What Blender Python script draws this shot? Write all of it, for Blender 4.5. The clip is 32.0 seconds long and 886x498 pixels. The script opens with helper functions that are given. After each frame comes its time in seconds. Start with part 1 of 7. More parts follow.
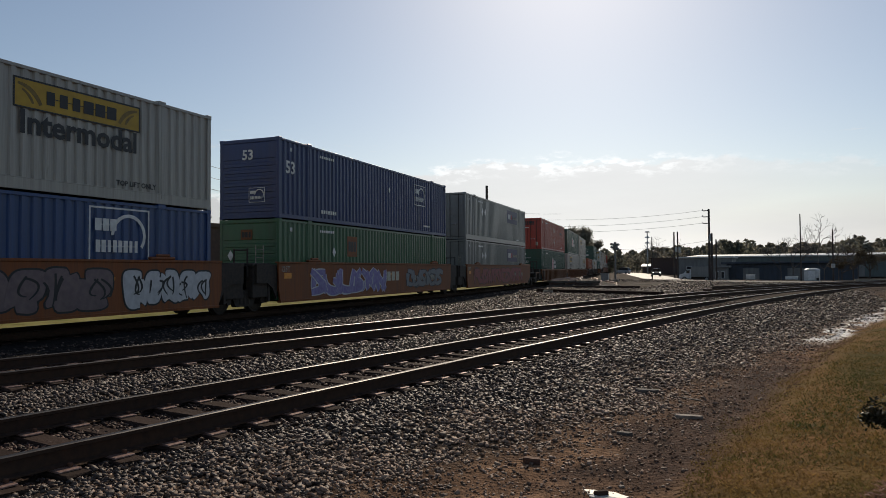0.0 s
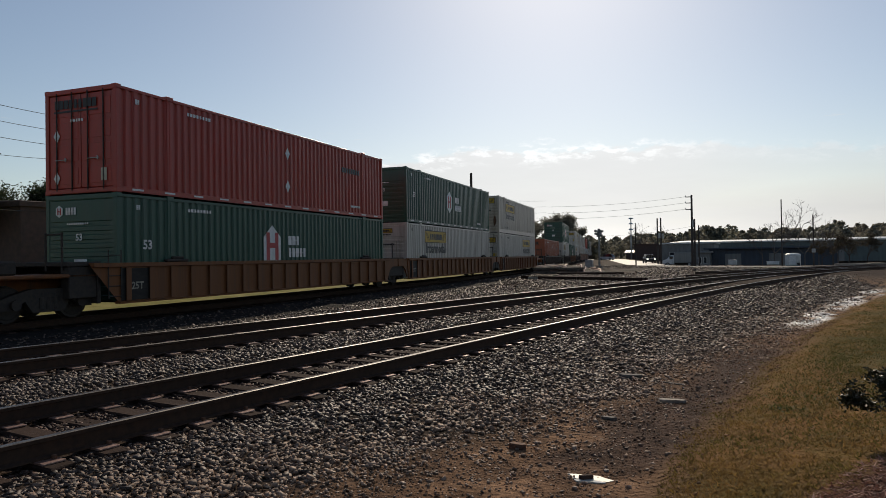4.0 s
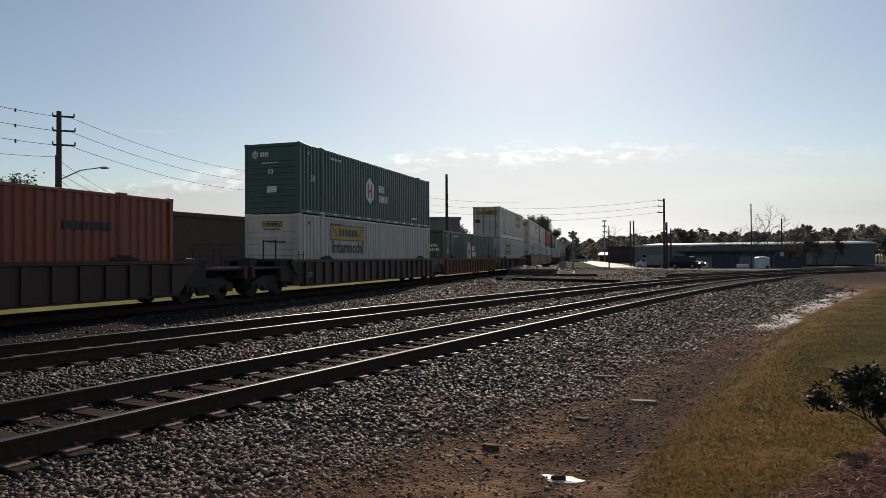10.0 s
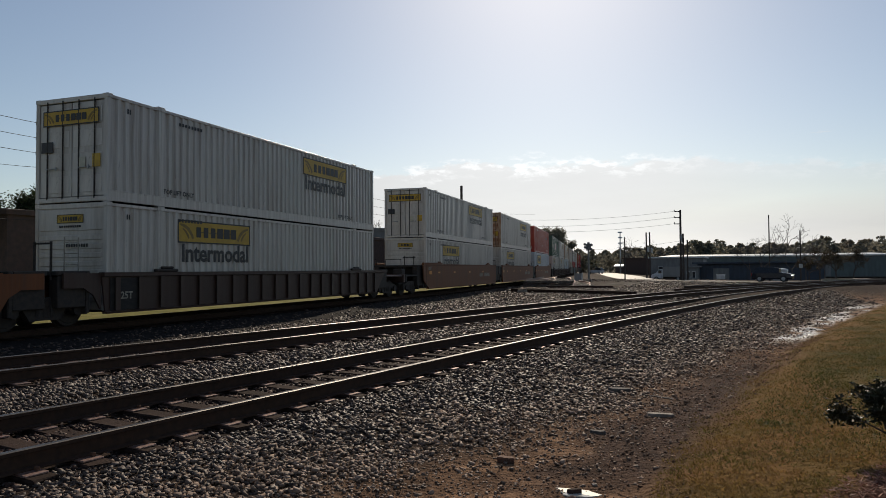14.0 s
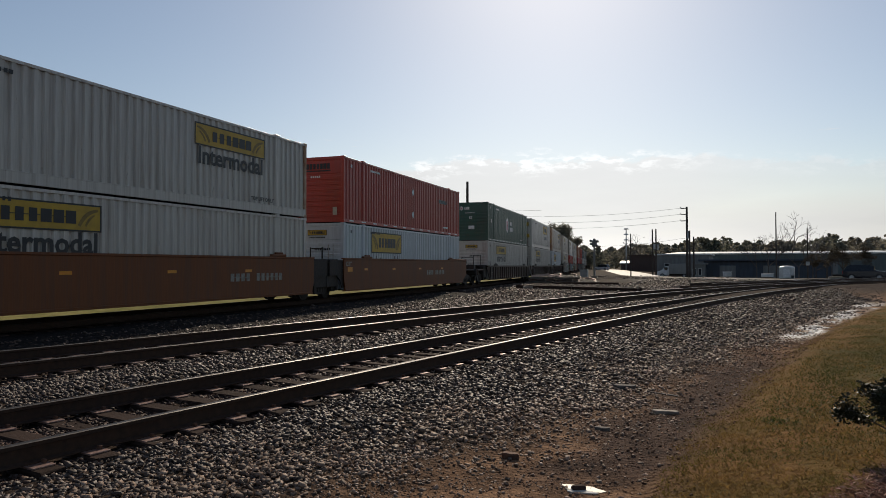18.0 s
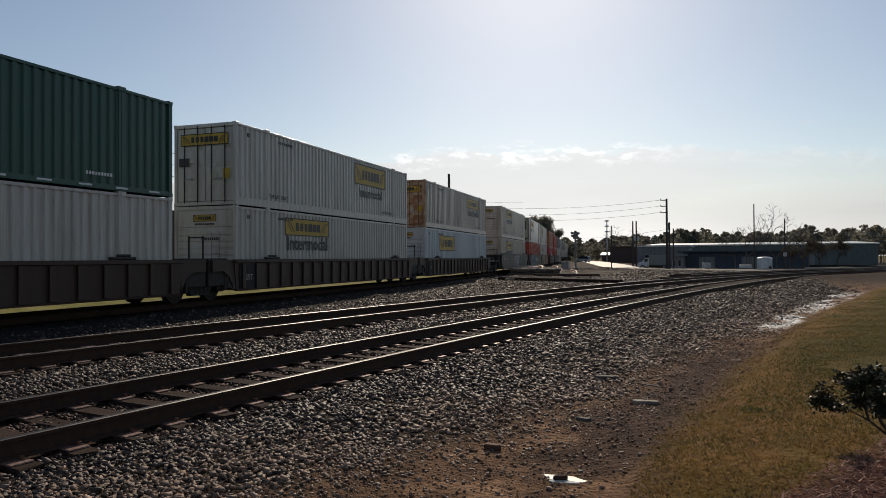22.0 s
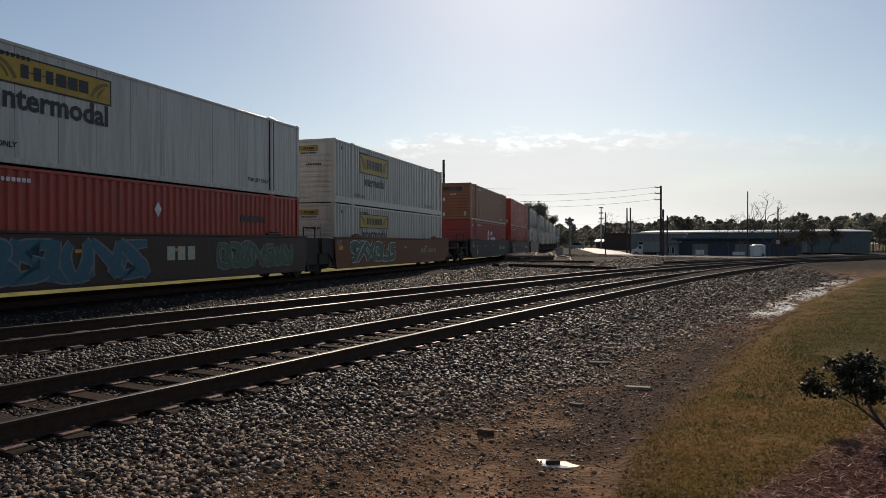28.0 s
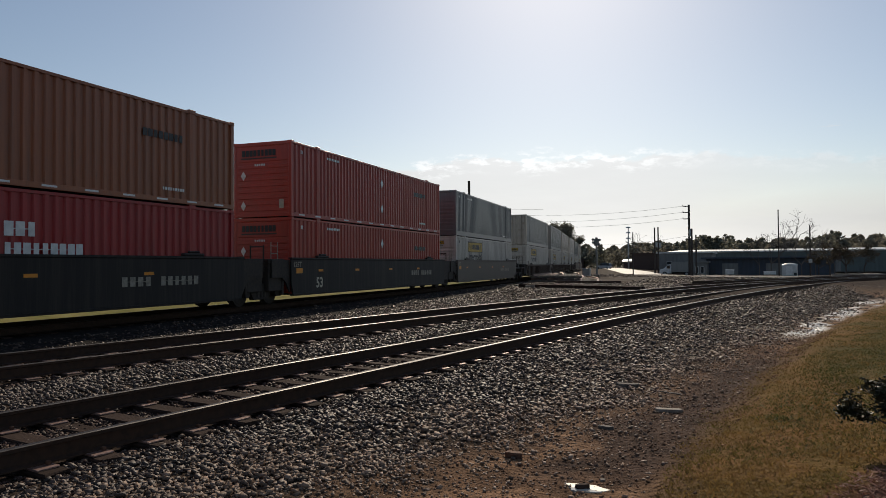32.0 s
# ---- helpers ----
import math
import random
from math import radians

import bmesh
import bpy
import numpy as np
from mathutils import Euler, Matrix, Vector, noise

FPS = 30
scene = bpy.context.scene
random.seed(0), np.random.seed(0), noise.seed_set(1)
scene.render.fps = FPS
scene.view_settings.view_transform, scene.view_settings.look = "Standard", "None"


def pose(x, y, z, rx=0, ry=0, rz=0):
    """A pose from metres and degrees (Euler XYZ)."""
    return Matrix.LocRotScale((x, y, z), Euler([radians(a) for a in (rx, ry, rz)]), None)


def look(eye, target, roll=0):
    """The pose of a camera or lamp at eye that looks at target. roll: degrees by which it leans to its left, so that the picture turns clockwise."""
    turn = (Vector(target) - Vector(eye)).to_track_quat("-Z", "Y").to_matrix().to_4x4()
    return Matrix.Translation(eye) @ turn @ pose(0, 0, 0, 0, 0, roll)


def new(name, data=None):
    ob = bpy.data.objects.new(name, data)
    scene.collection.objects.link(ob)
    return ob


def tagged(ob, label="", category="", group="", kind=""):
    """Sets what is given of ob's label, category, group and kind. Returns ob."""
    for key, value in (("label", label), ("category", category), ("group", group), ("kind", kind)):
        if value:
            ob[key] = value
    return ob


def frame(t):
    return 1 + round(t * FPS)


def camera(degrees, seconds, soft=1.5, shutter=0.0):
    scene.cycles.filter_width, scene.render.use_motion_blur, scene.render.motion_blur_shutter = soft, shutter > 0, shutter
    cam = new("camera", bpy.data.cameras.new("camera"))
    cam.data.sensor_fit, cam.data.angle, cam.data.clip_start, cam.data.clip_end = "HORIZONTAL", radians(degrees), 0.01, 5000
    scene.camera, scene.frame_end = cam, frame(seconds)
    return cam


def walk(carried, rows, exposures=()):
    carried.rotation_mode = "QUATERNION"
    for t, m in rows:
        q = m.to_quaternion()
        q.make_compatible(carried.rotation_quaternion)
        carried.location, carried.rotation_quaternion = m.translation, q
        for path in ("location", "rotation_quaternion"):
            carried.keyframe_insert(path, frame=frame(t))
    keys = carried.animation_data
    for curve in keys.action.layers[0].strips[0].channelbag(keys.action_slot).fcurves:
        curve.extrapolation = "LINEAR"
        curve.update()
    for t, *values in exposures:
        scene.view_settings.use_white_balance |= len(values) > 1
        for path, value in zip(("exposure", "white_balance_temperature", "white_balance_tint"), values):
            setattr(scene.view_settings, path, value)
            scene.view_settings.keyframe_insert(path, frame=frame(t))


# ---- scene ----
cam = camera(64.57, 32.0, soft=0.85)
EYE = Vector((0.0, 0.0, 1.40))


def aim(turn, tilt, roll):
    """Camera pose at the tripod-like stand: degrees left of +y, up, and lean."""
    a, b = radians(turn), radians(tilt)
    way = Vector((-math.sin(a) * math.cos(b), math.cos(a) * math.cos(b), math.sin(b)))
    return look(EYE, EYE + way, roll)


walk(cam, [
    (0, aim(24.41, 1.69, -0.37)),
    (0.5, aim(24.47, 1.89, -0.34)),
    (1, aim(24.13, 1.76, -0.38)),
    (1.5, aim(23.87, 1.73, -0.31)),
    (2, aim(23.70, 1.86, -0.40)),
    (2.5, aim(23.45, 1.85, -0.45)),
    (3, aim(23.32, 1.46, -0.27)),
    (3.5, aim(23.23, 1.03, -0.74)),
    (5.5, aim(22.39, 0.20, -0.18)),
    (6, aim(21.63, 0.50, -0.03)),
    (6.5, aim(21.28, 0.88, -0.48)),
    (7, aim(21.44, 0.95, -0.34)),
    (7.5, aim(21.30, 0.95, -0.49)),
    (8, aim(21.37, 0.91, -0.39)),
    (8.5, aim(21.21, 0.84, -0.41)),
    (9, aim(21.19, 0.70, -0.25)),
    (9.5, aim(21.14, 0.63, -0.49)),
    (10, aim(21.13, 0.73, -0.41)),
    (10.5, aim(21.32, 0.43, -0.29)),
    (11, aim(21.64, 1.06, -0.50)),
    (11.5, aim(22.12, 1.44, -0.79)),
    (12, aim(22.34, 1.40, -0.81)),
    (12.5, aim(22.46, 1.50, -0.70)),
    (13, aim(22.27, 1.59, -0.74)),
    (13.5, aim(22.27, 1.50, -0.69)),
    (14, aim(22.34, 1.67, -0.35)),
    (14.5, aim(22.43, 1.60, -0.37)),
    (16.5, aim(22.22, 1.29, -0.29)),
    (17, aim(22.40, 1.36, -0.30)),
    (17.5, aim(22.74, 1.36, -0.25)),
    (18, aim(22.80, 1.33, -0.05)),
    (18.5, aim(22.93, 1.30, -0.18)),
    (19, aim(22.77, 1.60, -0.03)),
    (19.5, aim(22.41, 1.54, -0.04)),
    (20, aim(22.17, 1.61, -0.19)),
    (20.5, aim(21.37, 1.35, -0.25)),
    (21, aim(21.25, 1.36, -0.46)),
    (21.5, aim(21.39, 1.05, -0.27)),
    (22, aim(21.32, 0.71, -0.31)),
    (22.5, aim(21.26, 0.66, -0.49)),
    (23, aim(21.28, 0.62, -0.46)),
    (23.5, aim(21.31, 0.26, -0.43)),
    (24, aim(21.23, 0.12, -0.27)),
    (24.5, aim(21.22, -0.08, -0.25)),
    (25, aim(21.14, -0.16, -0.29)),
    (25.5, aim(21.16, -0.13, -0.23)),
    (27.5, aim(20.86, -0.42, -0.05)),
    (28, aim(20.86, -0.43, -0.06)),
    (28.5, aim(20.88, -0.23, -0.23)),
    (29, aim(22.42, 0.49, -0.73)),
    (29.5, aim(22.59, 0.56, -1.09)),
    (30, aim(22.74, 1.21, -0.74)),
    (30.5, aim(22.76, 1.48, -1.14)),
    (31, aim(22.95, 1.27, -1.17)),
    (31.5, aim(22.69, 1.25, -0.74)),
    (32, aim(22.97, 1.30, -0.42)),
])

# ---------------------------------------------------------------- light
SUN_AZ, SUN_EL = -13.5, 31.0     # degrees from +y towards +x, and up
scene.view_settings.exposure = 0.0

world = bpy.data.worlds.new("sky")
scene.world = world
world.use_nodes = True
wn, wl = world.node_tree.nodes, world.node_tree.links
wn.clear()
w_out = wn.new("ShaderNodeOutputWorld")
w_bg = wn.new("ShaderNodeBackground")
w_bg.inputs["Strength"].default_value = 0.078
w_sky = wn.new("ShaderNodeTexSky")
w_sky.sky_type = "NISHITA"
w_sky.sun_disc = False
w_sky.sun_elevation = radians(SUN_EL)
w_sky.sun_rotation = radians(SUN_AZ)
w_sky.air_density, w_sky.dust_density, w_sky.ozone_density = 1.0, 0.5, 1.2
# a bright veil of thin cloud low over the horizon, with a torn upper edge and a few wisps above
w_co = wn.new("ShaderNodeTexCoord")
w_sep = wn.new("ShaderNodeSeparateXYZ")
wl.new(w_co.outputs["Generated"], w_sep.inputs[0])


def w_cloud(scale, stretch, detail):
    mp = wn.new("ShaderNodeMapping")
    mp.inputs["Scale"].default_value = (scale, scale, scale * stretch)
    wl.new(w_co.outputs["Generated"], mp.inputs[0])
    t = wn.new("ShaderNodeTexNoise")
    t.inputs["Scale"].default_value, t.inputs["Detail"].default_value, t.inputs["Roughness"].default_value = 1.0, detail, 0.62
    wl.new(mp.outputs[0], t.inputs["Vector"])
    return t.outputs["Fac"]


def w_math(op, a, b):
    k = wn.new("ShaderNodeMath")
    k.operation = op
    for i, v in enumerate((a, b)):
        if isinstance(v, float):
            k.inputs[i].default_value = v
        else:
            wl.new(v, k.inputs[i])
    return k.outputs[0]


def w_range(v, lo, hi, to_hi=1.0):
    k = wn.new("ShaderNodeMapRange")
    k.interpolation_type = "SMOOTHSTEP"
    k.inputs["From Min"].default_value, k.inputs["From Max"].default_value, k.inputs["To Max"].default_value = lo, hi, to_hi
    wl.new(v, k.inputs["Value"])
    return k.outputs[0]


# the veil's top: highest to the left of the sun, lower to either side, with small cumulus lumps along it
w_off = w_math("ADD", w_sep.outputs["X"], 0.20)
w_top = w_math("SUBTRACT", 0.150, w_math("MULTIPLY", w_math("MULTIPLY", w_off, w_off), 0.20))
w_torn = w_math("ADD", w_math("MULTIPLY", w_math("SUBTRACT", w_cloud(9.0, 2.5, 8.0), 0.5), 0.05), w_math("MULTIPLY", w_math("SUBTRACT", w_cloud(34.0, 2.2, 6.0), 0.5), 0.028))
w_under = w_math("ADD", w_math("SUBTRACT", w_top, w_sep.outputs["Z"]), w_torn)
w_veil = w_range(w_under, -0.002, 0.007)
w_lump = w_range(w_cloud(7.0, 6.0, 8.0), 0.35, 0.75, 0.08)
w_wisp = w_math("MULTIPLY", w_range(w_cloud(9.0, 9.0, 7.0), 0.61, 0.70, 0.6), w_math("MULTIPLY", w_range(w_math("MULTIPLY", w_sep.outputs["Z"], -1.0), -0.20, -0.165), w_range(w_sep.outputs["Z"], 0.10, 0.13)))
w_thin = w_math("MAXIMUM", w_math("SUBTRACT", 1.0, w_range(w_sep.outputs["X"], -0.14, 0.12, 0.6)), w_range(w_math("MULTIPLY", w_sep.outputs["Z"], -1.0), -0.13, -0.05))
w_all = w_math("MAXIMUM", w_math("MULTIPLY", w_math("MULTIPLY", w_veil, w_thin), w_math("SUBTRACT", 1.0, w_lump)), w_wisp)
w_blue = wn.new("ShaderNodeHueSaturation")
w_blue.inputs["Saturation"].default_value = 0.92
wl.new(w_sky.outputs[0], w_blue.inputs["Color"])
w_white = wn.new("ShaderNodeHueSaturation")
w_white.inputs["Saturation"].default_value, w_white.inputs["Value"].default_value = 0.12, 0.86
wl.new(w_sky.outputs[0], w_white.inputs["Color"])
w_crest = wn.new("ShaderNodeMapRange")
w_crest.inputs["From Min"].default_value, w_crest.inputs["From Max"].default_value = 0.03, 0.15
w_crest.inputs["To Min"].default_value, w_crest.inputs["To Max"].default_value = 0.70, 0.94
wl.new(w_math("ADD", w_sep.outputs["Z"], w_math("MULTIPLY", w_math("SUBTRACT", w_cloud(6.0, 6.0, 9.0), 0.5), 0.05)), w_crest.inputs["Value"])
wl.new(w_crest.outputs[0], w_white.inputs["Value"])
w_mix = wn.new("ShaderNodeMixRGB")
wl.new(w_all, w_mix.inputs["Fac"])
wl.new(w_blue.outputs[0], w_mix.inputs["Color1"])
wl.new(w_white.outputs[0], w_mix.inputs["Color2"])
# small bright puffs along the veil's upper edge
w_band = w_math("MULTIPLY", w_range(w_under, -0.012, 0.002), w_range(w_math("MULTIPLY", w_under, -1.0), -0.022, -0.006))
w_puff = w_math("MULTIPLY", w_math("MULTIPLY", w_band, w_math("SUBTRACT", 1.0, w_range(w_sep.outputs["X"], -0.16, 0.0, 0.8))), w_range(w_cloud(26.0, 2.6, 6.0), 0.45, 0.58, 0.9))
w_bright = wn.new("ShaderNodeHueSaturation")
w_bright.inputs["Saturation"].default_value, w_bright.inputs["Value"].default_value = 0.15, 1.16
wl.new(w_sky.outputs[0], w_bright.inputs["Color"])
w_mix2 = wn.new("ShaderNodeMixRGB")
wl.new(w_puff, w_mix2.inputs["Fac"])
wl.new(w_mix.outputs[0], w_mix2.inputs["Color1"])
wl.new(w_bright.outputs[0], w_mix2.inputs["Color2"])
wl.new(w_mix2.outputs[0], w_bg.inputs["Color"])
wl.new(w_bg.outputs[0], w_out.inputs[0])

sun = new("sun", bpy.data.lights.new("sun", "SUN"))
sun.data.energy = 3.0
sun.data.angle = radians(0.6)
sun.data.color = (1.0, 0.85, 0.66)
_a, _e = radians(SUN_AZ), radians(SUN_EL)
SUN_WAY = Vector((math.sin(_a) * math.cos(_e), math.cos(_a) * math.cos(_e), math.sin(_e)))
sun.matrix_world = look(SUN_WAY * 60, (0, 0, 0))

# ---------------------------------------------------------------- materials
def rgb(c):
    return (c[0], c[1], c[2], 1.0)


def surface(name, color, color2=None, rough=0.6, metal=0.0, scale=6.0, stretch=(1, 1, 1), dirt=0.0, dirt_color=(0.06, 0.045, 0.035),
            dirt_scale=1.2, bump=0.0, bump_scale=40.0, per_piece=0.0, spec=0.5, space="Object", thin=0.0, stain=0.0):
    """A painted or raw surface: grain between two colours, stains at a larger scale, fine relief."""
    m = bpy.data.materials.new(name)
    m.use_nodes = True
    n, l = m.node_tree.nodes, m.node_tree.links
    b = n["Principled BSDF"]
    b.inputs["Roughness"].default_value = rough
    b.inputs["Metallic"].default_value = metal
    b.inputs["Specular IOR Level"].default_value = spec
    co = n.new("ShaderNodeTexCoord")
    mp = n.new("ShaderNodeMapping")
    mp.inputs["Scale"].default_value = stretch
    l.new(co.outputs[space], mp.inputs[0])
    t1 = n.new("ShaderNodeTexNoise")
    t1.inputs["Scale"].default_value, t1.inputs["Detail"].default_value = scale, 5.0
    l.new(mp.outputs[0], t1.inputs["Vector"])
    mix = n.new("ShaderNodeMixRGB")
    c2 = color2 or tuple(v * 0.82 for v in color)
    mix.inputs["Color1"].default_value, mix.inputs["Color2"].default_value = rgb(color), rgb(c2)
    r1 = n.new("ShaderNodeMapRange")
    r1.inputs["From Min"].default_value, r1.inputs["From Max"].default_value = 0.35, 0.65
    l.new(t1.outputs["Fac"], r1.inputs["Value"])
    l.new(r1.outputs[0], mix.inputs["Fac"])
    out = mix.outputs[0]
    if dirt > 0:
        t2 = n.new("ShaderNodeTexNoise")
        t2.inputs["Scale"].default_value, t2.inputs["Detail"].default_value = dirt_scale, 8.0
        t2.inputs["Roughness"].default_value = 0.65
        l.new(mp.outputs[0], t2.inputs["Vector"])
        r2 = n.new("ShaderNodeMapRange")
        r2.inputs["From Min"].default_value, r2.inputs["From Max"].default_value = 0.45, 0.75
        r2.inputs["To Max"].default_value = dirt
        l.new(t2.outputs["Fac"], r2.inputs["Value"])
        mx = n.new("ShaderNodeMixRGB")
        mx.inputs["Color2"].default_value = rgb(dirt_color)
        l.new(r2.outputs[0], mx.inputs["Fac"])
        l.new(out, mx.inputs["Color1"])
        out = mx.outputs[0]
    if stain > 0:
        sm = n.new("ShaderNodeMapping")
        sm.inputs["Scale"].default_value = (1.0, 3.4, 0.55)
        l.new(co.outputs[space], sm.inputs[0])
        t4 = n.new("ShaderNodeTexNoise")
        t4.inputs["Scale"].default_value, t4.inputs["Detail"].default_value, t4.inputs["Roughness"].default_value = 2.6, 9.0, 0.72
        l.new(sm.outputs[0], t4.inputs["Vector"])
        r4 = n.new("ShaderNodeMapRange")
        r4.inputs["From Min"].default_value, r4.inputs["From Max"].default_value, r4.inputs["To Max"].default_value = 0.62, 0.72, stain
        l.new(t4.outputs["Fac"], r4.inputs["Value"])
        mx4 = n.new("ShaderNodeMixRGB")
        mx4.inputs["Color2"].default_value = (0.06, 0.045, 0.035, 1.0)
        l.new(r4.outputs[0], mx4.inputs["Fac"])
        l.new(out, mx4.inputs["Color1"])
        out = mx4.outputs[0]
    if per_piece > 0:
        oi = n.new("ShaderNodeObjectInfo")
        geo = n.new("ShaderNodeNewGeometry")
        ad = n.new("ShaderNodeMath")
        ad.operation = "ADD"
        l.new(oi.outputs["Random"], ad.inputs[0])
        l.new(geo.outputs["Random Per Island"], ad.inputs[1])
        fr = n.new("ShaderNodeMath")
        fr.operation = "FRACT"
        l.new(ad.outputs[0], fr.inputs[0])
        rv = n.new("ShaderNodeMapRange")
        rv.inputs["To Min"].default_value, rv.inputs["To Max"].default_value = 1 - per_piece, 1 + per_piece
        l.new(fr.outputs[0], rv.inputs["Value"])
        hs = n.new("ShaderNodeHueSaturation")
        l.new(rv.outputs[0], hs.inputs["Value"])
        l.new(out, hs.inputs["Color"])
        out = hs.outputs[0]
    l.new(out, b.inputs["Base Color"])
    if bump > 0:
        t3 = n.new("ShaderNodeTexNoise")
        t3.inputs["Scale"].default_value, t3.inputs["Detail"].default_value = bump_scale, 6.0
        l.new(co.outputs[space], t3.inputs["Vector"])
        bp = n.new("ShaderNodeBump")
        bp.inputs["Strength"].default_value, bp.inputs["Distance"].default_value = bump, 0.02
        l.new(t3.outputs["Fac"], bp.inputs["Height"])
        l.new(bp.outputs[0], b.inputs["Normal"])
    if thin > 0:
        tl = n.new("ShaderNodeBsdfTranslucent")
        l.new(out, tl.inputs["Color"])
        ms = n.new("ShaderNodeMixShader")
        ms.inputs["Fac"].default_value = thin
        l.new(b.outputs[0], ms.inputs[1])
        l.new(tl.outputs[0], ms.inputs[2])
        l.new(ms.outputs[0], n["Material Output"].inputs["Surface"])
    return m


def glow(name, color, strength):
    m = bpy.data.materials.new(name)
    m.use_nodes = True
    b = m.node_tree.nodes["Principled BSDF"]
    b.inputs["Base Color"].default_value = rgb(color)
    b.inputs["Emission Color"].default_value = rgb(color)
    b.inputs["Emission Strength"].default_value = strength
    return m


def paint(name, color, dirt=0.35, rough=0.34, dirt_color=(0.07, 0.055, 0.045), stain=0.3):
    """Weathered container or wagon paint with streaks that run down."""
    return surface(name, color, tuple(v * 0.86 for v in color), rough, 0.0, 9.0, (1.0, 3.0, 0.14), dirt, dirt_color, 1.9, 0.08, 50.0, 0.05, spec=0.55 if rough < 0.48 else 0.3, stain=stain)


WHITE_BOX = paint("white container paint", (0.58, 0.535, 0.475), 0.75, dirt_color=(0.26, 0.20, 0.15), stain=0.6)
BEIGE_BOX = paint("beige grey container paint", (0.43, 0.40, 0.345), 0.4)
CLEAN_BOX = paint("clean cool white container paint", (0.55, 0.58, 0.60), 0.4, dirt_color=(0.26, 0.24, 0.22))
DIRTY_BOX = paint("grimy white container paint", (0.54, 0.47, 0.39), 0.85, dirt_color=(0.20, 0.145, 0.10), stain=0.7)
BLUE_BOX = paint("dark blue container paint", (0.028, 0.048, 0.15), 0.35, 0.42)
BRIGHT_BLUE = paint("mid blue container paint", (0.02, 0.065, 0.20), 0.35)
EMP_GREEN = paint("mid green container paint", (0.03, 0.12, 0.05), 0.4)
HUB_GREEN = paint("deep green container paint", (0.012, 0.074, 0.048), 0.3, 0.38)
GREY_BOX = paint("grey container paint", (0.235, 0.235, 0.22), 0.35)
DARK_GREY_BOX = paint("dark grey container paint", (0.12, 0.13, 0.135), 0.3)
RED_BOX = paint("red orange container paint", (0.42, 0.036, 0.018), 0.3, 0.4)
ORANGE_BOX = paint("faded orange container paint", (0.31, 0.062, 0.02), 0.35, 0.42)
HUB_RED = paint("crimson container paint", (0.36, 0.022, 0.022), 0.35, 0.46)
FADED_BOX = paint("sun-faded brown orange container paint", (0.33, 0.10, 0.036), 0.4, 0.42)
RUST_WELL = paint("rusty orange wagon paint", (0.25, 0.082, 0.027), 0.5, 0.6)
OCHRE_WELL = paint("ochre brown wagon paint", (0.22, 0.082, 0.028), 0.5, 0.6)
BROWN_WELL = paint("brown wagon paint", (0.20, 0.066, 0.021), 0.5, 0.6)
DARK_WELL = paint("dark brown wagon paint", (0.07, 0.039, 0.029), 0.5, 0.5)
SOOT_WELL = paint("sooty grey wagon paint", (0.10, 0.08, 0.066), 0.5, 0.5)
BLACK_WELL = paint("black wagon paint", (0.019, 0.016, 0.015), 0.5, 0.62)
STEEL_DARK = surface("grimy cast steel", (0.035, 0.03, 0.027), (0.06, 0.045, 0.035), 0.75, 0.3, 12, dirt=0.5, bump=0.2, bump_scale=30)
GALV = surface("galvanised steel", (0.42, 0.43, 0.43), None, 0.45, 0.7, 15, dirt=0.3)
RUSTY = surface("rusted steel", (0.16, 0.07, 0.035), (0.09, 0.045, 0.03), 0.85, 0.2, 20, dirt=0.5, bump=0.25, bump_scale=80)
RUST_DOOR = surface("rust stained door paint", (0.52, 0.40, 0.29), (0.34, 0.16, 0.075), 0.65, 0, 3.0, (1, 1, 0.55), 0.85, (0.15, 0.055, 0.025), 1.6, 0.1, 50, 0.05, spec=0.3)
SIGN_YELLOW = surface("yellow vinyl", (0.55, 0.34, 0.02), (0.46, 0.28, 0.02), 0.5, scale=4, dirt=0.25)
INK = surface("black vinyl", (0.02, 0.02, 0.022), None, 0.5)
SIGN_WHITE = surface("white vinyl", (0.75, 0.75, 0.73), None, 0.5, dirt=0.2)
SIGN_RED = surface("red vinyl", (0.45, 0.05, 0.05), None, 0.5)
SIGN_PURPLE = surface("purple blue vinyl", (0.032, 0.027, 0.095), None, 0.5)
SIGN_AMBER = surface("amber reflector", (0.75, 0.28, 0.02), None, 0.4)
SIGN_BRONZE = surface("dull bronze vinyl", (0.24, 0.15, 0.02), (0.16, 0.10, 0.02), 0.5, scale=5)
SIGN_DIM = surface("worn grey lettering", (0.34, 0.31, 0.25), (0.22, 0.20, 0.16), 0.6, scale=8, dirt=0.4, dirt_scale=4)
SIGN_CREAM = surface("cream vinyl", (0.5, 0.47, 0.36), None, 0.5)

RAIL_HEAD = surface("polished rail head", (0.125, 0.115, 0.108), (0.075, 0.066, 0.06), 0.42, 1.0, 8, (1, 1, 1))
RAIL_WEB = surface("rusty rail web", (0.042, 0.026, 0.019), (0.064, 0.035, 0.023), 0.85, 0.0, 14, dirt=0.3, bump=0.1, spec=0.15)
TIE_WOOD = surface("creosoted tie wood", (0.036, 0.023, 0.018), (0.06, 0.039, 0.031), 0.85, 0, 7, (1, 14, 1), 0.5, (0.025, 0.018, 0.015), 3.0, 0.4, 40, 0.25, spec=0.06)
PLATE = surface("rusted tie plate", (0.33, 0.215, 0.18), (0.20, 0.115, 0.09), 0.5, 0.4, 25, dirt=0.3, bump=0.2)
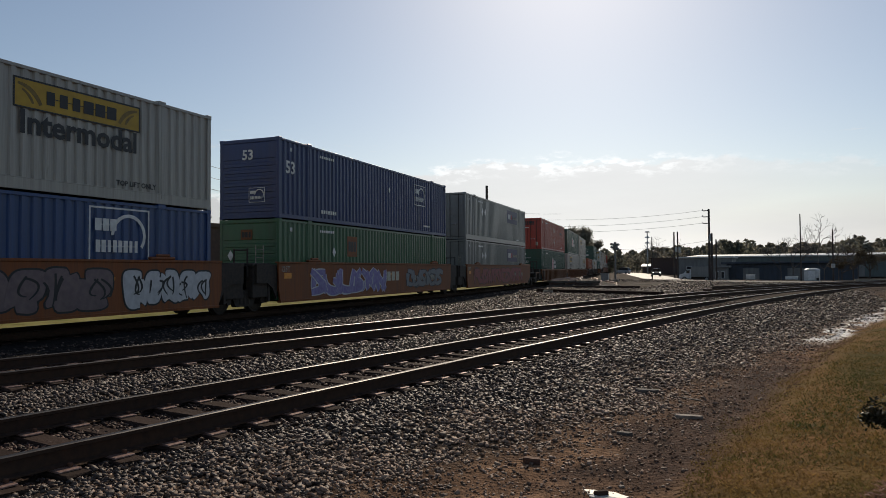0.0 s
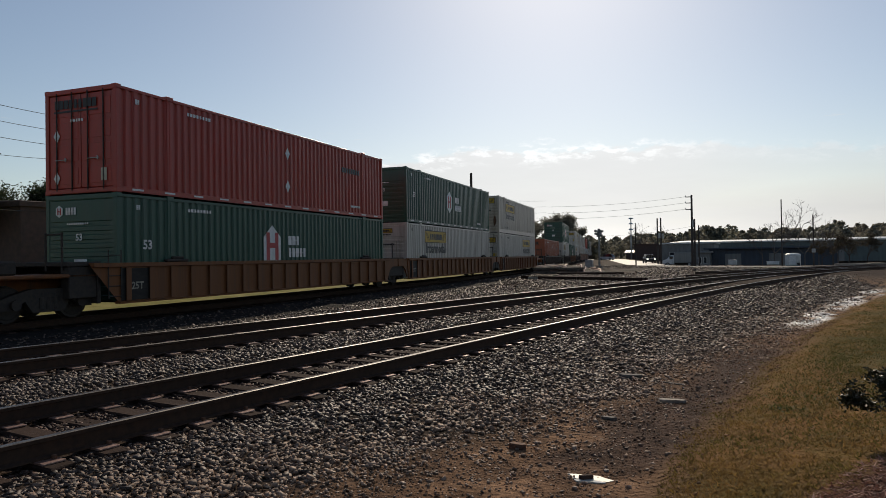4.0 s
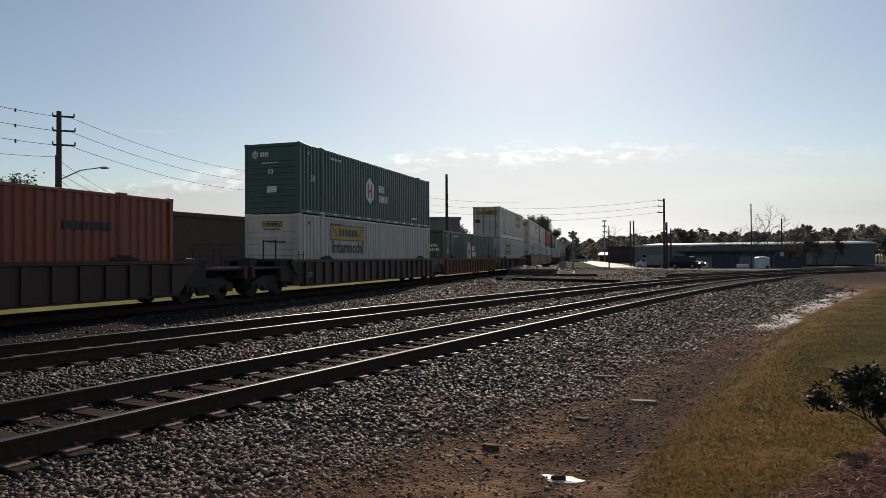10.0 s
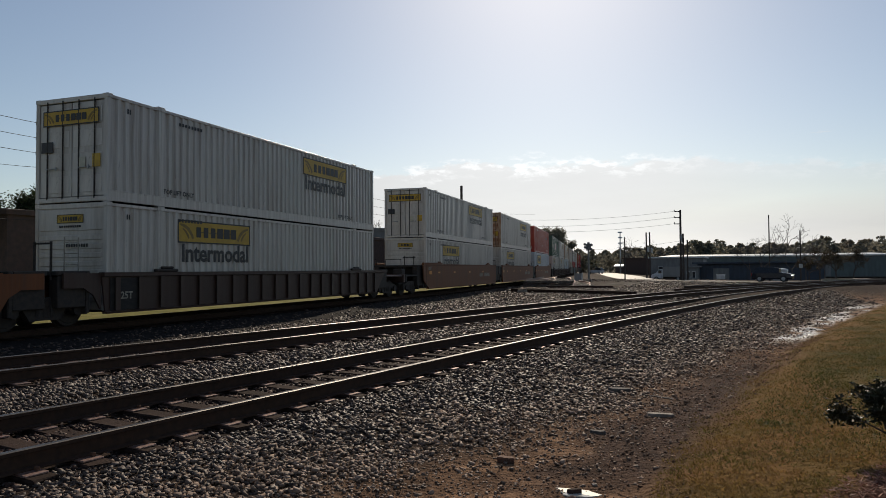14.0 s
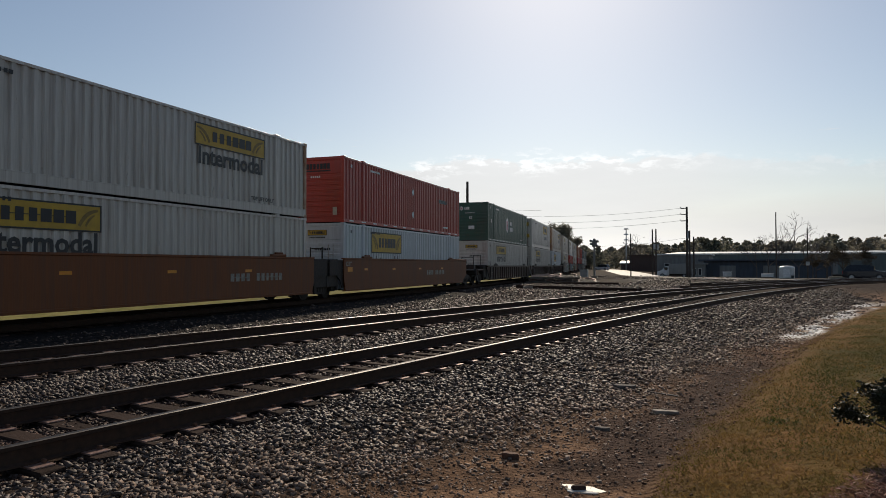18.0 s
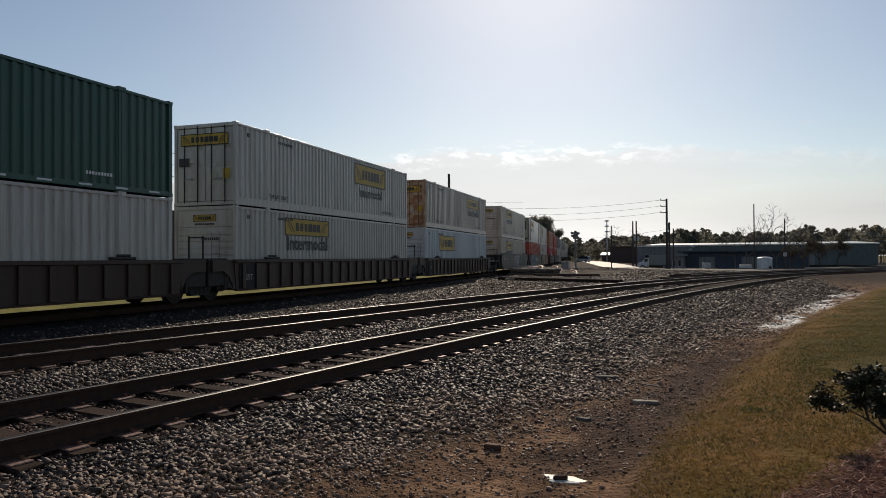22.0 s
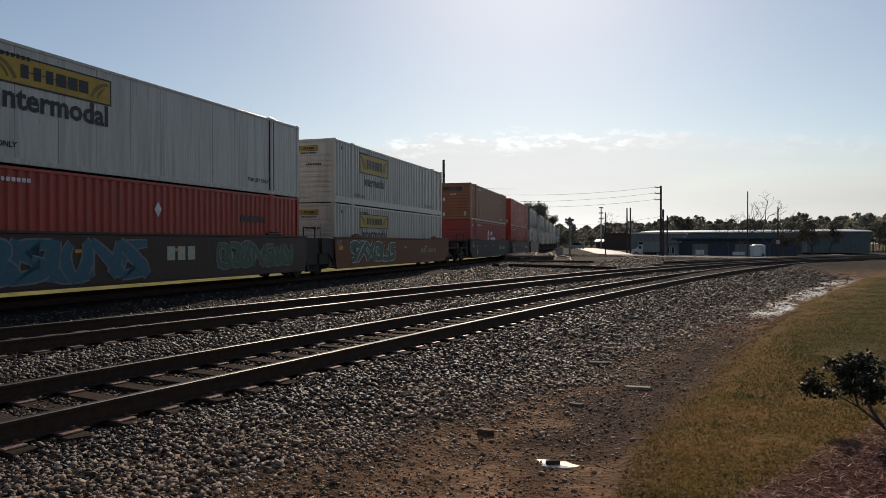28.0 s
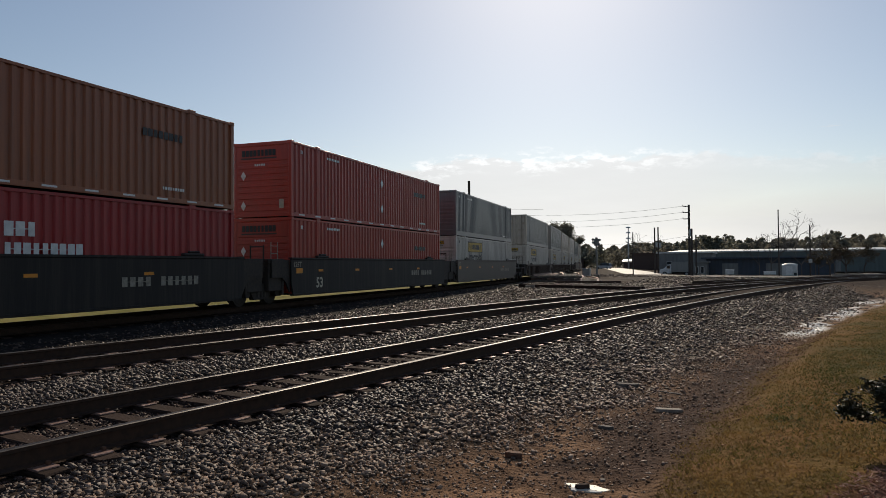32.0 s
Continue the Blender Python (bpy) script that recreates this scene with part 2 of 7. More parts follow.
STONE = surface("granite ballast", (0.120, 0.082, 0.063), (0.040, 0.026, 0.020), 0.62, 0, 9, dirt=0.45, dirt_color=(0.075, 0.045, 0.03), bump=0.3, bump_scale=60, per_piece=0.55, spec=0.42)
STONE_STAINED = surface("rust stained ballast", (0.105, 0.060, 0.045), (0.036, 0.021, 0.016), 0.7, 0, 9, dirt=0.45, dirt_color=(0.06, 0.032, 0.022), bump=0.3, bump_scale=60, per_piece=0.5, spec=0.25)
STONE_DUSTY = surface("dusty brown ballast", (0.29, 0.20, 0.145), (0.12, 0.078, 0.055), 0.7, 0, 9, dirt=0.4, dirt_color=(0.12, 0.072, 0.045), bump=0.3, bump_scale=60, per_piece=0.5, spec=0.3)


# ---------------------------------------------------------------- helpers
def mesh_of(bm, name="mesh"):
    me = bpy.data.meshes.new(name)
    bm.normal_update()
    bm.to_mesh(me)
    bm.free()
    return me


def put(name, me, material, parent=None, m=None, label=""):
    """An object on a shared mesh, with its own material."""
    ob = new(name, me)
    if not me.materials:
        me.materials.append(None)
    ob.material_slots[0].link = "OBJECT"
    ob.material_slots[0].material = material
    if parent is not None:
        ob.parent = parent
    if m is not None:
        ob.matrix_basis = m
    if label:
        ob["label"] = label
    return ob


def part(name, bm, material, parent, label=""):
    return put(name, mesh_of(bm, name), material, parent, None, label)


def box(bm, x0, x1, y0, y1, z0, z1, bevel=0.0):
    vs = [bm.verts.new((x, y, z)) for x in (x0, x1) for y in (y0, y1) for z in (z0, z1)]
    fs = [bm.faces.new([vs[i] for i in f]) for f in ((0, 1, 3, 2), (4, 6, 7, 5), (0, 4, 5, 1), (2, 3, 7, 6), (0, 2, 6, 4), (1, 5, 7, 3))]
    if bevel:
        es = list({e for f in fs for e in f.edges})
        bmesh.ops.bevel(bm, geom=es, offset=bevel, segments=1, affect="EDGES")
    return bm


def boxes(*rows, bevel=0.0):
    bm = bmesh.new()
    for r in rows:
        box(bm, *r, bevel=bevel)
    return bm


def tube(bm, p, q, r0, r1=None, n=8):
    """A round bar from p to q, with closed ends."""
    r1 = r0 if r1 is None else r1
    p, q = Vector(p), Vector(q)
    d = (q - p).normalized()
    a = d.orthogonal().normalized()
    b = d.cross(a)
    rings = []
    for c, r in ((p, r0), (q, r1)):
        rings.append([bm.verts.new(c + (a * math.cos(2 * math.pi * i / n) + b * math.sin(2 * math.pi * i / n)) * r) for i in range(n)])
    for i in range(n):
        bm.faces.new((rings[0][i], rings[0][(i + 1) % n], rings[1][(i + 1) % n], rings[1][i]))
    bm.faces.new(rings[0][::-1])
    bm.faces.new(rings[1])
    return bm


def tubes(*rows, n=8):
    bm = bmesh.new()
    for r in rows:
        tube(bm, *r, n=n)
    return bm


def prism(bm, outline, m, depth):
    """A flat plate of the given outline, depth thick along m's z."""
    a = [bm.verts.new(m @ Vector((u, v, 0))) for u, v in outline]
    b = [bm.verts.new(m @ Vector((u, v, depth))) for u, v in outline]
    k = len(outline)
    bm.faces.new(a[::-1])
    bm.faces.new(b)
    for i in range(k):
        bm.faces.new((a[i], a[(i + 1) % k], b[(i + 1) % k], b[i]))
    return bm


def base(name, m, label, category, group="", kind=""):
    e = new(name)
    e.empty_display_size = 0.3
    e.matrix_basis = m
    return tagged(e, label, category, group, kind)


def raw_mesh(name, verts, faces):
    me = bpy.data.meshes.new(name)
    me.from_pydata(verts, [], faces)
    me.update()
    return me


def smooth01(v):
    v = min(1.0, max(0.0, v))
    return v * v * (3 - 2 * v)


# ---------------------------------------------------------------- plan of the tracks
def near_x(y):
    """Centre line of the near curved track."""
    if y < -6:
        return near_x(-6) + (y + 6) * 0.14
    if y <= 60:
        return -6.546 + 0.1433 * y + 0.000233 * y * y + 0.0000167 * y ** 3
    s = 0.1433 + 0.000466 * 60 + 0.0000501 * 3600
    return near_x(60) + s * (y - 60) + 0.0033 * (y - 60) ** 2


def far_x(y):
    """Centre line of the second curved track."""
    if y < 4:
        return far_x(4) + (y - 4) * 0.17
    if y <= 58:
        return -10.537 + 0.1936 * y - 0.001398 * y * y + 0.0000475 * y ** 3
    s = 0.1936 - 0.002796 * 58 + 0.0001425 * 58 ** 2
    return far_x(58) + s * (y - 58) + 0.0033 * (y - 58) ** 2


def stub_x(y):
    """Centre line of the short siding behind the second track."""
    return far_x(y) - 3.9


LAWN_Y = (-40.0, 3.0, 5.4, 7.5, 10.2, 15.7, 23.4, 41.0, 70.0, 200.0)
LAWN_X = (-1.2, -0.82, -0.58, -0.36, 0.06, 1.02, 2.78, 7.5, 16.5, 85.0)
MUD_Y = (3.0, 4.4, 5.5, 7.3, 9.1, 11.7, 15.1, 19.2, 25.7, 40.0)
MUD_X = (-3.6, -3.2, -2.8, -2.1, -1.6, -1.0, -0.2, 0.8, 2.2, 6.0)


def lawn_x(y):
    """Where the lawn begins."""
    return float(np.interp(y, LAWN_Y, LAWN_X)) + 0.10 * noise.noise((y * 0.9, 3.0, 0.0)) + 0.06 * noise.noise((y * 3.1, 8.0, 0.0))


def mud_x(y):
    """Where the ballast gives way to bare earth."""
    return float(np.interp(y, MUD_Y, MUD_X)) + 0.35 * noise.noise((y * 0.6, 9.0, 0.0))


TRAIN_SIDE, TRAIN_BEND, TRAIN_HALF = 15.2046, 0.00172, 1.2955
FAR_RISE = 0.15
BEND_END = 100.0


def on_track(s, side=0.0):
    """Pose on the train's line: s metres along it from abeam of the camera, side metres to its right."""
    if s <= BEND_END:
        a = TRAIN_BEND * s
        x, y = -TRAIN_SIDE - (1 - math.cos(a)) / TRAIN_BEND, math.sin(a) / TRAIN_BEND
    else:
        a = TRAIN_BEND * BEND_END
        x, y = -TRAIN_SIDE - (1 - math.cos(a)) / TRAIN_BEND, math.sin(a) / TRAIN_BEND
        x, y = x - math.sin(a) * (s - BEND_END), y + math.cos(a) * (s - BEND_END)
    k = side - TRAIN_HALF
    return pose(x + k * math.cos(a), y + k * math.sin(a), 0, 0, 0, math.degrees(a))


def bed(d, half=1.9):
    """1 on a track's ballast bed, 0 three metres off."""
    return 1 - smooth01((abs(d) - half) / 1.6)


def train_x(y):
    k = min(y, BEND_END)
    a = math.asin(max(-0.95, k * TRAIN_BEND))
    return -TRAIN_SIDE - TRAIN_HALF - (1 - math.cos(a)) / TRAIN_BEND - max(0.0, y - BEND_END) * math.tan(a)


def ground_z(x, y):
    d = x - near_x(y)
    if d > 0:
        z = -0.225 - 0.205 * smooth01((d - 1.7) / 3.0)
    else:
        z = max(-0.28, -0.36 + 0.135 * bed(d))
    if y < 95:
        z = max(z, -0.36 + (0.135 + FAR_RISE) * bed(x - far_x(y)))
    z = max(z, -0.36 + 0.135 * bed(x - train_x(y), 2.2))
    g = x - lawn_x(y)
    if g > -0.4:
        z += (0.16 * smooth01((g + 0.25) / 0.8) + 0.20 * smooth01(g / 5.0)) * smooth01((75 - y) / 25)
    z -= 1.15 * smooth01((y - 96) / 60) * smooth01((math.degrees(math.atan2(x, max(y, 1))) + 6.8) / 3.0)
    if y < 40:
        z += 0.022 * noise.noise((x * 1.3, y * 1.3, 0)) + 0.006 * noise.noise((x * 3.1, y * 3.1, 1))
    return z


def spaced(knots):
    out = []
    for a, b, d in knots:
        k = max(1, round((b - a) / d))
        out += [a + (b - a) * i / k for i in range(k)]
    return out + [knots[-1][1]]


GX = spaced([(-3000, -600, 600), (-600, -120, 60), (-120, -40, 8), (-40, -20, 1.5), (-20, -9, 0.5), (-9, 3.5, 0.13), (3.5, 9, 0.3), (9, 30, 1.0), (30, 120, 8), (120, 600, 60), (600, 3000, 600)])
GY = spaced([(-2000, -200, 300), (-200, -40, 20), (-40, 0, 2), (0, 3, 0.4), (3, 13, 0.13), (13, 24, 0.3), (24, 60, 0.8), (60, 180, 3), (180, 600, 40), (600, 4000, 500)])


def build_ground():
    verts, zones = [], []
    nx, ny = len(GX), len(GY)
    for y in GY:
        for x in GX:
            verts.append((x, y, ground_z(x, y)))
            rag = 0.25 * noise.noise((x * 1.7, y * 1.7, 5)) + 0.12 * noise.noise((x * 6, y * 6, 9))
            g = x - lawn_x(y) + 0.4 * rag
            lawn = smooth01((g + 0.25) / 0.7)
            back = smooth01((train_x(y) - 2.6 - x + rag) / 0.4) * (1 if y < 130 else 0)
            mud = smooth01((x - mud_x(y) + 1.2 * rag + 0.4) / 1.2) * (1 - lawn) * smooth01((60 - y) / 25)
            yard = smooth01((y - 66) / 10) * (1 if x > -13 else 0.3)
            wet = smooth01((y - 17) / 3) * smooth01((40 - y) / 6) * smooth01((g + 0.75 + 0.02 * y) / 0.4) * smooth01((0.0 - g) / 0.35)
            wet *= smooth01((noise.noise((x * 0.9, y * 0.45, 4)) + 0.5 * noise.noise((x * 3, y * 1.5, 6)) + 0.22) / 0.25)
            leaf = smooth01((0.55 * (x - 0.3) - 0.30 * (y - 5.2) + 0.4 * rag) / 0.2) * smooth01((x + 0.2) / 0.3)
            # strip beside the train, its shade put into the ground colour
            train_shade = smooth01((train_x(y) + 4.5 + 1.2 * rag - x) / 0.8) * (1 - back) * smooth01((60 - y) / 25)
            damp = smooth01((y - 5.3 + rag) / 1.0) * smooth01((17 - y) / 5) * smooth01((x - mud_x(y) - 0.3 - 0.65 * smooth01((8.2 - y) / 2) + 1.4 * rag) / 0.4) * (1 - 0.8 * lawn)
            turf = smooth01((y - 6.5 + 2 * rag) / 6) * smooth01((g - 0.35 + 1.1 * noise.noise((x * 0.7, y * 0.5, 21)) + 0.5 * rag) / 1.2)
            zones.append((lawn, mud, wet, leaf, yard, back, train_shade, damp, turf))
    faces = [(j * nx + i, j * nx + i + 1, (j + 1) * nx + i + 1, (j + 1) * nx + i) for j in range(ny - 1) for i in range(nx - 1)]
    me = raw_mesh("ground", verts, faces)
    arr = np.array(zones, dtype=np.float32)
    for k, name in enumerate(("lawn", "mud", "wet", "leaf", "yard", "verge", "train_shade", "damp", "turf")):
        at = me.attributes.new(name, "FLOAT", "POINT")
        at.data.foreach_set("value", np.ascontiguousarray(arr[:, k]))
    me.polygons.foreach_set("use_smooth", [True] * len(me.polygons))
    return me


def ground_material():
    m = bpy.data.materials.new("trackside ground")
    m.use_nodes = True
    n, l = m.node_tree.nodes, m.node_tree.links
    b = n["Principled BSDF"]
    co = n.new("ShaderNodeTexCoord")

    def tex(scale, detail=6.0, rough=0.6):
        t = n.new("ShaderNodeTexNoise")
        t.inputs["Scale"].default_value, t.inputs["Detail"].default_value, t.inputs["Roughness"].default_value = scale, detail, rough
        l.new(co.outputs["Object"], t.inputs["Vector"])
        return t.outputs["Fac"]

    def ramp(fac, stops):
        r = n.new("ShaderNodeValToRGB")
        e = r.color_ramp.elements
        e[0].position, e[0].color = stops[0][0], rgb(stops[0][1])
        e[1].position, e[1].color = stops[1][0], rgb(stops[1][1])
        for p, c in stops[2:]:
            k = e.new(p)
            k.color = rgb(c)
        l.new(fac, r.inputs[0])
        return r.outputs[0]

    def mix(fac, a, c):
        x = n.new("ShaderNodeMixRGB")
        l.new(fac, x.inputs["Fac"])
        l.new(a, x.inputs["Color1"])
        l.new(c, x.inputs["Color2"])
        return x.outputs[0]

    def zone(name):
        a = n.new("ShaderNodeAttribute")
        a.attribute_name = name
        return a.outputs["Fac"]

    vor = n.new("ShaderNodeTexVoronoi")
    vor.inputs["Scale"].default_value = 17.0
    l.new(co.outputs["Object"], vor.inputs["Vector"])
    stones = ramp(vor.outputs["Color"], [(0.0, (0.016, 0.011, 0.008)), (1.0, (0.10, 0.072, 0.056)), (0.5, (0.046, 0.032, 0.024))])
    dust = ramp(tex(0.7), [(0.4, (0.055, 0.033, 0.021)), (0.7, (0.085, 0.053, 0.034))])
    d_f = n.new("ShaderNodeMapRange")
    d_f.inputs["From Min"].default_value, d_f.inputs["From Max"].default_value, d_f.inputs["To Max"].default_value = 0.42, 0.72, 0.55
    l.new(tex(1.6), d_f.inputs["Value"])
    ballast = mix(d_f.outputs[0], stones, dust)
    mudc = ramp(tex(2.3, 9.0, 0.68), [(0.34, (0.075, 0.042, 0.026)), (0.66, (0.38, 0.225, 0.13)), (0.50, (0.19, 0.108, 0.062))])
    grass = ramp(tex(1.1, 9.0, 0.7), [(0.34, (0.13, 0.092, 0.026)), (0.66, (0.27, 0.135, 0.050)), (0.5, (0.18, 0.104, 0.034))])
    bare = ramp(tex(14.0, 4.0), [(0.35, (0.120, 0.068, 0.026)), (0.65, (0.195, 0.114, 0.045))])
    g_f = n.new("ShaderNodeMapRange")
    g_f.inputs["From Min"].default_value, g_f.inputs["From Max"].default_value, g_f.inputs["To Max"].default_value = 0.48, 0.66, 0.75
    l.new(tex(0.55, 7.0), g_f.inputs["Value"])
    grass = mix(g_f.outputs[0], grass, bare)
    green = ramp(tex(2.2, 9.0, 0.7), [(0.35, (0.050, 0.060, 0.016)), (0.66, (0.12, 0.088, 0.03))])
    g_g = n.new("ShaderNodeMath")
    g_g.operation = "MULTIPLY"
    g_g.inputs[1].default_value = 0.85
    l.new(zone("turf"), g_g.inputs[0])
    grass = mix(g_g.outputs[0], grass, green)
    litter = ramp(tex(26.0, 5.0), [(0.3, (0.035, 0.014, 0.011)), (0.7, (0.13, 0.06, 0.048))])
    yardc = ramp(tex(0.25, 8.0), [(0.35, (0.05, 0.042, 0.034)), (0.65, (0.105, 0.088, 0.072))])
    out = mix(zone("yard"), ballast, yardc)
    out = mix(zone("mud"), out, mudc)
    damp = ramp(tex(3.5, 8.0, 0.65), [(0.35, (0.042, 0.026, 0.020)), (0.68, (0.115, 0.070, 0.050))])
    out = mix(zone("damp"), out, damp)
    out = mix(zone("lawn"), out, grass)
    verge = ramp(tex(0.8, 8.0), [(0.35, (0.17, 0.16, 0.045)), (0.65, (0.30, 0.26, 0.10))])
    out = mix(zone("verge"), out, verge)
    # near-black tone that deepens the train's shadow on the ballast
    shadec = ramp(tex(9.0, 8.0), [(0.35, (0.014, 0.013, 0.013)), (0.7, (0.045, 0.040, 0.037))])
    out = mix(zone("train_shade"), out, shadec)
    out = mix(zone("leaf"), out, litter)
    pale = ramp(tex(3.0), [(0.4, (0.20, 0.17, 0.14)), (0.6, (0.36, 0.32, 0.27))])
    out = mix(zone("wet"), out, pale)
    l.new(out, b.inputs["Base Color"])
    rr = n.new("ShaderNodeMapRange")
    rr.inputs["To Min"].default_value, rr.inputs["To Max"].default_value = 0.9, 0.26
    l.new(zone("wet"), rr.inputs["Value"])
    l.new(rr.outputs[0], b.inputs["Roughness"])
    sp = n.new("ShaderNodeMapRange")
    sp.inputs["To Min"].default_value, sp.inputs["To Max"].default_value = 0.04, 0.35
    l.new(zone("wet"), sp.inputs["Value"])
    l.new(sp.outputs[0], b.inputs["Specular IOR Level"])
    b1 = n.new("ShaderNodeBump")
    b1.inputs["Strength"].default_value, b1.inputs["Distance"].default_value = 0.6, 0.03
    l.new(vor.outputs["Distance"], b1.inputs["Height"])
    b2 = n.new("ShaderNodeBump")
    b2.inputs["Strength"].default_value, b2.inputs["Distance"].default_value = 0.8, 0.03
    l.new(tex(22.0, 6.0, 0.7), b2.inputs["Height"])
    l.new(b1.outputs[0], b2.inputs["Normal"])
    l.new(b2.outputs[0], b.inputs["Normal"])
    return m


ground = put("ground", build_ground(), ground_material())
tagged(ground, "ballast gravel, brown mud and patchy lawn beside the tracks", "ground", kind="structure")


# ---------------------------------------------------------------- rails and ties
RAIL_PROFILE = [(-0.07, -0.17), (0.07, -0.17), (0.07, -0.158), (0.012, -0.145), (0.012, -0.045), (0.036, -0.036), (0.036, -0.006), (0.026, 0.0),
                (-0.026, 0.0), (-0.036, -0.006), (-0.036, -0.036), (-0.012, -0.045), (-0.012, -0.145), (-0.07, -0.158)]


def line_points(fn, y0, y1, step):
    k = int((y1 - y0) / step)
    return [Vector((fn(y0 + i * step), y0 + i * step, 0)) for i in range(k + 1)]


def sweep(pts, side, z, profile):
    """A rail along pts, shifted side metres to the right; head faces and foot faces come apart."""
    verts, head, foot = [], [], []
    k = len(profile)
    for i, p in enumerate(pts):
        d = (pts[min(i + 1, len(pts) - 1)] - pts[max(i - 1, 0)]).normalized()
        r = Vector((d.y, -d.x, 0))
        for u, v in profile:
            verts.append(p + r * (side + u) + Vector((0, 0, z + v)))
    for i in range(len(pts) - 1):
        for j in range(k):
            f = (i * k + j, i * k + (j + 1) % k, (i + 1) * k + (j + 1) % k, (i + 1) * k + j)
            (head if 6 <= j <= 8 else foot).append(f)
    return verts, head, foot


def rail_track(name, pts, z, label):
    b = base(name, pose(0, 0, 0), label, "railway track", kind="structure")
    for side in (-0.7535, 0.7535):
        v, head, foot = sweep(pts, side, z, RAIL_PROFILE)
        rail = put("rail", raw_mesh("rail", v, foot), RAIL_WEB, b, None, "rusty dark steel rail")
        put("rail_head", raw_mesh("rail_head", v, head), RAIL_HEAD, rail, None, "polished bright running surface")
    return b


near_track = rail_track("track_1", line_points(near_x, -14, 110, 1.0), 0.0, "curved railway track with shiny worn rails on wooden ties")
far_track = rail_track("track_2", line_points(far_x, -10, 112, 1.0), FAR_RISE, "second curved railway track with worn rails on wooden ties")
train_track = rail_track("track_3", [on_track(-60 + 4 * i).translation for i in range(180)], 0.0, "railway track in the shade under the freight train")


def ribbon_outline(p0, p1, p2, w0, w1, k=9):
    """Outline of a bent stroke that swells from w0 to w1."""
    left, right = [], []
    for i in range(k + 1):
        t = i / k
        c = p0 * (1 - t) ** 2 + p1 * 2 * t * (1 - t) + p2 * t * t
        d = ((p1 - p0) * (1 - t) + (p2 - p1) * t)
        d = d.normalized() if d.length > 1e-6 else Vector((1, 0))
        w = (w0 + (w1 - w0) * t) * (0.75 + 0.35 * math.sin(math.pi * t))
        left.append(c + Vector((-d.y, d.x)) * w)
        right.append(c - Vector((-d.y, d.x)) * w)
    return [(v.x, v.y) for v in right + left[::-1]]


# ---------------------------------------------------------------- containers
CL, CW, CH = 16.154, 2.591, 2.896


def side_profile(y0, y1, x, depth=0.056, pitch=0.285):
    """Corrugated wall between y0 and y1, outer face at x."""
    k = max(1, round((y1 - y0) / pitch))
    p = (y1 - y0) / k
    pts = [(y0, x)]
    for i in range(k):
        a = y0 + i * p
        pts += [(a + p * 0.28, x), (a + p * 0.40, x - depth), (a + p * 0.78, x - depth), (a + p * 0.90, x)]
    pts.append((y1, x))
    return pts


def wall_mesh(spans, x, z0, z1, flip):
    bm = bmesh.new()
    pts = [p for y0, y1 in spans for p in side_profile(y0, y1, x)]
    lo = [bm.verts.new((-a if flip else a, y, z0)) for y, a in pts]
    hi = [bm.verts.new((-a if flip else a, y, z1)) for y, a in pts]
    for i in range(len(pts) - 1):
        q = (lo[i], lo[i + 1], hi[i + 1], hi[i])
        bm.faces.new(q[::-1] if flip else q)
    return mesh_of(bm, "side_wall")


POST_A, POST_B = 1.981, CL - 1.981
SPANS = ((0.09, POST_A - 0.09), (POST_A + 0.09, POST_B - 0.09), (POST_B + 0.09, CL - 0.09))
SKIN = CW / 2 - 0.018
WALL_R = wall_mesh(SPANS, SKIN, 0.16, CH - 0.08, False)
WALL_L = wall_mesh(SPANS, SKIN, 0.16, CH - 0.08, True)


def smooth_wall(sign, y=0.1):
    bm = bmesh.new()
    pts = []
    while y < CL - 0.15:
        y2 = min(y + 1.215, CL - 0.1)
        pts += [(y, SKIN - 0.03), (y + 0.006, SKIN - 0.03), (y + 0.007, SKIN - 0.006), (y2 - 0.007, SKIN - 0.006), (y2 - 0.006, SKIN - 0.03)]
        y = y2
    lo = [bm.verts.new((sign * a, b, 0.16)) for b, a in pts]
    hi = [bm.verts.new((sign * a, b, CH - 0.08)) for b, a in pts]
    for i in range(len(pts) - 1):
        q = (lo[i], lo[i + 1], hi[i + 1], hi[i])
        bm.faces.new(q[::-1] if sign < 0 else q)
    return mesh_of(bm, "smooth_wall")


FLAT_R, FLAT_L = smooth_wall(1, 0.95), smooth_wall(-1, 0.95)
SEAM = mesh_of(boxes((-0.02, 0.010, -0.022, 0.022, 0.16, CH - 0.1)), "seam")


def roof_mesh():
    bm = bmesh.new()
    pts = side_profile(0.1, CL - 0.1, CH - 0.03, 0.02, 0.36)
    a = [bm.verts.new((-CW / 2 + 0.05, y, z)) for y, z in pts]
    b = [bm.verts.new((CW / 2 - 0.05, y, z)) for y, z in pts]
    for i in range(len(pts) - 1):
        bm.faces.new((b[i], b[i + 1], a[i + 1], a[i]))
    return mesh_of(bm, "roof")


ROOF = roof_mesh()
FLOOR = mesh_of(boxes((-CW / 2 + 0.06, CW / 2 - 0.06, 0.1, CL - 0.1, 0.06, 0.16)), "floor")
BOTTOM_RAIL = mesh_of(boxes((-0.07, 0.0, 0.08, CL - 0.08, 0.02, 0.165), bevel=0.008), "bottom_rail")
DEEP_RAIL = mesh_of(boxes((-0.07, 0.006, 0.08, CL - 0.08, 0.02, 0.30), (-0.07, 0.014, 0.08, CL - 0.08, 0.28, 0.31), bevel=0.006), "bottom_rail")
TOP_RAIL = mesh_of(boxes((-0.07, 0.0, 0.05, CL - 0.05, CH - 0.10, CH - 0.02), bevel=0.004), "top_rail")
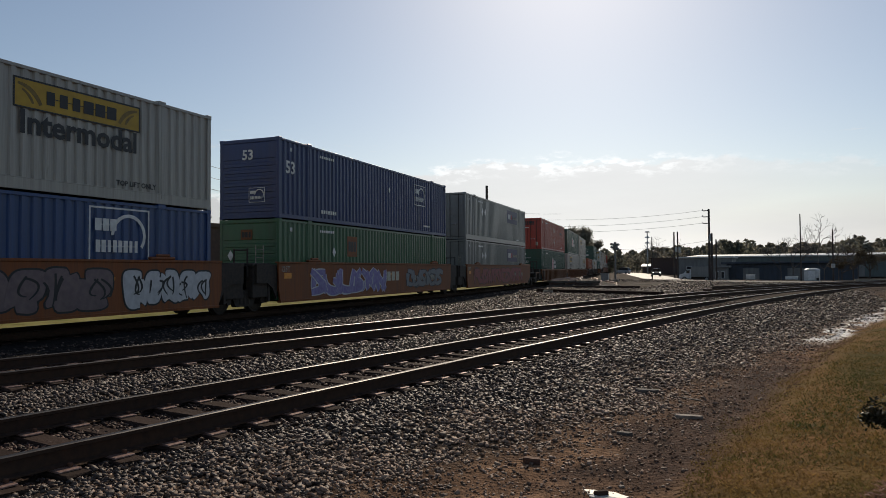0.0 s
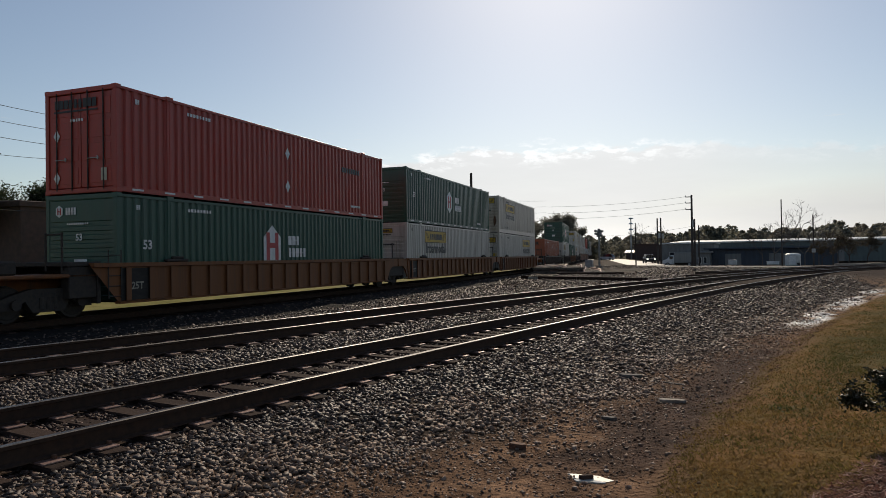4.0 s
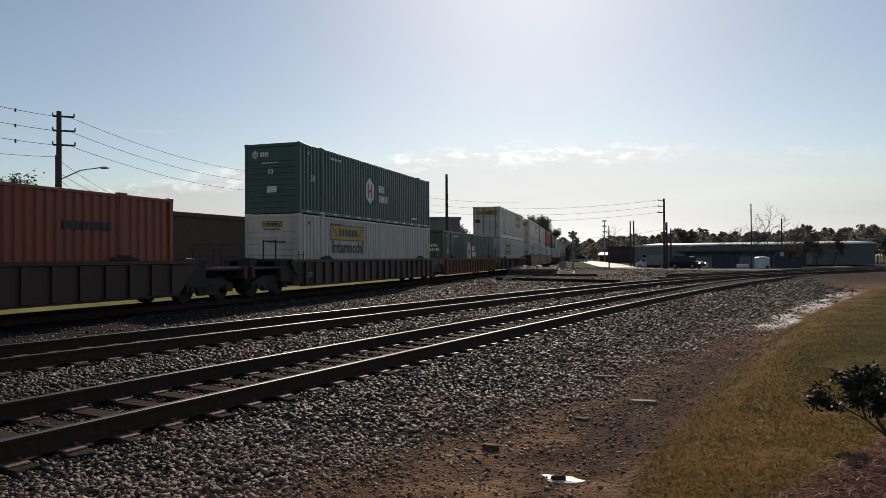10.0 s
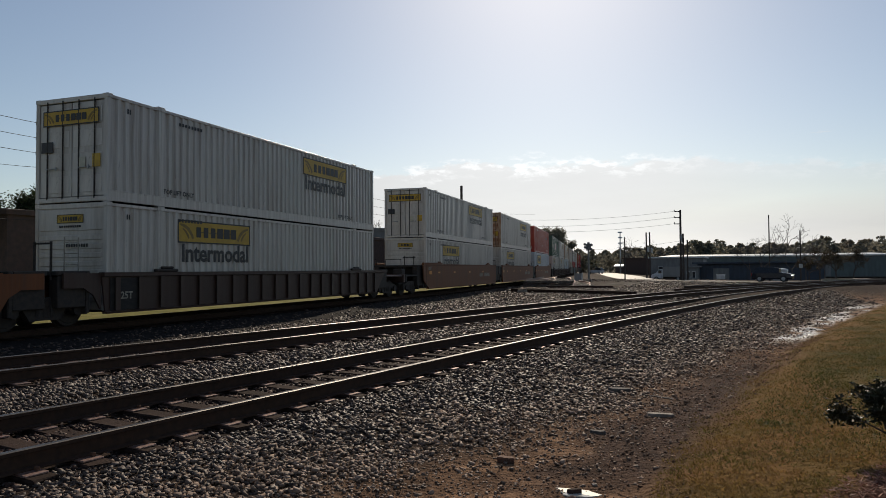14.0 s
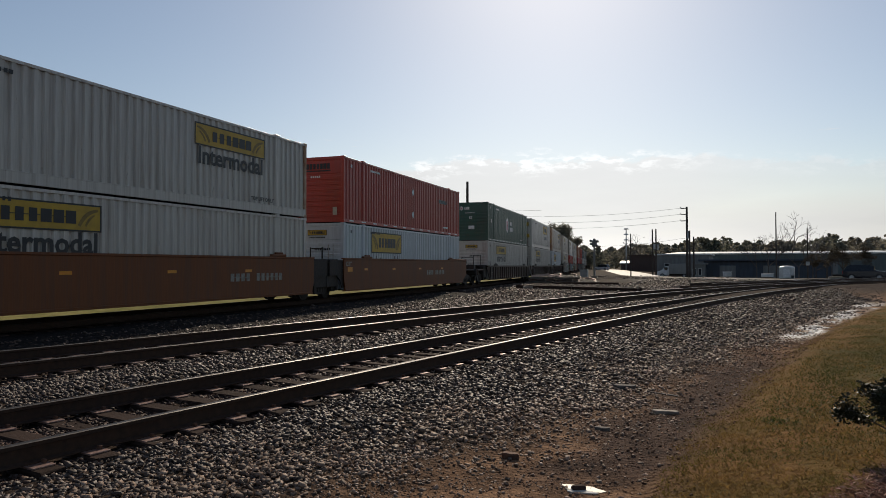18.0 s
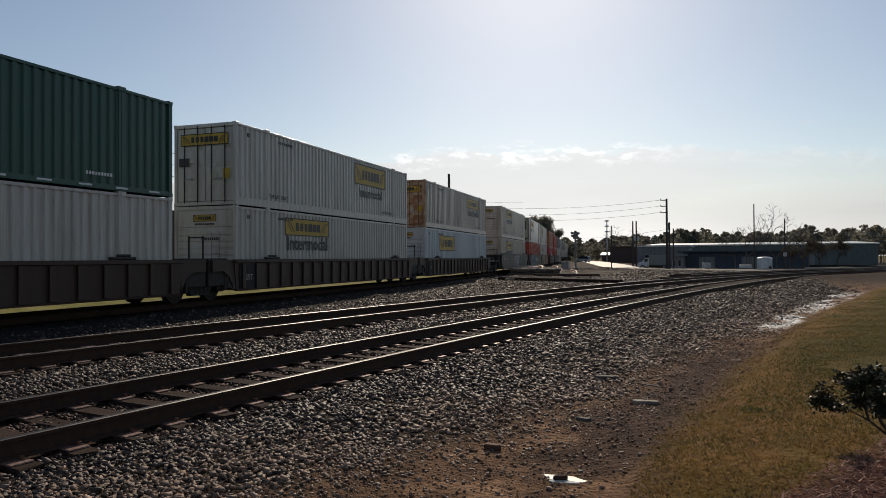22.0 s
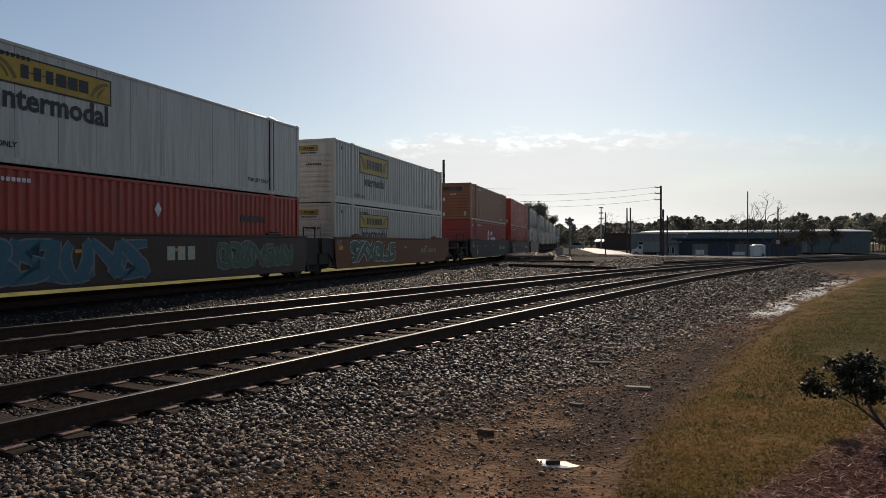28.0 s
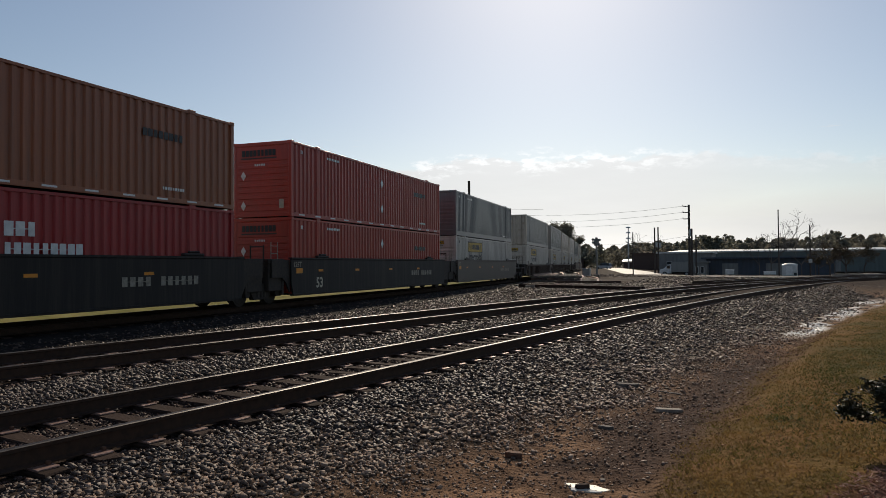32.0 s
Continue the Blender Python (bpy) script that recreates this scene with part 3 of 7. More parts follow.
POST = mesh_of(boxes((-0.13, 0.0, 0.0, 0.15, 0.11, CH - 0.1), bevel=0.012), "corner_post")
LIFT_POST = mesh_of(boxes((-0.06, 0.004, -0.11, 0.11, 0.02, CH - 0.05), (-0.06, 0.016, -0.02, 0.02, 0.16, CH - 0.1), bevel=0.008), "lift_post")
CASTING = mesh_of(boxes((-0.165, 0.012, -0.004, 0.174, 0.0, 0.118), bevel=0.01), "corner_casting")
LIFT_CASTING = mesh_of(boxes((-0.165, 0.024, -0.14, 0.14, 0.0, 0.13), bevel=0.01), "lift_casting")


def nose_mesh():
    """Closed end, one pressed sheet with ribs that run across."""
    pts = [(0.10, 0.03)]
    z = 0.24
    while z < 2.05:
        pts += [(z, 0.035), (z + 0.02, 0.010), (z + 0.13, 0.010), (z + 0.15, 0.035)]
        z += 0.235
    pts += [(2.15, 0.035), (2.17, 0.014), (CH - 0.16, 0.014), (CH - 0.14, 0.035), (CH - 0.08, 0.035)]
    bm = bmesh.new()
    w = CW / 2 - 0.12
    cols = [[bm.verts.new((x, y if abs(x) < w - 0.1 else 0.02, zz)) for zz, y in pts] for x in (-w, -w + 0.16, -w + 0.19, w - 0.19, w - 0.16, w)]
    for c0, c1 in zip(cols, cols[1:]):
        for i in range(len(pts) - 1):
            bm.faces.new((c0[i], c1[i], c1[i + 1], c0[i + 1]))
    return mesh_of(bm, "nose")


NOSE = nose_mesh()
SILL = mesh_of(boxes((-CW / 2 + 0.1, CW / 2 - 0.1, 0.0, 0.1, 0.02, 0.15), bevel=0.01), "end_sill")


DOOR = mesh_of(boxes((0.012, CW / 2 - 0.14, 0.035, 0.085, 0.17, CH - 0.15), bevel=0.012), "door")
DOOR_PANEL = mesh_of(boxes((0.08, CW / 2 - 0.22, 0.022, 0.034, 0.0, 0.46), bevel=0.005), "door_panel")
ROD = mesh_of(tubes(((0, 0.0, 0.1), (0, 0.0, CH - 0.08), 0.019)), "lock_rod")
KEEPER = mesh_of(boxes((-0.05, 0.05, -0.03, 0.04, 0.0, 0.1), bevel=0.01), "rod_keeper")
HANDLE = mesh_of(tubes(((-0.02, -0.02, 0), (0.40, -0.02, 0), 0.014), ((0.36, -0.03, -0.05), (0.36, -0.03, 0.05), 0.018)), "door_handle")
HINGE = mesh_of(boxes((-0.09, 0.09, -0.012, 0.05, -0.05, 0.05), bevel=0.01), "hinge")

TEXT = {}


def text_mesh(words, size):
    """Words as a flat mesh, centred, with a little thickness."""
    key = (words, size)
    if key not in TEXT:
        cu = bpy.data.curves.new("lettering", "FONT")
        cu.body, cu.size, cu.align_x, cu.align_y = words, size, "CENTER", "CENTER"
        cu.offset = size * 0.028
        cu.resolution_u = 2
        ob = bpy.data.objects.new("lettering", cu)
        scene.collection.objects.link(ob)
        dg = bpy.context.evaluated_depsgraph_get()
        me = bpy.data.meshes.new_from_object(ob.evaluated_get(dg))
        bpy.data.objects.remove(ob)
        me.materials.clear()
        TEXT[key] = me
    return TEXT[key]


def side_m(y, z, out=0.0):
    """From a decal's own plane (u along the train, v up) to the camera side of a container."""
    return Matrix(((0, 0, 1, CW / 2 - 0.012 + out), (1, 0, 0, y), (0, 1, 0, z), (0, 0, 0, 1)))


def end_m(x, z, out=0.0):
    return Matrix(((1, 0, 0, x), (0, 0, -1, 0.004 - out), (0, 1, 0, z), (0, 0, 0, 1)))


PLATES = {}


def plate(w, h):
    key = (round(w, 3), round(h, 3))
    if key not in PLATES:
        bm = bmesh.new()
        prism(bm, [(-w / 2, -h / 2), (w / 2, -h / 2), (w / 2, h / 2), (-w / 2, h / 2)], Matrix(), 0.004)
        PLATES[key] = mesh_of(bm, "plate")
    return PLATES[key]


def outline_mesh(key, outline):
    if key not in PLATES:
        bm = bmesh.new()
        prism(bm, outline, Matrix(), 0.004)
        PLATES[key] = mesh_of(bm, "plate")
    return PLATES[key]


def frame_mesh(w, h, t):
    key = ("frame", w, h, t)
    if key not in PLATES:
        PLATES[key] = mesh_of(boxes((-w / 2, w / 2, -h / 2, -h / 2 + t, 0, 0.006), (-w / 2, w / 2, h / 2 - t, h / 2, 0, 0.006),
                                    (-w / 2, -w / 2 + t, -h / 2 + t, h / 2 - t, 0, 0.006), (w / 2 - t, w / 2, -h / 2 + t, h / 2 - t, 0, 0.006)), "frame")
    return PLATES[key]


def bars(parent, mat, at, w, h, n, gap=0.35, seed=0, name="lettering"):
    """A word as plain bars in a row, one piece of vinyl."""
    key = ("bars", round(w, 3), round(h, 3), n, gap, seed % 7)
    if key not in PLATES:
        rnd = random.Random(seed % 7)
        step = w / n
        cells = [(-w / 2 + step * (i + 0.5), step * (1 - gap * 0.75) * rnd.choice((0.72, 1.0, 1.0, 0.92)) / 2) for i in range(n)]
        t, low, high = h * 0.03, [], []
        for u, bw in cells:
            low += [(u - bw, -t), (u - bw, -h / 2), (u + bw, -h / 2), (u + bw, -t)]
            high += [(u - bw, t), (u - bw, h / 2), (u + bw, h / 2), (u + bw, t)]
        bm = bmesh.new()
        prism(bm, low + high[::-1], Matrix(), 0.004)
        PLATES[key] = mesh_of(bm, "lettering")
    return put(name, PLATES[key], mat, parent, at @ pose(0, 0, 0.005))


def yellow_sign(c, y, z, w=3.6, h=0.70, at=None):
    """Yellow company panel with a black border, emblem shapes and bars for its lettering."""
    m = at or side_m(y, z)
    p = put("sign_panel", plate(w, h), SIGN_YELLOW, c, m, "yellow rectangular company panel with dark border")
    put("sign_border", frame_mesh(w, h, 0.03 * h / 0.62 + 0.008), INK, p, pose(0, 0, 0.003))
    bars(p, INK, pose(0, 0, 0.003), w * 0.58, h * 0.46, 6, 0.2, 2)
    scroll = [Vector((-0.085 * w, 0.30 * h)), Vector((0.02 * w, 0.26 * h)), Vector((0.075 * w, -0.30 * h))]
    hook = [Vector((-0.055 * w, 0.12 * h)), Vector((0.0, -0.02 * h)), Vector((0.02 * w, -0.30 * h))]
    for sx in (-1, 1):
        for k, (curve, thick) in enumerate(((scroll, 0.055), (hook, 0.035))):
            o = ribbon_outline(*curve, thick * h, thick * h * 1.5, 7)
            if sx > 0:
                o = [(-u, v) for u, v in o][::-1]
            put("sign_emblem", outline_mesh(("emb", sx, k, w, h), o), SIGN_BRONZE, p, pose(sx * w * 0.385, 0, 0.003 + 0.0015 * k))
    return p


def hexagon(r):
    return [(r * 0.86 * math.sin(math.pi / 3 * i), r * math.cos(math.pi / 3 * i)) for i in range(6)][::-1]


def hex_logo(c, m, r, inner):
    p = put("logo_hexagon", outline_mesh(("hex", r), hexagon(r)), SIGN_WHITE, c, m, "white hexagonal company emblem")
    for u in (-0.28, 0.28):
        put("logo_bar", plate(r * 0.26, r * 1.1), inner, p, pose(u * r, 0, 0.005))
    put("logo_bar", plate(r * 0.4, r * 0.2), inner, p, pose(0, 0, 0.007))


def house_logo(c, m, r, inner):
    p = put("logo_house", outline_mesh(("house", r), [(-r * 0.8, -r), (r * 0.8, -r), (r * 0.8, r * 0.35), (0, r), (-r * 0.8, r * 0.35)]), SIGN_WHITE, c, m, "white house-shaped company emblem")
    for u in (-0.4, 0.4):
        put("logo_bar", plate(r * 0.3, r * 1.5), inner, p, pose(u * r, -0.15 * r, 0.005))
    put("logo_bar", plate(r * 0.6, r * 0.28), inner, p, pose(0, -0.1 * r, 0.007))


DIAMOND = [(0, -0.23), (0.15, 0), (0, 0.23), (-0.15, 0)]


def diamond(c, m, k=1.0):
    put("placard_holder", outline_mesh(("diamond", k), [(u * k, v * k) for u, v in DIAMOND]), SIGN_WHITE, c, m, "white diamond placard holder")


def container(name, paint_mat, label, end="nose", end_mat=None, side="ribbed", deep=False, marks="", seed=0):
    c = base(name, pose(0, 0, 0), label, "shipping container", "containers on the train")
    em = end_mat or paint_mat
    ribbed = side == "ribbed"
    put("side_wall", WALL_R if ribbed else FLAT_R, paint_mat, c)
    put("side_wall", WALL_L if ribbed else FLAT_L, paint_mat, c)
    put("roof", ROOF, paint_mat, c)
    put("floor", FLOOR, STEEL_DARK, c)
    for s in (1, -1):
        m = pose(CW / 2, 0, 0) if s > 0 else pose(-CW / 2, CL, 0, 0, 0, 180)
        put("bottom_rail", DEEP_RAIL if deep else BOTTOM_RAIL, paint_mat, c, m)
        put("top_rail", TOP_RAIL, paint_mat, c, m)
        put("corner_post", POST, em, c, m)
        put("corner_post", POST, em, c, m @ pose(0, CL - 0.15, 0))
        for z in (0.0, CH - 0.118 + 0.012):
            put("corner_casting", CASTING, em, c, m @ pose(0, 0, z))
            put("corner_casting", CASTING, em, c, m @ pose(0, CL - 0.17, z))
        for y in (POST_A, POST_B):
            put("lift_post", LIFT_POST, paint_mat, c, m @ pose(0, y, 0))
            put("lift_casting", LIFT_CASTING, paint_mat if s > 0 else STEEL_DARK, c, m @ pose(0, y, CH - 0.13 + 0.03))
    back = pose(0, CL, 0, 0, 0, 180)
    for e, m in ((end, pose(0, 0, 0)), ("nose" if end != "nose" else "door", back)):
        put("end_sill", SILL, em, c, m)
        put("end_header", SILL, em, c, m @ pose(0, 0, CH - 0.15))
        if e == "nose":
            put("nose_wall", NOSE, em, c, m)
        elif e == "door":
            for k in range(2):
                d = put("door", DOOR, em, c, m if k == 0 else m @ pose(-CW / 2 + 0.14 - 0.012, 0, 0))
                for x in ((0.28, 0.84) if k == 0 else (0.31, 0.87)):
                    put("lock_rod", ROD, em if m is back else STEEL_DARK if em is not RUST_DOOR else RUSTY, d, pose(x, 0.0, 0))
                for z in (0.28, 0.90, 1.52, 2.14):
                    put("door_panel", DOOR_PANEL, em, d, pose(0, 0, z))
                put("door_handle", HANDLE, GALV, d, pose(0.30, 0.0, 0.95))
        elif e == "reefer":
            for y in (POST_A - 0.13, POST_A + 0.13, POST_B - 0.13, POST_B + 0.13):
                put("seam", SEAM, STEEL_DARK, c, pose(CW / 2, y, 0))
            for z in (0.25, 0.95, 1.75, 2.45):
                put("rung", mesh_of(tubes(((CW / 2 - 0.06, 0.12, z), (CW / 2 - 0.06, 0.95, z), 0.035), n=6)), GALV, c)
            put("end_frame", mesh_of(tubes(((-1.2, 0.02, 0.1), (-1.2, 0.02, CH - 0.05), 0.045), ((1.2, 0.02, 0.1), (1.2, 0.02, CH - 0.05), 0.045), ((-1.2, 0.02, CH - 0.05), (1.2, 0.02, CH - 0.05), 0.05),
                ((-1.2, 0.02, 1.0), (-1.2, 0.7, 1.0), 0.03), ((-1.2, 0.02, 1.9), (-1.2, 0.7, 1.9), 0.03), ((-1.2, 0.02, 0.4), (1.2, 0.02, 0.4), 0.04))), STEEL_DARK, c)
            put("bulkhead", mesh_of(boxes((-CW / 2 + 0.06, CW / 2 - 0.06, 0.95, 1.05, 0.15, CH - 0.08), bevel=0.02)), SIGN_CREAM, c)
            put("cooling_unit", mesh_of(boxes((-1.0, 1.0, 0.30, 0.95, 0.55, 2.70), bevel=0.10)), SIGN_CREAM, c, None, "cream refrigeration unit with dark grille")
            put("cooling_grille", mesh_of(boxes((-0.55, 0.95, 0.285, 0.32, 1.45, 2.52), bevel=0.02)), INK, c)
            put("cooling_grille", mesh_of(boxes((-0.95, -0.62, 0.285, 0.32, 1.75, 2.2), bevel=0.02)), INK, c)
            put("fuel_tank", mesh_of(tubes(((-0.9, 0.5, 0.34), (0.9, 0.5, 0.34), 0.17), n=12)), STEEL_DARK, c)
    # small marks that every container carries
    ink = INK if "dark" in marks else SIGN_WHITE
    bars(c, ink, side_m(3.25, CH - 0.33), 1.1, 0.10, 8, 0.4, seed)
    if "dark" not in marks:
        bars(c, ink, side_m(CL - 2.75, 0.42), 0.9, 0.09, 9, 0.4, seed + 1)
    bars(c, ink, side_m(0.75, CH - 0.36), 0.16, 0.14, 2, 0.3, seed + 2)
    if end == "nose" and "dark" in marks:
        bars(c, ink, end_m(0.25, 1.75, 0.002), 0.8, 0.09, 9, 0.4, seed + 3)
    if "strip" in marks:
        for k in range(13):
            put("reflector_strip", plate(0.42, 0.05), SIGN_WHITE, c, side_m(0.75 + k * 1.22, 0.10, 0.014))
    return c


def lettered(c, words, size, m, mat):
    return put("lettering", text_mesh(words, size), mat, c, m)


def white_box(name, label, sign_y, sign_z=2.25, low=False, tall=0.70, end="nose", end_mat=None, mat=None, deep=True, words=True, side="ribbed", seed=0, pale=False):
    c = container(name, mat or WHITE_BOX, label, end, end_mat, side, deep, "dark", seed)
    word_mat = INK
    yellow_sign(c, sign_y, sign_z, 3.6, tall)
    if words:
        lettered(c, "Intermodal", 0.76 if tall < 0.8 else 0.62, side_m(sign_y + 0.03, sign_z - (0.68 if tall < 0.8 else 0.88), 0.004), word_mat)
    if not low:
        for y in (2.75, CL - 2.85):
            lettered(c, "TOP LIFT ONLY", 0.19, side_m(y, 0.46, 0.004), INK)
    if end == "nose":
        if seed == 35:
            yellow_sign(c, 0, 0, 1.9, 0.42, end_m(0.0, 2.50, 0.006))
            for x, z, h in ((-0.72, 1.1, 1.5), (0.95, 0.9, 0.9)):
                put("rust_streak", outline_mesh(("rust", x), [(-0.10, -h / 2), (0.05, -h / 2 + 0.2), (0.13, 0.0), (0.06, h / 2 - 0.1), (-0.04, h / 2), (-0.12, 0.1)]), RUSTY, c, end_m(x, z, 0.006))
        else:
            yellow_sign(c, 0, 0, 0.95, 0.24, end_m(0.0, 2.48, 0.004))
        bars(c, INK, end_m(0.0, 2.27, 0.004), 0.8, 0.06, 10, 0.3, seed)
    elif end == "door":
        yellow_sign(c, 0, 0, 2.0, 0.42, end_m(0.0, 2.34, 0.012))
        put("warning_label", plate(0.28, 0.36), SIGN_YELLOW, c, end_m(0.92, 1.12, 0.012))
        put("data_label", plate(0.22, 0.3), SIGN_CREAM, c, end_m(0.42, 1.08, 0.012))
        put("data_label", plate(0.42, 0.3), INK, c, end_m(-0.86, 1.55, 0.012))
    return c


def green_box(name, label, house=False, end="nose", seed=0):
    c = container(name, HUB_GREEN, label, end, None, "ribbed", False, "strip", seed)
    if house:
        house_logo(c, side_m(7.07, 1.62), 0.66, SIGN_RED)
        bars(c, SIGN_WHITE, side_m(8.45, 1.75), 0.8, 0.34, 3, 0.25, 5)
        bars(c, SIGN_WHITE, side_m(8.68, 1.30), 1.25, 0.34, 5, 0.25, 6)
    else:
        hex_logo(c, side_m(7.03, 1.5), 0.66, SIGN_RED)
        bars(c, SIGN_WHITE, side_m(8.5, 1.7), 0.8, 0.36, 3, 0.25, 5)
        bars(c, SIGN_WHITE, side_m(8.72, 1.2), 1.25, 0.36, 5, 0.25, 6)
    lettered(c, "53", 0.36, side_m(1.1, 1.5, 0.002), SIGN_WHITE)
    if end == "nose":
        hex_logo(c, end_m(-0.78, 2.45, 0.006), 0.17, SIGN_RED)
        bars(c, SIGN_WHITE, end_m(-0.35, 2.45, 0.006), 0.4, 0.2, 4, 0.3, 7)
        bars(c, SIGN_WHITE, end_m(-0.1, 2.1, 0.006), 0.8, 0.05, 12, 0.3, 8)
        lettered(c, "53", 0.26, end_m(-0.05, 1.72, 0.012), SIGN_WHITE)
        put("notice", plate(0.46, 0.26), SIGN_WHITE, c, end_m(0.0, 1.0, 0.012))
    else:
        hex_logo(c, end_m(-0.85, 1.7, 0.012), 0.2, SIGN_RED)
        bars(c, SIGN_WHITE, end_m(-0.45, 1.7, 0.012), 0.4, 0.2, 4, 0.3, 7)
        bars(c, SIGN_WHITE, end_m(0.55, 1.88, 0.012), 0.6, 0.2, 4, 0.3, 9)
        bars(c, SIGN_WHITE, end_m(0.6, 1.6, 0.012), 0.8, 0.2, 6, 0.3, 9)
    return c


def orange_box(name, label, mat, end="nose", seed=0, dia=(8.1,)):
    c = container(name, mat, label, end, None, "ribbed", False, "strip", seed)
    for y in dia:
        for z in (0.86, 2.08):
            diamond(c, side_m(y, z))
    bars(c, INK, side_m(13.0, 1.95), 1.6, 0.22, 8, 0.2, 4)
    bars(c, INK, end_m(-0.15, 2.48, 0.006), 1.55, 0.24, 9, 0.22, 3)
    put("logo_bar", plate(1.6, 0.05), INK, c, end_m(-0.15, 2.28, 0.006))
    bars(c, SIGN_WHITE, end_m(-0.1, 2.02, 0.006), 0.5, 0.08, 5, 0.4, 4)
    for z in (0.45, 1.62):
        diamond(c, end_m(-0.85, z, 0.006), 0.8)
    put("data_label", plate(0.2, 0.34), SIGN_CREAM, c, end_m(0.86, 0.5, 0.006))
    return c


# ---------------------------------------------------------------- well wagons
def well_side(kind, lead, tail):
    """One long side of a well: one rolled section, a tall plain sheet or a low one that carries ribs.
    A coupler end reaches past the load and slopes up to its platform; an articulated end stops at the load."""
    half = CL / 2
    reach = {"end": (0.95, 0.10), "joint": (0.28, 0.16)}
    if kind == "smooth":
        o = [(1.32, 0.28), (1.49, 0.28), (1.495, 0.35), (1.47, 0.365), (1.47, 0.80), (1.47, 1.64), (1.50, 1.66), (1.50, 1.72), (1.33, 1.72), (1.33, 1.68), (1.40, 1.66), (1.40, 0.80), (1.40, 0.36), (1.32, 0.34)]
    else:
        o = [(1.32, 0.29), (1.49, 0.29), (1.50, 0.345), (1.43, 0.355), (1.43, 1.26), (1.52, 1.275), (1.52, 1.38), (1.33, 1.38), (1.33, 1.34), (1.38, 1.32), (1.38, 0.37), (1.32, 0.35)]
    bm = bmesh.new()
    prism(bm, o, Matrix(((1, 0, 0, 0), (0, 0, -1, half), (0, 1, 0, 0), (0, 0, 0, 1))), 2 * half)
    for v in bm.verts:
        up, low = reach[lead if v.co.y < 0 else tail]
        v.co.y = math.copysign(half + (up if v.co.z > 0.5 else low), v.co.y)
    if kind == "smooth":
        # a raised lip along the top by each coupler end
        for e, s in ((lead, -1), (tail, 1)):
            if e == "end":
                y0, y1 = sorted((s * (half - 1.9), s * (half + 0.95)))
                box(bm, 1.36, 1.495, y0, y1, 1.722, 1.80, 0.02)
    return mesh_of(bm, "well_side")


WELL_SIDE = {(k, a, b): well_side(k, a, b) for k in ("smooth", "ribbed") for a in ("end", "joint") for b in ("end", "joint")}
# sheet over the truck beside each articulated end, arched over the wheels
ARCH = {}
for _k, _top in (("smooth", 1.62), ("ribbed", 1.36)):
    _o = [(0.02, 0.42), (-0.22, 0.80), (-0.52, 0.98), (-1.12, 0.98), (-1.12, _top), (0.02, _top)]
    _bm = bmesh.new()
    prism(_bm, _o, Matrix(((0, 0, 1, -0.03), (1, 0, 0, 0), (0, 1, 0, 0), (0, 0, 0, 1))), 0.06)
    ARCH[_k] = mesh_of(_bm, "end_sheet")
RIB = mesh_of(boxes((1.43, 1.50, -0.035, 0.035, 0.36, 1.26), (1.485, 1.505, -0.09, 0.09, 0.36, 1.26), bevel=0.006), "rib")
PADS = mesh_of(boxes((1.34, 1.49, -0.45, 0.45, 0.0, 0.09), (1.36, 1.46, -0.2, 0.3, 0.09, 0.16), bevel=0.03), "guide_pad")
CROSS = mesh_of(boxes((-1.3, 1.3, -0.18, 0.18, 0.30, 0.355), bevel=0.01), "cross_beam")
BULK = {k: mesh_of(boxes((-1.32, 1.32, -0.12, 0.0, 0.34, z), (-1.32, 1.32, -1.0, -0.123, z - 0.12, z), (-1.3, -1.0, -0.95, -0.123, 0.5, z - 0.123), (1.0, 1.3, -0.95, -0.123, 0.5, z - 0.123), bevel=0.02), "bulkhead") for k, z in (("smooth", 1.66), ("ribbed", 1.42))}
UPRIGHTS = mesh_of(tubes(((1.1, -0.98, 1.2), (1.1, -0.98, 2.15), 0.03), ((0.55, -0.98, 1.2), (0.55, -0.98, 2.15), 0.03), ((0.55, -0.98, 2.1), (1.1, -0.98, 2.1), 0.025), n=6), "handrail")
STUB = {0: mesh_of(boxes((-0.45, 0.45, -1.75, -0.1, 0.66, 1.12), (-0.95, 0.95, -1.2, -1.0, 0.62, 1.25), bevel=0.03), "draft_beam"),
        1: mesh_of(boxes((-0.45, 0.45, -3.35, -0.1, 0.66, 1.12), (-1.3, 1.3, -2.9, -0.1, 1.02, 1.12), (-1.4, 1.4, -3.05, -2.85, 0.72, 1.15), bevel=0.03), "end_platform")}
COUPLER = mesh_of(boxes((-0.13, 0.13, -0.75, 0.0, -0.13, 0.13), (-0.2, 0.2, -0.78, -0.5, -0.17, 0.17), bevel=0.04), "coupler")
LADDER = mesh_of(tubes(((1.46, 0, 0.45), (1.46, 0, 1.72), 0.016), ((1.46, 0.42, 0.45), (1.46, 0.42, 1.72), 0.016), *[((1.46, 0, 0.5 + 0.27 * i), (1.46, 0.42, 0.5 + 0.27 * i), 0.013) for i in range(5)], n=6), "ladder")
HANDRAIL = mesh_of(tubes(((-1.2, -2.95, 1.1), (-1.2, -2.95, 1.95), 0.018), ((-0.3, -2.95, 1.1), (-0.3, -2.95, 1.95), 0.018), ((-1.2, -2.95, 1.95), (-0.3, -2.95, 1.95), 0.018), ((-1.2, -2.95, 1.5), (-0.3, -2.95, 1.5), 0.014), n=6), "handrail")
BRAKE_BOX = mesh_of(boxes((0.5, 1.0, -2.6, -2.1, 1.12, 1.45), bevel=0.04), "brake_housing")


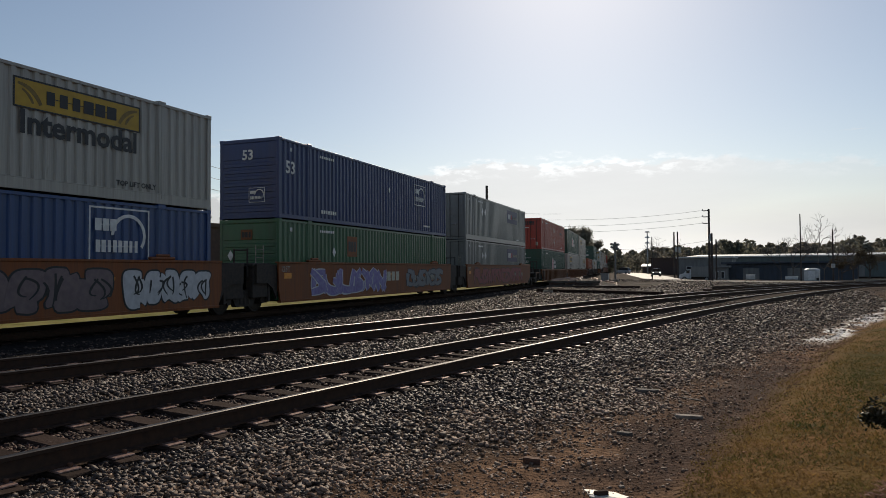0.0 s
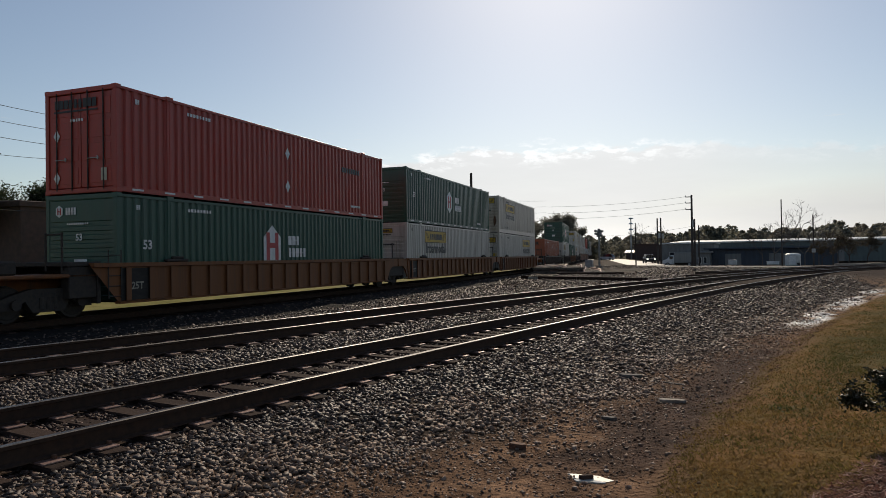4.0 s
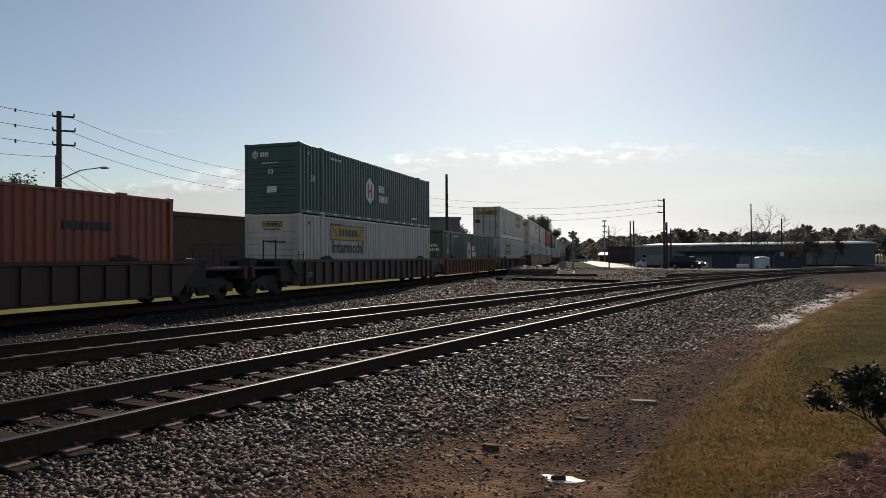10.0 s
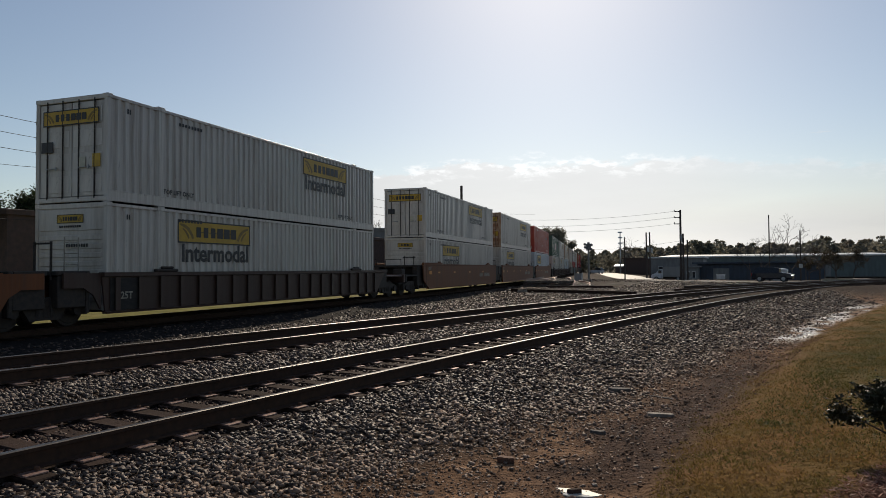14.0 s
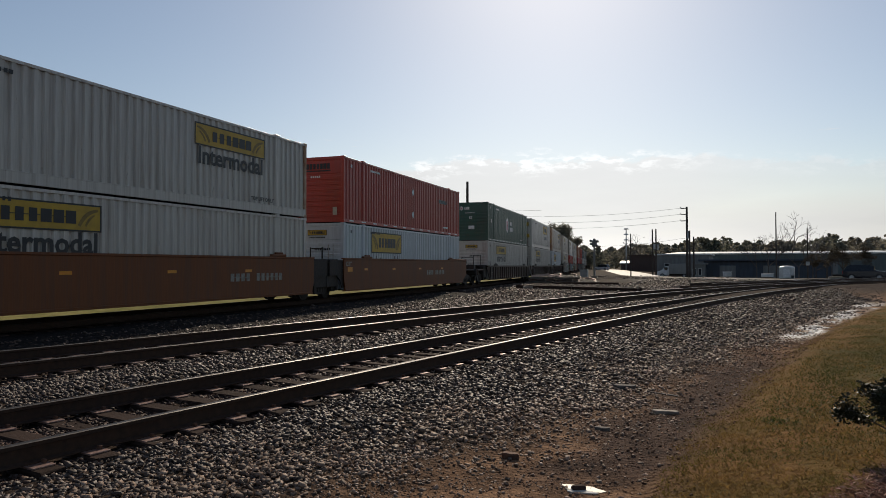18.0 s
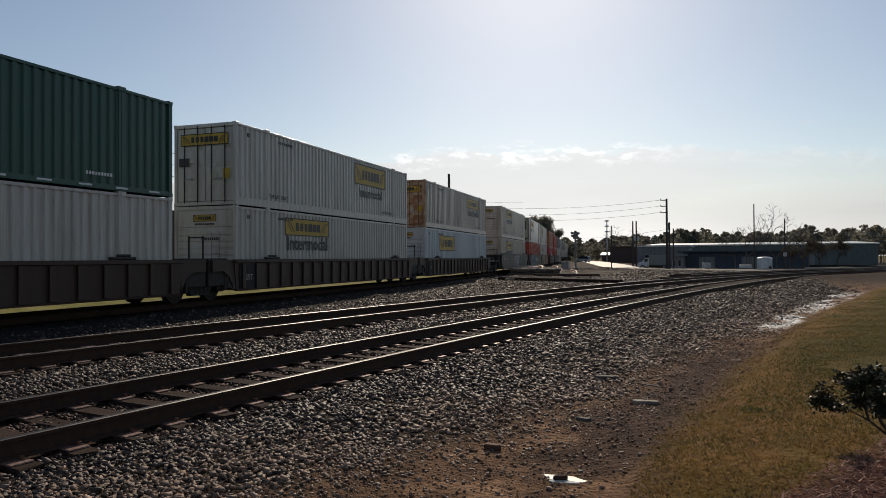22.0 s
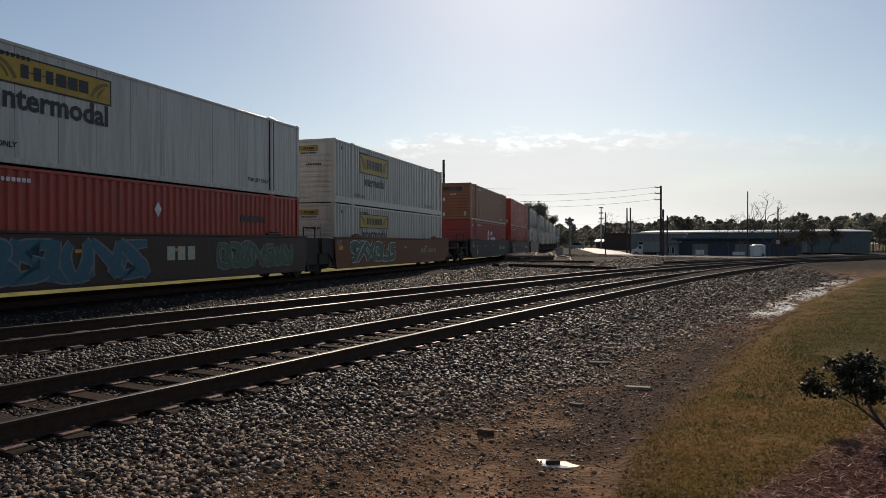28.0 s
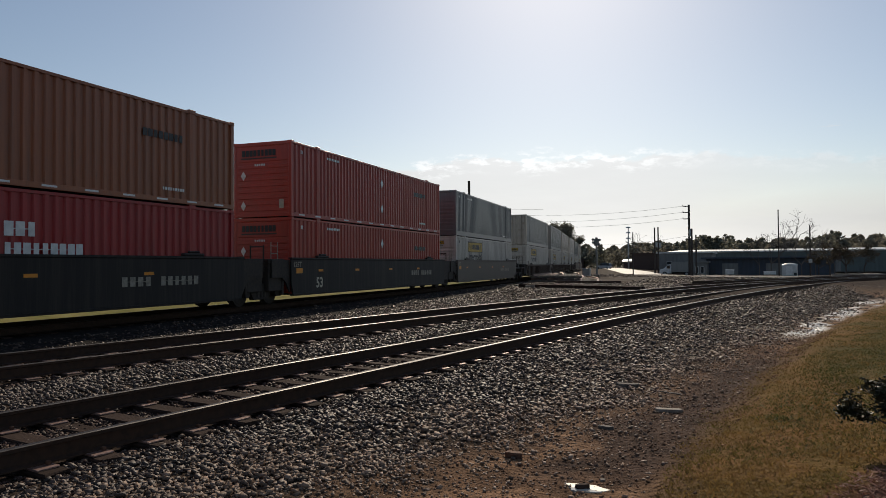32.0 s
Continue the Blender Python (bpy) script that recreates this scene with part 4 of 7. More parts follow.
def frame_side_mesh():
    """Cast side frame of a truck, with its spring opening and journal ends."""
    o = [(-1.25, 0.30), (-1.25, 0.56), (-0.95, 0.66), (-0.45, 0.78), (0.45, 0.78), (0.95, 0.66), (1.25, 0.56), (1.25, 0.30), (0.95, 0.30), (0.62, 0.50), (0.42, 0.22), (-0.42, 0.22), (-0.62, 0.50), (-0.95, 0.30)]
    bm = bmesh.new()
    prism(bm, o, Matrix(((0, 0, 1, -0.09), (1, 0, 0, 0), (0, 1, 0, 0), (0, 0, 0, 1))), 0.18)
    for y in (-0.89, 0.89):
        tube(bm, (0.06, y, 0.43), (0.17, y, 0.43), 0.13, n=10)
    for y in (-0.2, 0.0, 0.2):
        tube(bm, (0.05, y, 0.3), (0.05, y, 0.58), 0.08, n=8)
    return mesh_of(bm, "side_frame")


SIDE_FRAME = frame_side_mesh()
BOLSTER = mesh_of(boxes((-1.1, 1.1, -0.22, 0.22, 0.45, 0.72), bevel=0.04), "bolster")


def wheelset_mesh():
    """Axle with its two wheels, turned as one shape about the axle."""
    half = [(0.95, 0.07), (0.90, 0.085), (0.89, 0.14), (0.86, 0.15), (0.855, 0.33), (0.84, 0.36), (0.84, 0.42), (0.70, 0.43), (0.695, 0.455), (0.665, 0.455), (0.66, 0.36), (0.70, 0.32), (0.70, 0.15), (0.66, 0.10)]
    prof = [(-x, r) for x, r in half] + half[::-1]
    bm = bmesh.new()
    n = 22
    rings = [[bm.verts.new((x, r * math.cos(2 * math.pi * i / n), r * math.sin(2 * math.pi * i / n))) for i in range(n)] for x, r in prof]
    for a, b in zip(rings, rings[1:]):
        for i in range(n):
            bm.faces.new((a[i], a[(i + 1) % n], b[(i + 1) % n], b[i]))
    bm.faces.new(rings[0])
    bm.faces.new(rings[-1][::-1])
    bmesh.ops.recalc_face_normals(bm, faces=bm.faces)
    return mesh_of(bm, "wheelset")


WHEELSET = wheelset_mesh()
WHEELSETS = []


def truck(parent, y):
    t = put("truck", BOLSTER, STEEL_DARK, parent, pose(0, y, 0), "four-wheeled cast steel truck")
    for s in (1, -1):
        put("side_frame", SIDE_FRAME, STEEL_DARK, t, pose(s * 1.0, 0, 0, 0, 0, 0 if s > 0 else 180))
    for dy in (-0.89, 0.89):
        w = put("wheelset", WHEELSET, STEEL_DARK, t, pose(0, dy, 0.43))
        WHEELSETS.append(w)
    return t


def well_wagon(kind, mat, label, lead, tail, ribs=20, mark=3.2):
    """lead, tail: 'end' for a coupler end with its own truck, 'joint' where it shares a truck with the next."""
    w = base("well_wagon", pose(0, 0, 0), label, "railway wagon", "wagons of the train")
    half = CL / 2 + 0.55
    for m in (pose(0, 0, 0), pose(0, 0, 0, 0, 0, 180)):
        side = put("well_side", WELL_SIDE[(kind, lead, tail) if m.col[0][0] > 0 else (kind, tail, lead)], mat, w, m)
        if kind == "ribbed":
            for i in range(ribs):
                put("rib", RIB, mat, side, pose(0, -half + 0.75 + (2 * half - 1.5) * i / (ribs - 1), 0))
        top = 1.72 if kind == "smooth" else 1.38
        for y in (-6.0, 6.0):
            put("guide_pad", PADS, STEEL_DARK if kind == "ribbed" else mat, side, pose(0, y, top))
    for y in (-7.6, -3.8, 0, 3.8, 7.6):
        put("cross_beam", CROSS, STEEL_DARK, w, pose(0, y, 0))
    for k, m in ((lead, pose(0, -half, 0)), (tail, pose(0, half, 0, 0, 0, 180))):
        put("bulkhead", BULK[kind], STEEL_DARK, w, m)
        put("handrail", UPRIGHTS, STEEL_DARK, w, m)
        put("draft_beam", STUB[1 if k == "end" else 0], STEEL_DARK if kind == "smooth" else mat, w, m)
        put("ladder", LADDER, SIGN_DIM if k == "joint" else STEEL_DARK, w, m @ pose(0 if k == "end" else -0.22, 0.1 if k == "end" else -0.72, 0 if k == "end" else 0.55))
        if k == "joint":
            for x in (-1.36, 1.36):
                put("end_sheet", ARCH[kind], STEEL_DARK if kind == "smooth" else mat, w, m @ pose(x, 0.26, 0))
        if k == "end":
            put("coupler", COUPLER, STEEL_DARK, w, m @ pose(0, -3.0, 0.86))
            put("handrail", HANDRAIL, STEEL_DARK, w, m)
            put("brake_housing", BRAKE_BOX, STEEL_DARK, w, m)
    if lead == "end":
        truck(w, -half - 1.35)
    else:
        truck(w, -CL / 2 - 1.67)
    if tail == "end":
        truck(w, half + 1.35)
    # markings near the leading end and along the side
    x = 1.505 if kind == "smooth" else 1.45
    sm = lambda y, z: Matrix(((0, 0, 1, x), (1, 0, 0, y), (0, 1, 0, z), (0, 0, 0, 1)))
    if kind == "smooth":
        sm = lambda y, z: Matrix(((0, 0, 1, 1.472), (1, 0, 0, y), (0, 1, 0, z), (0, 0, 0, 1)))
        for y in (-7.8, -6.2, -3.0, 0.6, 4.2):
            put("reflector", plate(0.45 if y < -7 else 0.36, 0.2 if y < -7 else 0.09), SIGN_AMBER, w, sm(y, 1.22))
    else:
        put("number_panel", plate(1.0, 0.86), BLACK_WELL, w, sm(-7.6, 0.8))
    if mat is BLACK_WELL:
        put("size_mark", text_mesh("53", 0.55), SIGN_CREAM, w, sm(-6.3, 0.72) @ pose(0, 0, 0.006))
    put("load_mark", text_mesh("125T", 0.27), SIGN_DIM, w, sm(-7.95 if kind == "smooth" else -7.6, 1.45 if kind == "smooth" else 0.75) @ pose(0, 0, 0.008))
    if kind == "smooth":
        bars(w, SIGN_DIM, sm(mark + 0.55, 1.0) @ pose(0, 0, 0.002), 1.1, 0.26, 4, 0.45, 3)
        bars(w, SIGN_DIM, sm(mark + 2.2, 1.0) @ pose(0, 0, 0.002), 1.6, 0.26, 6, 0.45, 4)
    return w, sm


def bubble(rnd, w, h, grow):
    """A fat rounded letter shape with dents, all round its middle."""
    dents = [(rnd.uniform(0, 6.28), rnd.uniform(0.18, 0.42), rnd.uniform(0.16, 0.30)) for _ in range(rnd.choice((2, 3, 3)))]
    slant = rnd.uniform(-0.25, 0.25)
    o, big = [], []
    for i in range(34):
        a = 2 * math.pi * i / 34
        c, q = math.cos(a), math.sin(a)
        r = 1.0
        for at_a, depth, wide in dents:
            k = (a - at_a + math.pi) % (2 * math.pi) - math.pi
            r -= depth * math.exp(-(k / wide) ** 2)
        u, v = math.copysign(abs(c) ** 0.55, c) * w / 2 * r, math.copysign(abs(q) ** 0.55, q) * h / 2 * r
        u += slant * v
        n = Vector((c * h, q * w)).normalized()
        o.append((u, v))
        big.append((u + n.x * grow, v + n.y * grow))
    return o, big


STROKES = (((-0.30, -0.48), (-0.36, 0.0), (-0.22, 0.48)), ((-0.30, 0.44), (0.55, 0.42), (0.05, 0.0)), ((-0.02, 0.05), (0.30, -0.05), (0.46, -0.48)),
           ((-0.42, 0.36), (0.0, 0.50), (0.44, 0.30)), ((0.02, 0.40), (-0.16, 0.0), (0.04, -0.48)), ((-0.40, 0.30), (-0.50, -0.55), (0.36, -0.36)),
           ((0.36, 0.46), (0.42, 0.0), (0.22, -0.46)), ((0.34, 0.40), (-0.70, 0.34), (0.02, 0.02)), ((0.02, 0.02), (0.62, -0.30), (-0.34, -0.42)),
           ((-0.36, -0.44), (0.0, 0.1), (0.30, 0.48)), ((-0.34, 0.44), (0.05, 0.05), (0.40, -0.46)))
LETTERS = ((0, 1, 2), (3, 4, 8), (0, 5, 6), (7, 8, 3), (9, 10, 4), (0, 6, 10), (5, 6, 2), (0, 7, 8))


def wild_letters(w, sm, y, z, length, height, fill, edge, count, seed):
    """Sprayed angular letters: each of three broad bent strokes over its own outline."""
    rnd = random.Random(seed)
    cell = length / count
    for i in range(count):
        h, wide = height * rnd.uniform(0.86, 0.98), cell * rnd.uniform(1.3, 1.55)
        at_m = sm(y + cell * (i + 0.5), z + rnd.uniform(-0.02, 0.02))
        letter = None
        for q, k in enumerate(rnd.choice(LETTERS) + (rnd.randrange(len(STROKES)),)):
            p = [Vector((u * wide + rnd.uniform(-0.08, 0.08) * wide, v * h * 0.9)) for u, v in STROKES[k]]
            w0, w1 = cell * rnd.uniform(0.10, 0.14), cell * rnd.uniform(0.13, 0.18)
            lift = 0.002 + 0.0024 * q + (0.0008 * (i % 2) if q == 0 else 0)
            clip = lambda o: [(u, max(-0.63, min(0.63, v))) for u, v in o]
            e = put("graffiti_letter" if q == 0 else "graffiti_outline", outline_mesh(("we", seed, i, q), clip(ribbon_outline(*p, w0 + 0.048, w1 + 0.048))), edge, letter or w, pose(0, 0, lift) if letter else at_m @ pose(0, 0, lift))
            letter = letter or e
            put("graffiti_filling", outline_mesh(("wf", seed, i, q), clip(ribbon_outline(*p, w0, w1))), fill, letter, pose(0, 0, lift + 0.0045 if q else 0.0045))


def graffiti(w, sm, y, z, length, height, fill, edge, count, seed):
    """Sprayed letters on a wagon side: round white ones, angular coloured ones."""
    if fill not in (SPRAY_WHITE, SPRAY_DULL):
        return wild_letters(w, sm, y, z, length, height, fill, edge, count, seed)
    rnd = random.Random(seed)
    cell = length / count
    for i in range(count):
        h = height * rnd.uniform(0.78, 0.95)
        o, big = bubble(rnd, cell * rnd.uniform(1.0, 1.2), h, 0.05)
        big = [(u, max(-0.62, min(0.62, v))) for u, v in big]
        k = 0.0014 * (i % 3)
        e = put("graffiti_letter", outline_mesh(("gb", seed, i), big), edge, w, sm(y + cell * (i + 0.5), z + rnd.uniform(-0.03, 0.03)) @ pose(0, 0, 0.003 + k))
        put("graffiti_filling", outline_mesh(("gf", seed, i), o), fill, e, pose(0, 0, 0.0052 + k))
        for q in range(3):
            u = rnd.uniform(-0.3, 0.3) * cell
            p0 = Vector((u, rnd.uniform(-0.38, -0.1) * h))
            p2 = Vector((u + rnd.uniform(-0.2, 0.2) * cell, rnd.uniform(0.1, 0.38) * h))
            p1 = Vector((u + rnd.uniform(-0.7, 0.7) * cell, rnd.uniform(-0.2, 0.2) * h))
            put("graffiti_stroke", outline_mesh(("gs", seed, i, q), ribbon_outline(p0, p1, p2, 0.018, 0.035)), edge, e, pose(0, 0, 0.0104 + k + 0.0012 * q))


SPRAY_WHITE = surface("white spray paint", (0.60, 0.59, 0.60), None, 0.6, dirt=0.2)
SPRAY_GREY = surface("grey spray paint", (0.20, 0.20, 0.21), None, 0.6, dirt=0.2)
SPRAY_DULL = surface("dull violet brown spray paint", (0.20, 0.145, 0.14), (0.15, 0.105, 0.115), 0.6, dirt=0.3)
SPRAY_VIOLET = surface("violet spray paint", (0.20, 0.15, 0.36), (0.28, 0.25, 0.45), 0.6, dirt=0.2)
SPRAY_RED = surface("dull red spray paint", (0.33, 0.06, 0.055), (0.22, 0.06, 0.06), 0.6, dirt=0.3)
SPRAY_TEAL = surface("teal spray paint", (0.03, 0.14, 0.16), (0.05, 0.10, 0.16), 0.6, dirt=0.2)
SPRAY_GREEN = surface("green spray paint", (0.045, 0.115, 0.085), (0.10, 0.12, 0.04), 0.6, dirt=0.2)
SPRAY_YELLOW = surface("yellow spray paint", (0.40, 0.30, 0.08), None, 0.6, dirt=0.2)

TRAIN = []      # (thing, metres along the train of its middle, height of its base)
STACK_Z = 0.36


def big_letters(w, sm, y, mat):
    """Owner's mark on a wagon side, as three plain bars."""
    for i in range(3):
        put("owner_mark", plate(0.34, 0.42), mat, w, sm(y + i * 0.46, 1.12) @ pose(0, 0, 0.003))


def load(offset, top, bottom, kind, mat, label, lead, tail, sprays=(), mark=3.2):
    w, sm = well_wagon(kind, mat, label, lead, tail, 20, mark)
    for s in sprays:
        graffiti(w, sm, *s)
    if len(sprays) > 1:
        big_letters(w, sm, 0.35, SIGN_CREAM)
    TRAIN.append((w, offset + CL / 2, 0.0, 0.0))
    for c, z in ((bottom, STACK_Z), (top, STACK_Z + CH + 0.02)):
        if c is not None:
            TRAIN.append((c, offset + CL / 2, z, -CL / 2))
    return w


N = "ribbed"
S = "smooth"
B = white_box
b53 = container("shipping_container", BLUE_BOX, "dark blue corrugated container stacked on a green one", "nose", None, "ribbed", False, "", 21)
lettered(b53, "53", 0.62, side_m(0.72, 1.85, 0.002), SIGN_WHITE)
lettered(b53, "53", 0.5, end_m(-0.05, 2.3, 0.012), SIGN_WHITE)


def arc_logo(c, m, k=1.0, ground=None):
    """White framed emblem with an arc and bars for its words."""
    p = put("logo_frame", frame_mesh(2.1 * k, 1.6 * k, 0.05 * k), SIGN_WHITE, c, m, "white framed company emblem")
    bars(p, SIGN_WHITE, pose(-0.5 * k, 0.30 * k, 0), 0.75 * k, 0.34 * k, 3, 0.2, 3)
    bars(p, SIGN_WHITE, pose(-0.1 * k, -0.30 * k, 0), 1.5 * k, 0.34 * k, 8, 0.3, 4)
    o = [(math.cos(a) * r * k, math.sin(a) * r * k) for r, rng in ((0.62, range(-2, 11)), (0.52, range(10, -3, -1))) for a in [math.pi * i / 10 for i in rng]]
    put("logo_arc", outline_mesh(("arc", k), o), SIGN_WHITE, p, pose(0.30 * k, 0.02 * k, 0))


arc_logo(b53, side_m(12.5, 1.97), 0.66)
arc_logo(b53, end_m(0.35, 0.85, 0.012), 0.33)
diamond(b53, side_m(8.9, 1.9), 0.6)
bars(b53, SIGN_WHITE, side_m(3.4, 0.42), 1.2, 0.14, 7, 0.4, 4)
apl = container("shipping_container", BRIGHT_BLUE, "blue corrugated container under a white one", "nose", None, "ribbed", False, "", 22)
arc_logo(apl, side_m(12.78, 1.98), 0.92)
emp = container("shipping_container", EMP_GREEN, "green corrugated container under a dark blue one", "nose", None, "ribbed", False, "", 23)
put("logo_patch", plate(0.85, 0.85), OCHRE_WELL, emp, side_m(5.3, 2.04))
bars(emp, INK, side_m(5.3, 2.04), 0.7, 0.42, 3, 0.25, 4)
put("logo_patch", plate(0.5, 0.36), OCHRE_WELL, emp, end_m(-0.1, 2.35, 0.006))
bars(emp, INK, end_m(-0.1, 2.35, 0.008), 0.42, 0.2, 3, 0.25, 4)
diamond(emp, side_m(3.8, 1.77), 0.9)
diamond(emp, end_m(-0.8, 1.6, 0.006), 0.9)


def grey_box(seed):
    c = container("shipping_container", GREY_BOX, "plain grey corrugated container with a purple panel", "door", None, "ribbed", True, "", seed)
    put("logo_panel", plate(3.1, 0.95), SIGN_PURPLE, c, side_m(11.75, 2.1), "dark purple company panel")
    bars(c, SIGN_WHITE, side_m(10.85, 2.1, 0.004), 0.75, 0.36, 3, 0.3, 3)
    bars(c, SIGN_RED, side_m(11.5, 2.1, 0.004), 0.42, 0.36, 2, 0.3, 3)
    bars(c, SIGN_DIM, side_m(12.55, 2.06, 0.004), 1.2, 0.2, 9, 0.4, 3)
    for y in (3.7, 4.35):
        diamond(c, side_m(y, 1.95), 1.15)
    for z in (0.8, 2.2):
        put("logo_panel", plate(0.9, 0.34), SIGN_PURPLE, c, end_m(-0.6, z, 0.012))
    return c


load(0.5, B("shipping_container", "white corrugated container with a yellow sign above a blue one", 11.6, 2.24, mat=BEIGE_BOX, seed=1), apl, S, RUST_WELL,
     "rusty orange articulated well wagon with sprayed graffiti", "joint", "joint", ((0.6, 0.98, 3.6, 1.15, SPRAY_DULL, INK, 4, 1), (4.7, 0.95, 3.1, 1.1, SPRAY_WHITE, INK, 5, 2)))
load(20.15, b53, emp, S, RUST_WELL, "rusty orange articulated well wagon with violet graffiti", "joint", "joint",
     ((-6.2, 0.98, 6.0, 1.15, SPRAY_VIOLET, SPRAY_WHITE, 6, 3), (2.4, 1.0, 4.5, 1.0, SPRAY_GREY, INK, 6, 4)))
load(39.8, grey_box(24), grey_box(25), S, RUST_WELL, "rusty orange well wagon with a coupler end", "joint", "end", ((-6.9, 0.98, 12.6, 1.15, SPRAY_RED, DARK_WELL, 13, 5),))
load(63.2, orange_box("shipping_container", "red container with closed doors above a green one", RED_BOX, "door", 31), green_box("shipping_container", "deep green container with a white emblem", True, "nose", 32), N, OCHRE_WELL,
     "ochre brown well wagon with upright ribs", "end", "joint")
load(82.3, green_box("shipping_container", "deep green container stacked on a white one", False, "nose", 33), B("shipping_container", "white corrugated container under a green one", 4.46, 2.22, True, seed=34), N, OCHRE_WELL,
     "ochre brown articulated well wagon with upright ribs", "joint", "joint")
load(101.6, B("shipping_container", "white corrugated container stacked on a like one", 4.3, 2.1, seed=35, mat=DIRTY_BOX), B("shipping_container", "white corrugated container low in its wagon", 11.4, 2.22, True, end="door", seed=36), N, BROWN_WELL,
     "brown articulated well wagon with upright ribs", "joint", "end")
load(124.8, None, orange_box("shipping_container", "faded orange container alone in its wagon", ORANGE_BOX, "nose", 37, (7.9,)), N, DARK_WELL, "dark brown well wagon with upright ribs", "end", "end")
load(148.4, green_box("shipping_container", "deep green container stacked on a white one", False, "nose", 38), B("shipping_container", "white corrugated container under a green one", 4.5, 2.22, True, seed=39), N, DARK_WELL,
     "dark brown well wagon with upright ribs", "end", "joint")
load(167.5, None, green_box("shipping_container", "deep green container with a house emblem alone in its wagon", True, "door", 40), N, BROWN_WELL, "brown articulated well wagon with upright ribs", "joint", "joint")
load(187.0, B("shipping_container", "white container with closed doors stacked on a like one", 11.6, 2.3, end="door", seed=41), B("shipping_container", "white corrugated container low in its wagon", 4.5, 2.25, True, seed=42), N, DARK_WELL,
     "dark brown articulated well wagon with upright ribs", "joint", "end")
load(210.4, B("shipping_container", "white container with closed doors stacked on a like one", 11.05, 2.32, end="door", seed=43), B("shipping_container", "white corrugated container low in its wagon", 5, 2.23, True, seed=44), S, BROWN_WELL,
     "brown well wagon with plain sides and amber reflectors", "end", "joint")
load(229.6, B("shipping_container", "white container with rust streaked doors", 11.6, 2.25, end="door", end_mat=RUST_DOOR, seed=45), B("shipping_container", "white corrugated container low in its wagon", 4.5, 2.25, True, seed=46), S, BROWN_WELL,
     "brown articulated well wagon with plain sides", "joint", "joint")
load(248.8, orange_box("shipping_container", "red container with white diamond placards above a white one", RED_BOX, "nose", 47), B("shipping_container", "white container with a framed yellow sign", 4.65, 2.13, True, tall=1.0, seed=48, deep=False, mat=CLEAN_BOX), S, BROWN_WELL,
     "brown articulated well wagon with plain sides", "joint", "end", mark=1.6)
load(272.4, green_box("shipping_container", "deep green container stacked on a white one", False, "nose", 49), B("shipping_container", "white corrugated container under a green one", 4.65, 2.25, True, seed=50), N, DARK_WELL,
     "dark well wagon with upright ribs", "end", "joint")
load(291.7, B("shipping_container", "white corrugated container with doors stacked on a like one", 11.25, 2.17, end="door", tall=1.0, seed=51), B("shipping_container", "white corrugated container low in its wagon", 5, 2.3, True, seed=52), N, DARK_WELL,
     "dark articulated well wagon with upright ribs", "joint", "joint")
load(311.05, B("shipping_container", "grimy container with rust streaked doors", 11.8, 2.2, end="door", end_mat=RUST_DOOR, mat=DIRTY_BOX, seed=53), B("shipping_container", "clean white container with a yellow sign", 4.75, 2, True, words=False, tall=1.0, seed=54, mat=CLEAN_BOX), N, DARK_WELL,
     "dark articulated well wagon with upright ribs", "joint", "end")
load(334.2, B("shipping_container", "grimy white corrugated container stacked on a like one", 4.6, 2.35, mat=DIRTY_BOX, seed=55), B("shipping_container", "grimy white container low in its wagon", 4.65, 2.22, True, mat=DIRTY_BOX, seed=56), S, SOOT_WELL,
     "sooty grey well wagon with sprayed graffiti", "end", "joint", ((-1.5, 1.02, 3.3, 1.1, SPRAY_GREY, SPRAY_WHITE, 4, 6), (2.0, 1.0, 4.9, 1.0, SPRAY_GREEN, INK, 6, 7)))
load(354.3, B("shipping_container", "smooth white refrigerated container above an orange one", 4.5, 2.25, end="reefer", side="flat", deep=False, seed=57), orange_box("shipping_container", "red orange container under a white one", RED_BOX, "nose", 58), S, DARK_WELL,
     "dark well wagon with teal and green graffiti", "joint", "joint", ((-7.2, 1.0, 6.6, 1.25, SPRAY_TEAL, SPRAY_GREY, 6, 8), (2.6, 1.0, 4.6, 1.05, SPRAY_GREEN, SPRAY_GREY, 7, 9)))
load(373.6, B("shipping_container", "clean white corrugated container stacked on a like one", 4.6, 2.1, tall=1.0, seed=59), B("shipping_container", "white corrugated container low in its wagon", 4.6, 2.17, True, seed=60), S, BROWN_WELL,
     "dark brown well wagon with green graffiti", "joint", "end", ((-6.8, 1.0, 5.8, 1.1, SPRAY_GREEN, SPRAY_WHITE, 6, 10),))
hub_red = container("shipping_container", HUB_RED, "crimson container under an orange one", "nose", None, "ribbed", False, "strip", 62)
house_logo(hub_red, side_m(7.2, 1.75), 0.5, HUB_RED)
bars(hub_red, SIGN_WHITE, side_m(8.55, 1.95), 0.85, 0.34, 3, 0.25, 5)
bars(hub_red, SIGN_WHITE, side_m(9.2, 1.48), 2.15, 0.30, 9, 0.25, 6)
load(397.75, orange_box("shipping_container", "sun-faded brown orange container on a crimson one", FADED_BOX, "nose", 61, ()), hub_red, S, BLACK_WELL, "black well wagon with plain sides and amber reflectors", "end", "joint")
load(417.3, orange_box("shipping_container", "red container with white diamonds stacked on a like one", RED_BOX, "nose", 63), orange_box("shipping_container", "red container low in its wagon", RED_BOX, "nose", 64), S, BLACK_WELL,
     "black articulated well wagon with plain sides", "joint", "joint")
